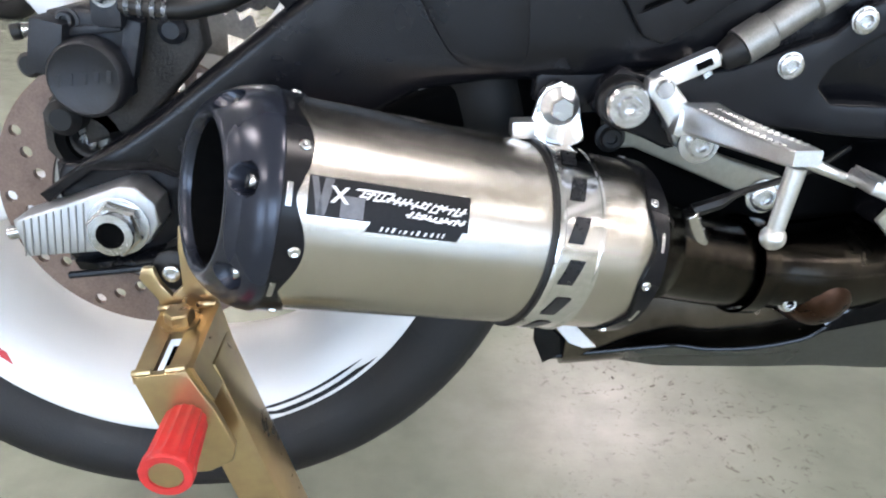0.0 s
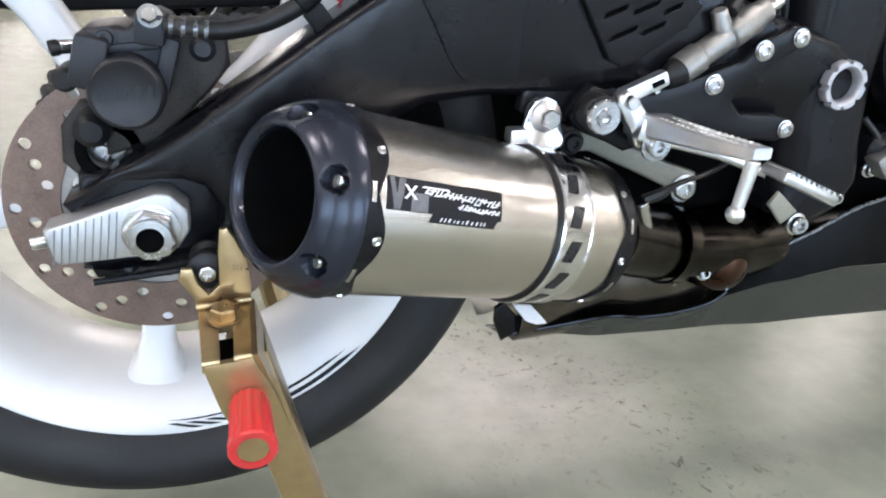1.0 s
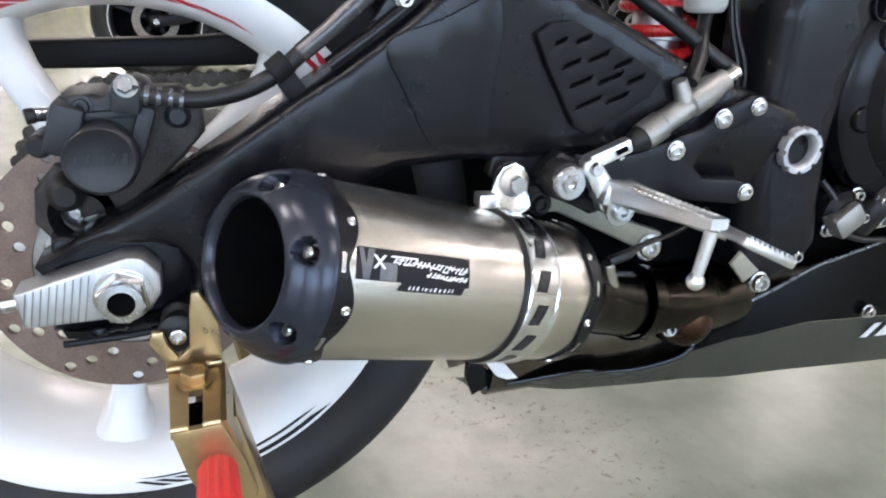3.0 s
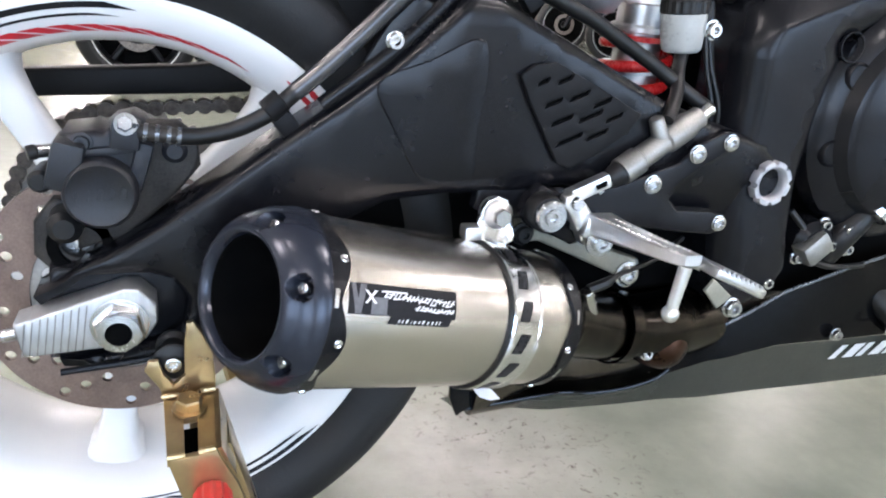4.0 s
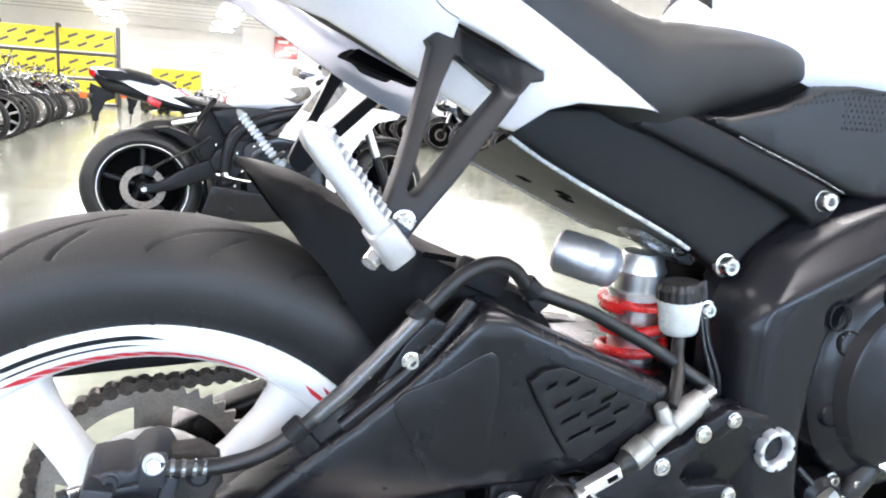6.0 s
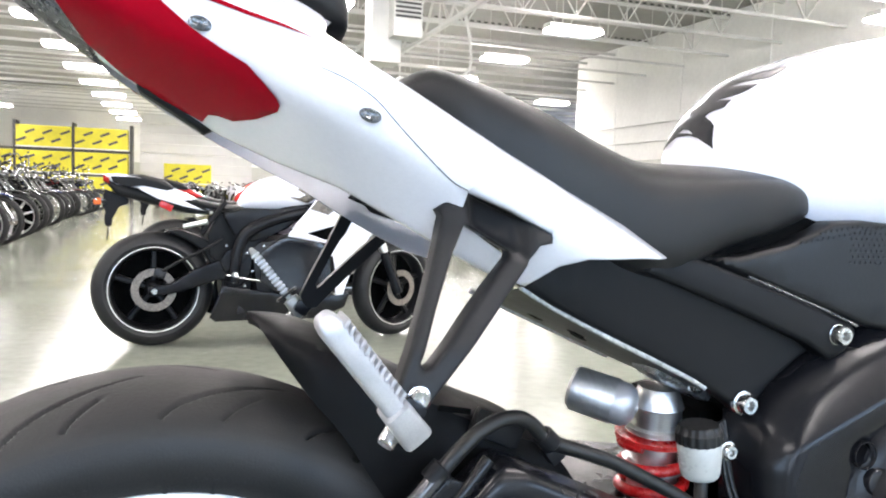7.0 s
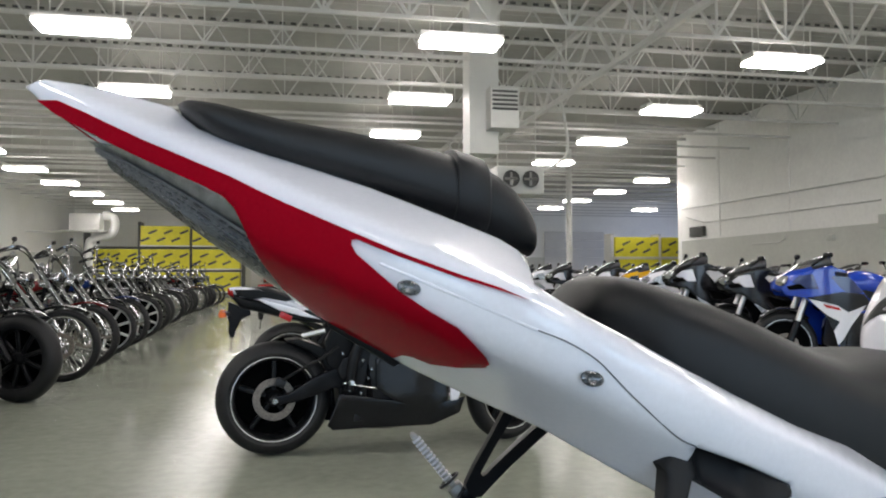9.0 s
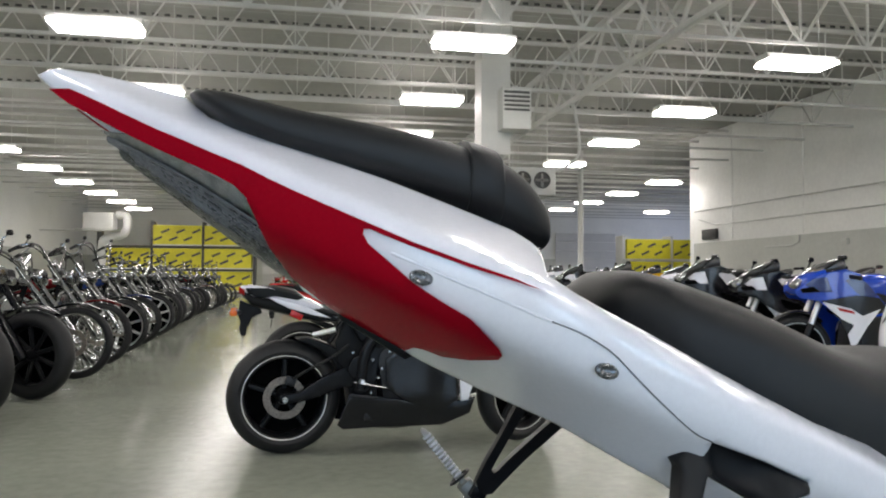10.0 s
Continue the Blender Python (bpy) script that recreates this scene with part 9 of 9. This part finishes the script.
def park(kind, x, y, yaw, reach, size=1.0):
    """Stands a machine so that its front wheel touches (x, y)."""
    a = radians(yaw)
    reach *= size
    m = pose(x - reach * math.cos(a), y - reach * math.sin(a), 0, 0, 0, yaw) @ Matrix.Scale(size, 4)
    if kind.name in used:
        copy_thing(kind, m)
    else:
        used.add(kind.name)
        kind.matrix_basis = m


order = [1, 0, 0, 4, 3, 0, 2, 0, 4, 0, 2, 0, 4, 5, 0, 2, 0, 4, 0, 2]
for i, k in enumerate(order):
    y = 5.72 + 1.2 * i
    park(kinds[k], min(5.35, 4.56 + 0.12 * (y - 5.72)) + 0.04 * rnd.uniform(-1, 1), y, 163 + min(i, 12) * 1.6 + rnd.uniform(-3, 3), 1.385, 1.07)
order = [0, 2, 5, 0, 4, 0, 1, 2, 0, 4, 0, 3, 2, 0, 0, 4]
for i, k in enumerate(order):
    park(kinds[k], 8.3 + 0.1 * rnd.uniform(-1, 1), 7.4 + 1.05 * i, 185 + rnd.uniform(-4, 4), 1.385)
order = [5, 0, 2, 4, 0, 2, 0, 5, 0, 4]
for i, k in enumerate(order):
    park(kinds[k], -0.6 + 0.95 * i, 34.0 + 0.1 * rnd.uniform(-1, 1), -62 + rnd.uniform(-4, 4), 1.385)

chop = [cruiser("black cruiser with chrome forks parked in a row", PAINT_BLACK, "wire", 0.0, 6),
        cruiser("dark blue cruiser with wire wheels in a row", PAINT_DKBLUE, "wire", 0.22, 4),
        cruiser("black cruiser with alloy wheels and chrome trim", PAINT_BLACK, "alloy", 0.06, 14),
        cruiser("black cruiser with fat black front tyre in a row", PAINT_BLACK, "black", 0.04, -6),
        cruiser("dark red cruiser with chrome trim in a row", PAINT_MAROON, "wire", 0.10, 12)]
stands = [4.15, 4.93, 5.88, 6.95, 8.05, 9.35, 10.7, 12.0, 13.4, 14.8, 16.1, 17.5, 18.9, 20.4, 21.9, 23.4, 25.0, 26.6, 28.2]
for y, k in zip(stands, [3, 3, 3, 0, 4, 2, 1, 2, 0, 3, 0, 1, 0, 3, 4, 0, 3, 0, 1]):
    park(chop[k], max(-2.85, -2.09 - 0.055 * (y - 5)) - 0.14 * (y < 5.5) + 0.03 * rnd.uniform(-1, 1), y, -15 + rnd.uniform(-7, 5), 1.66, 1.02)
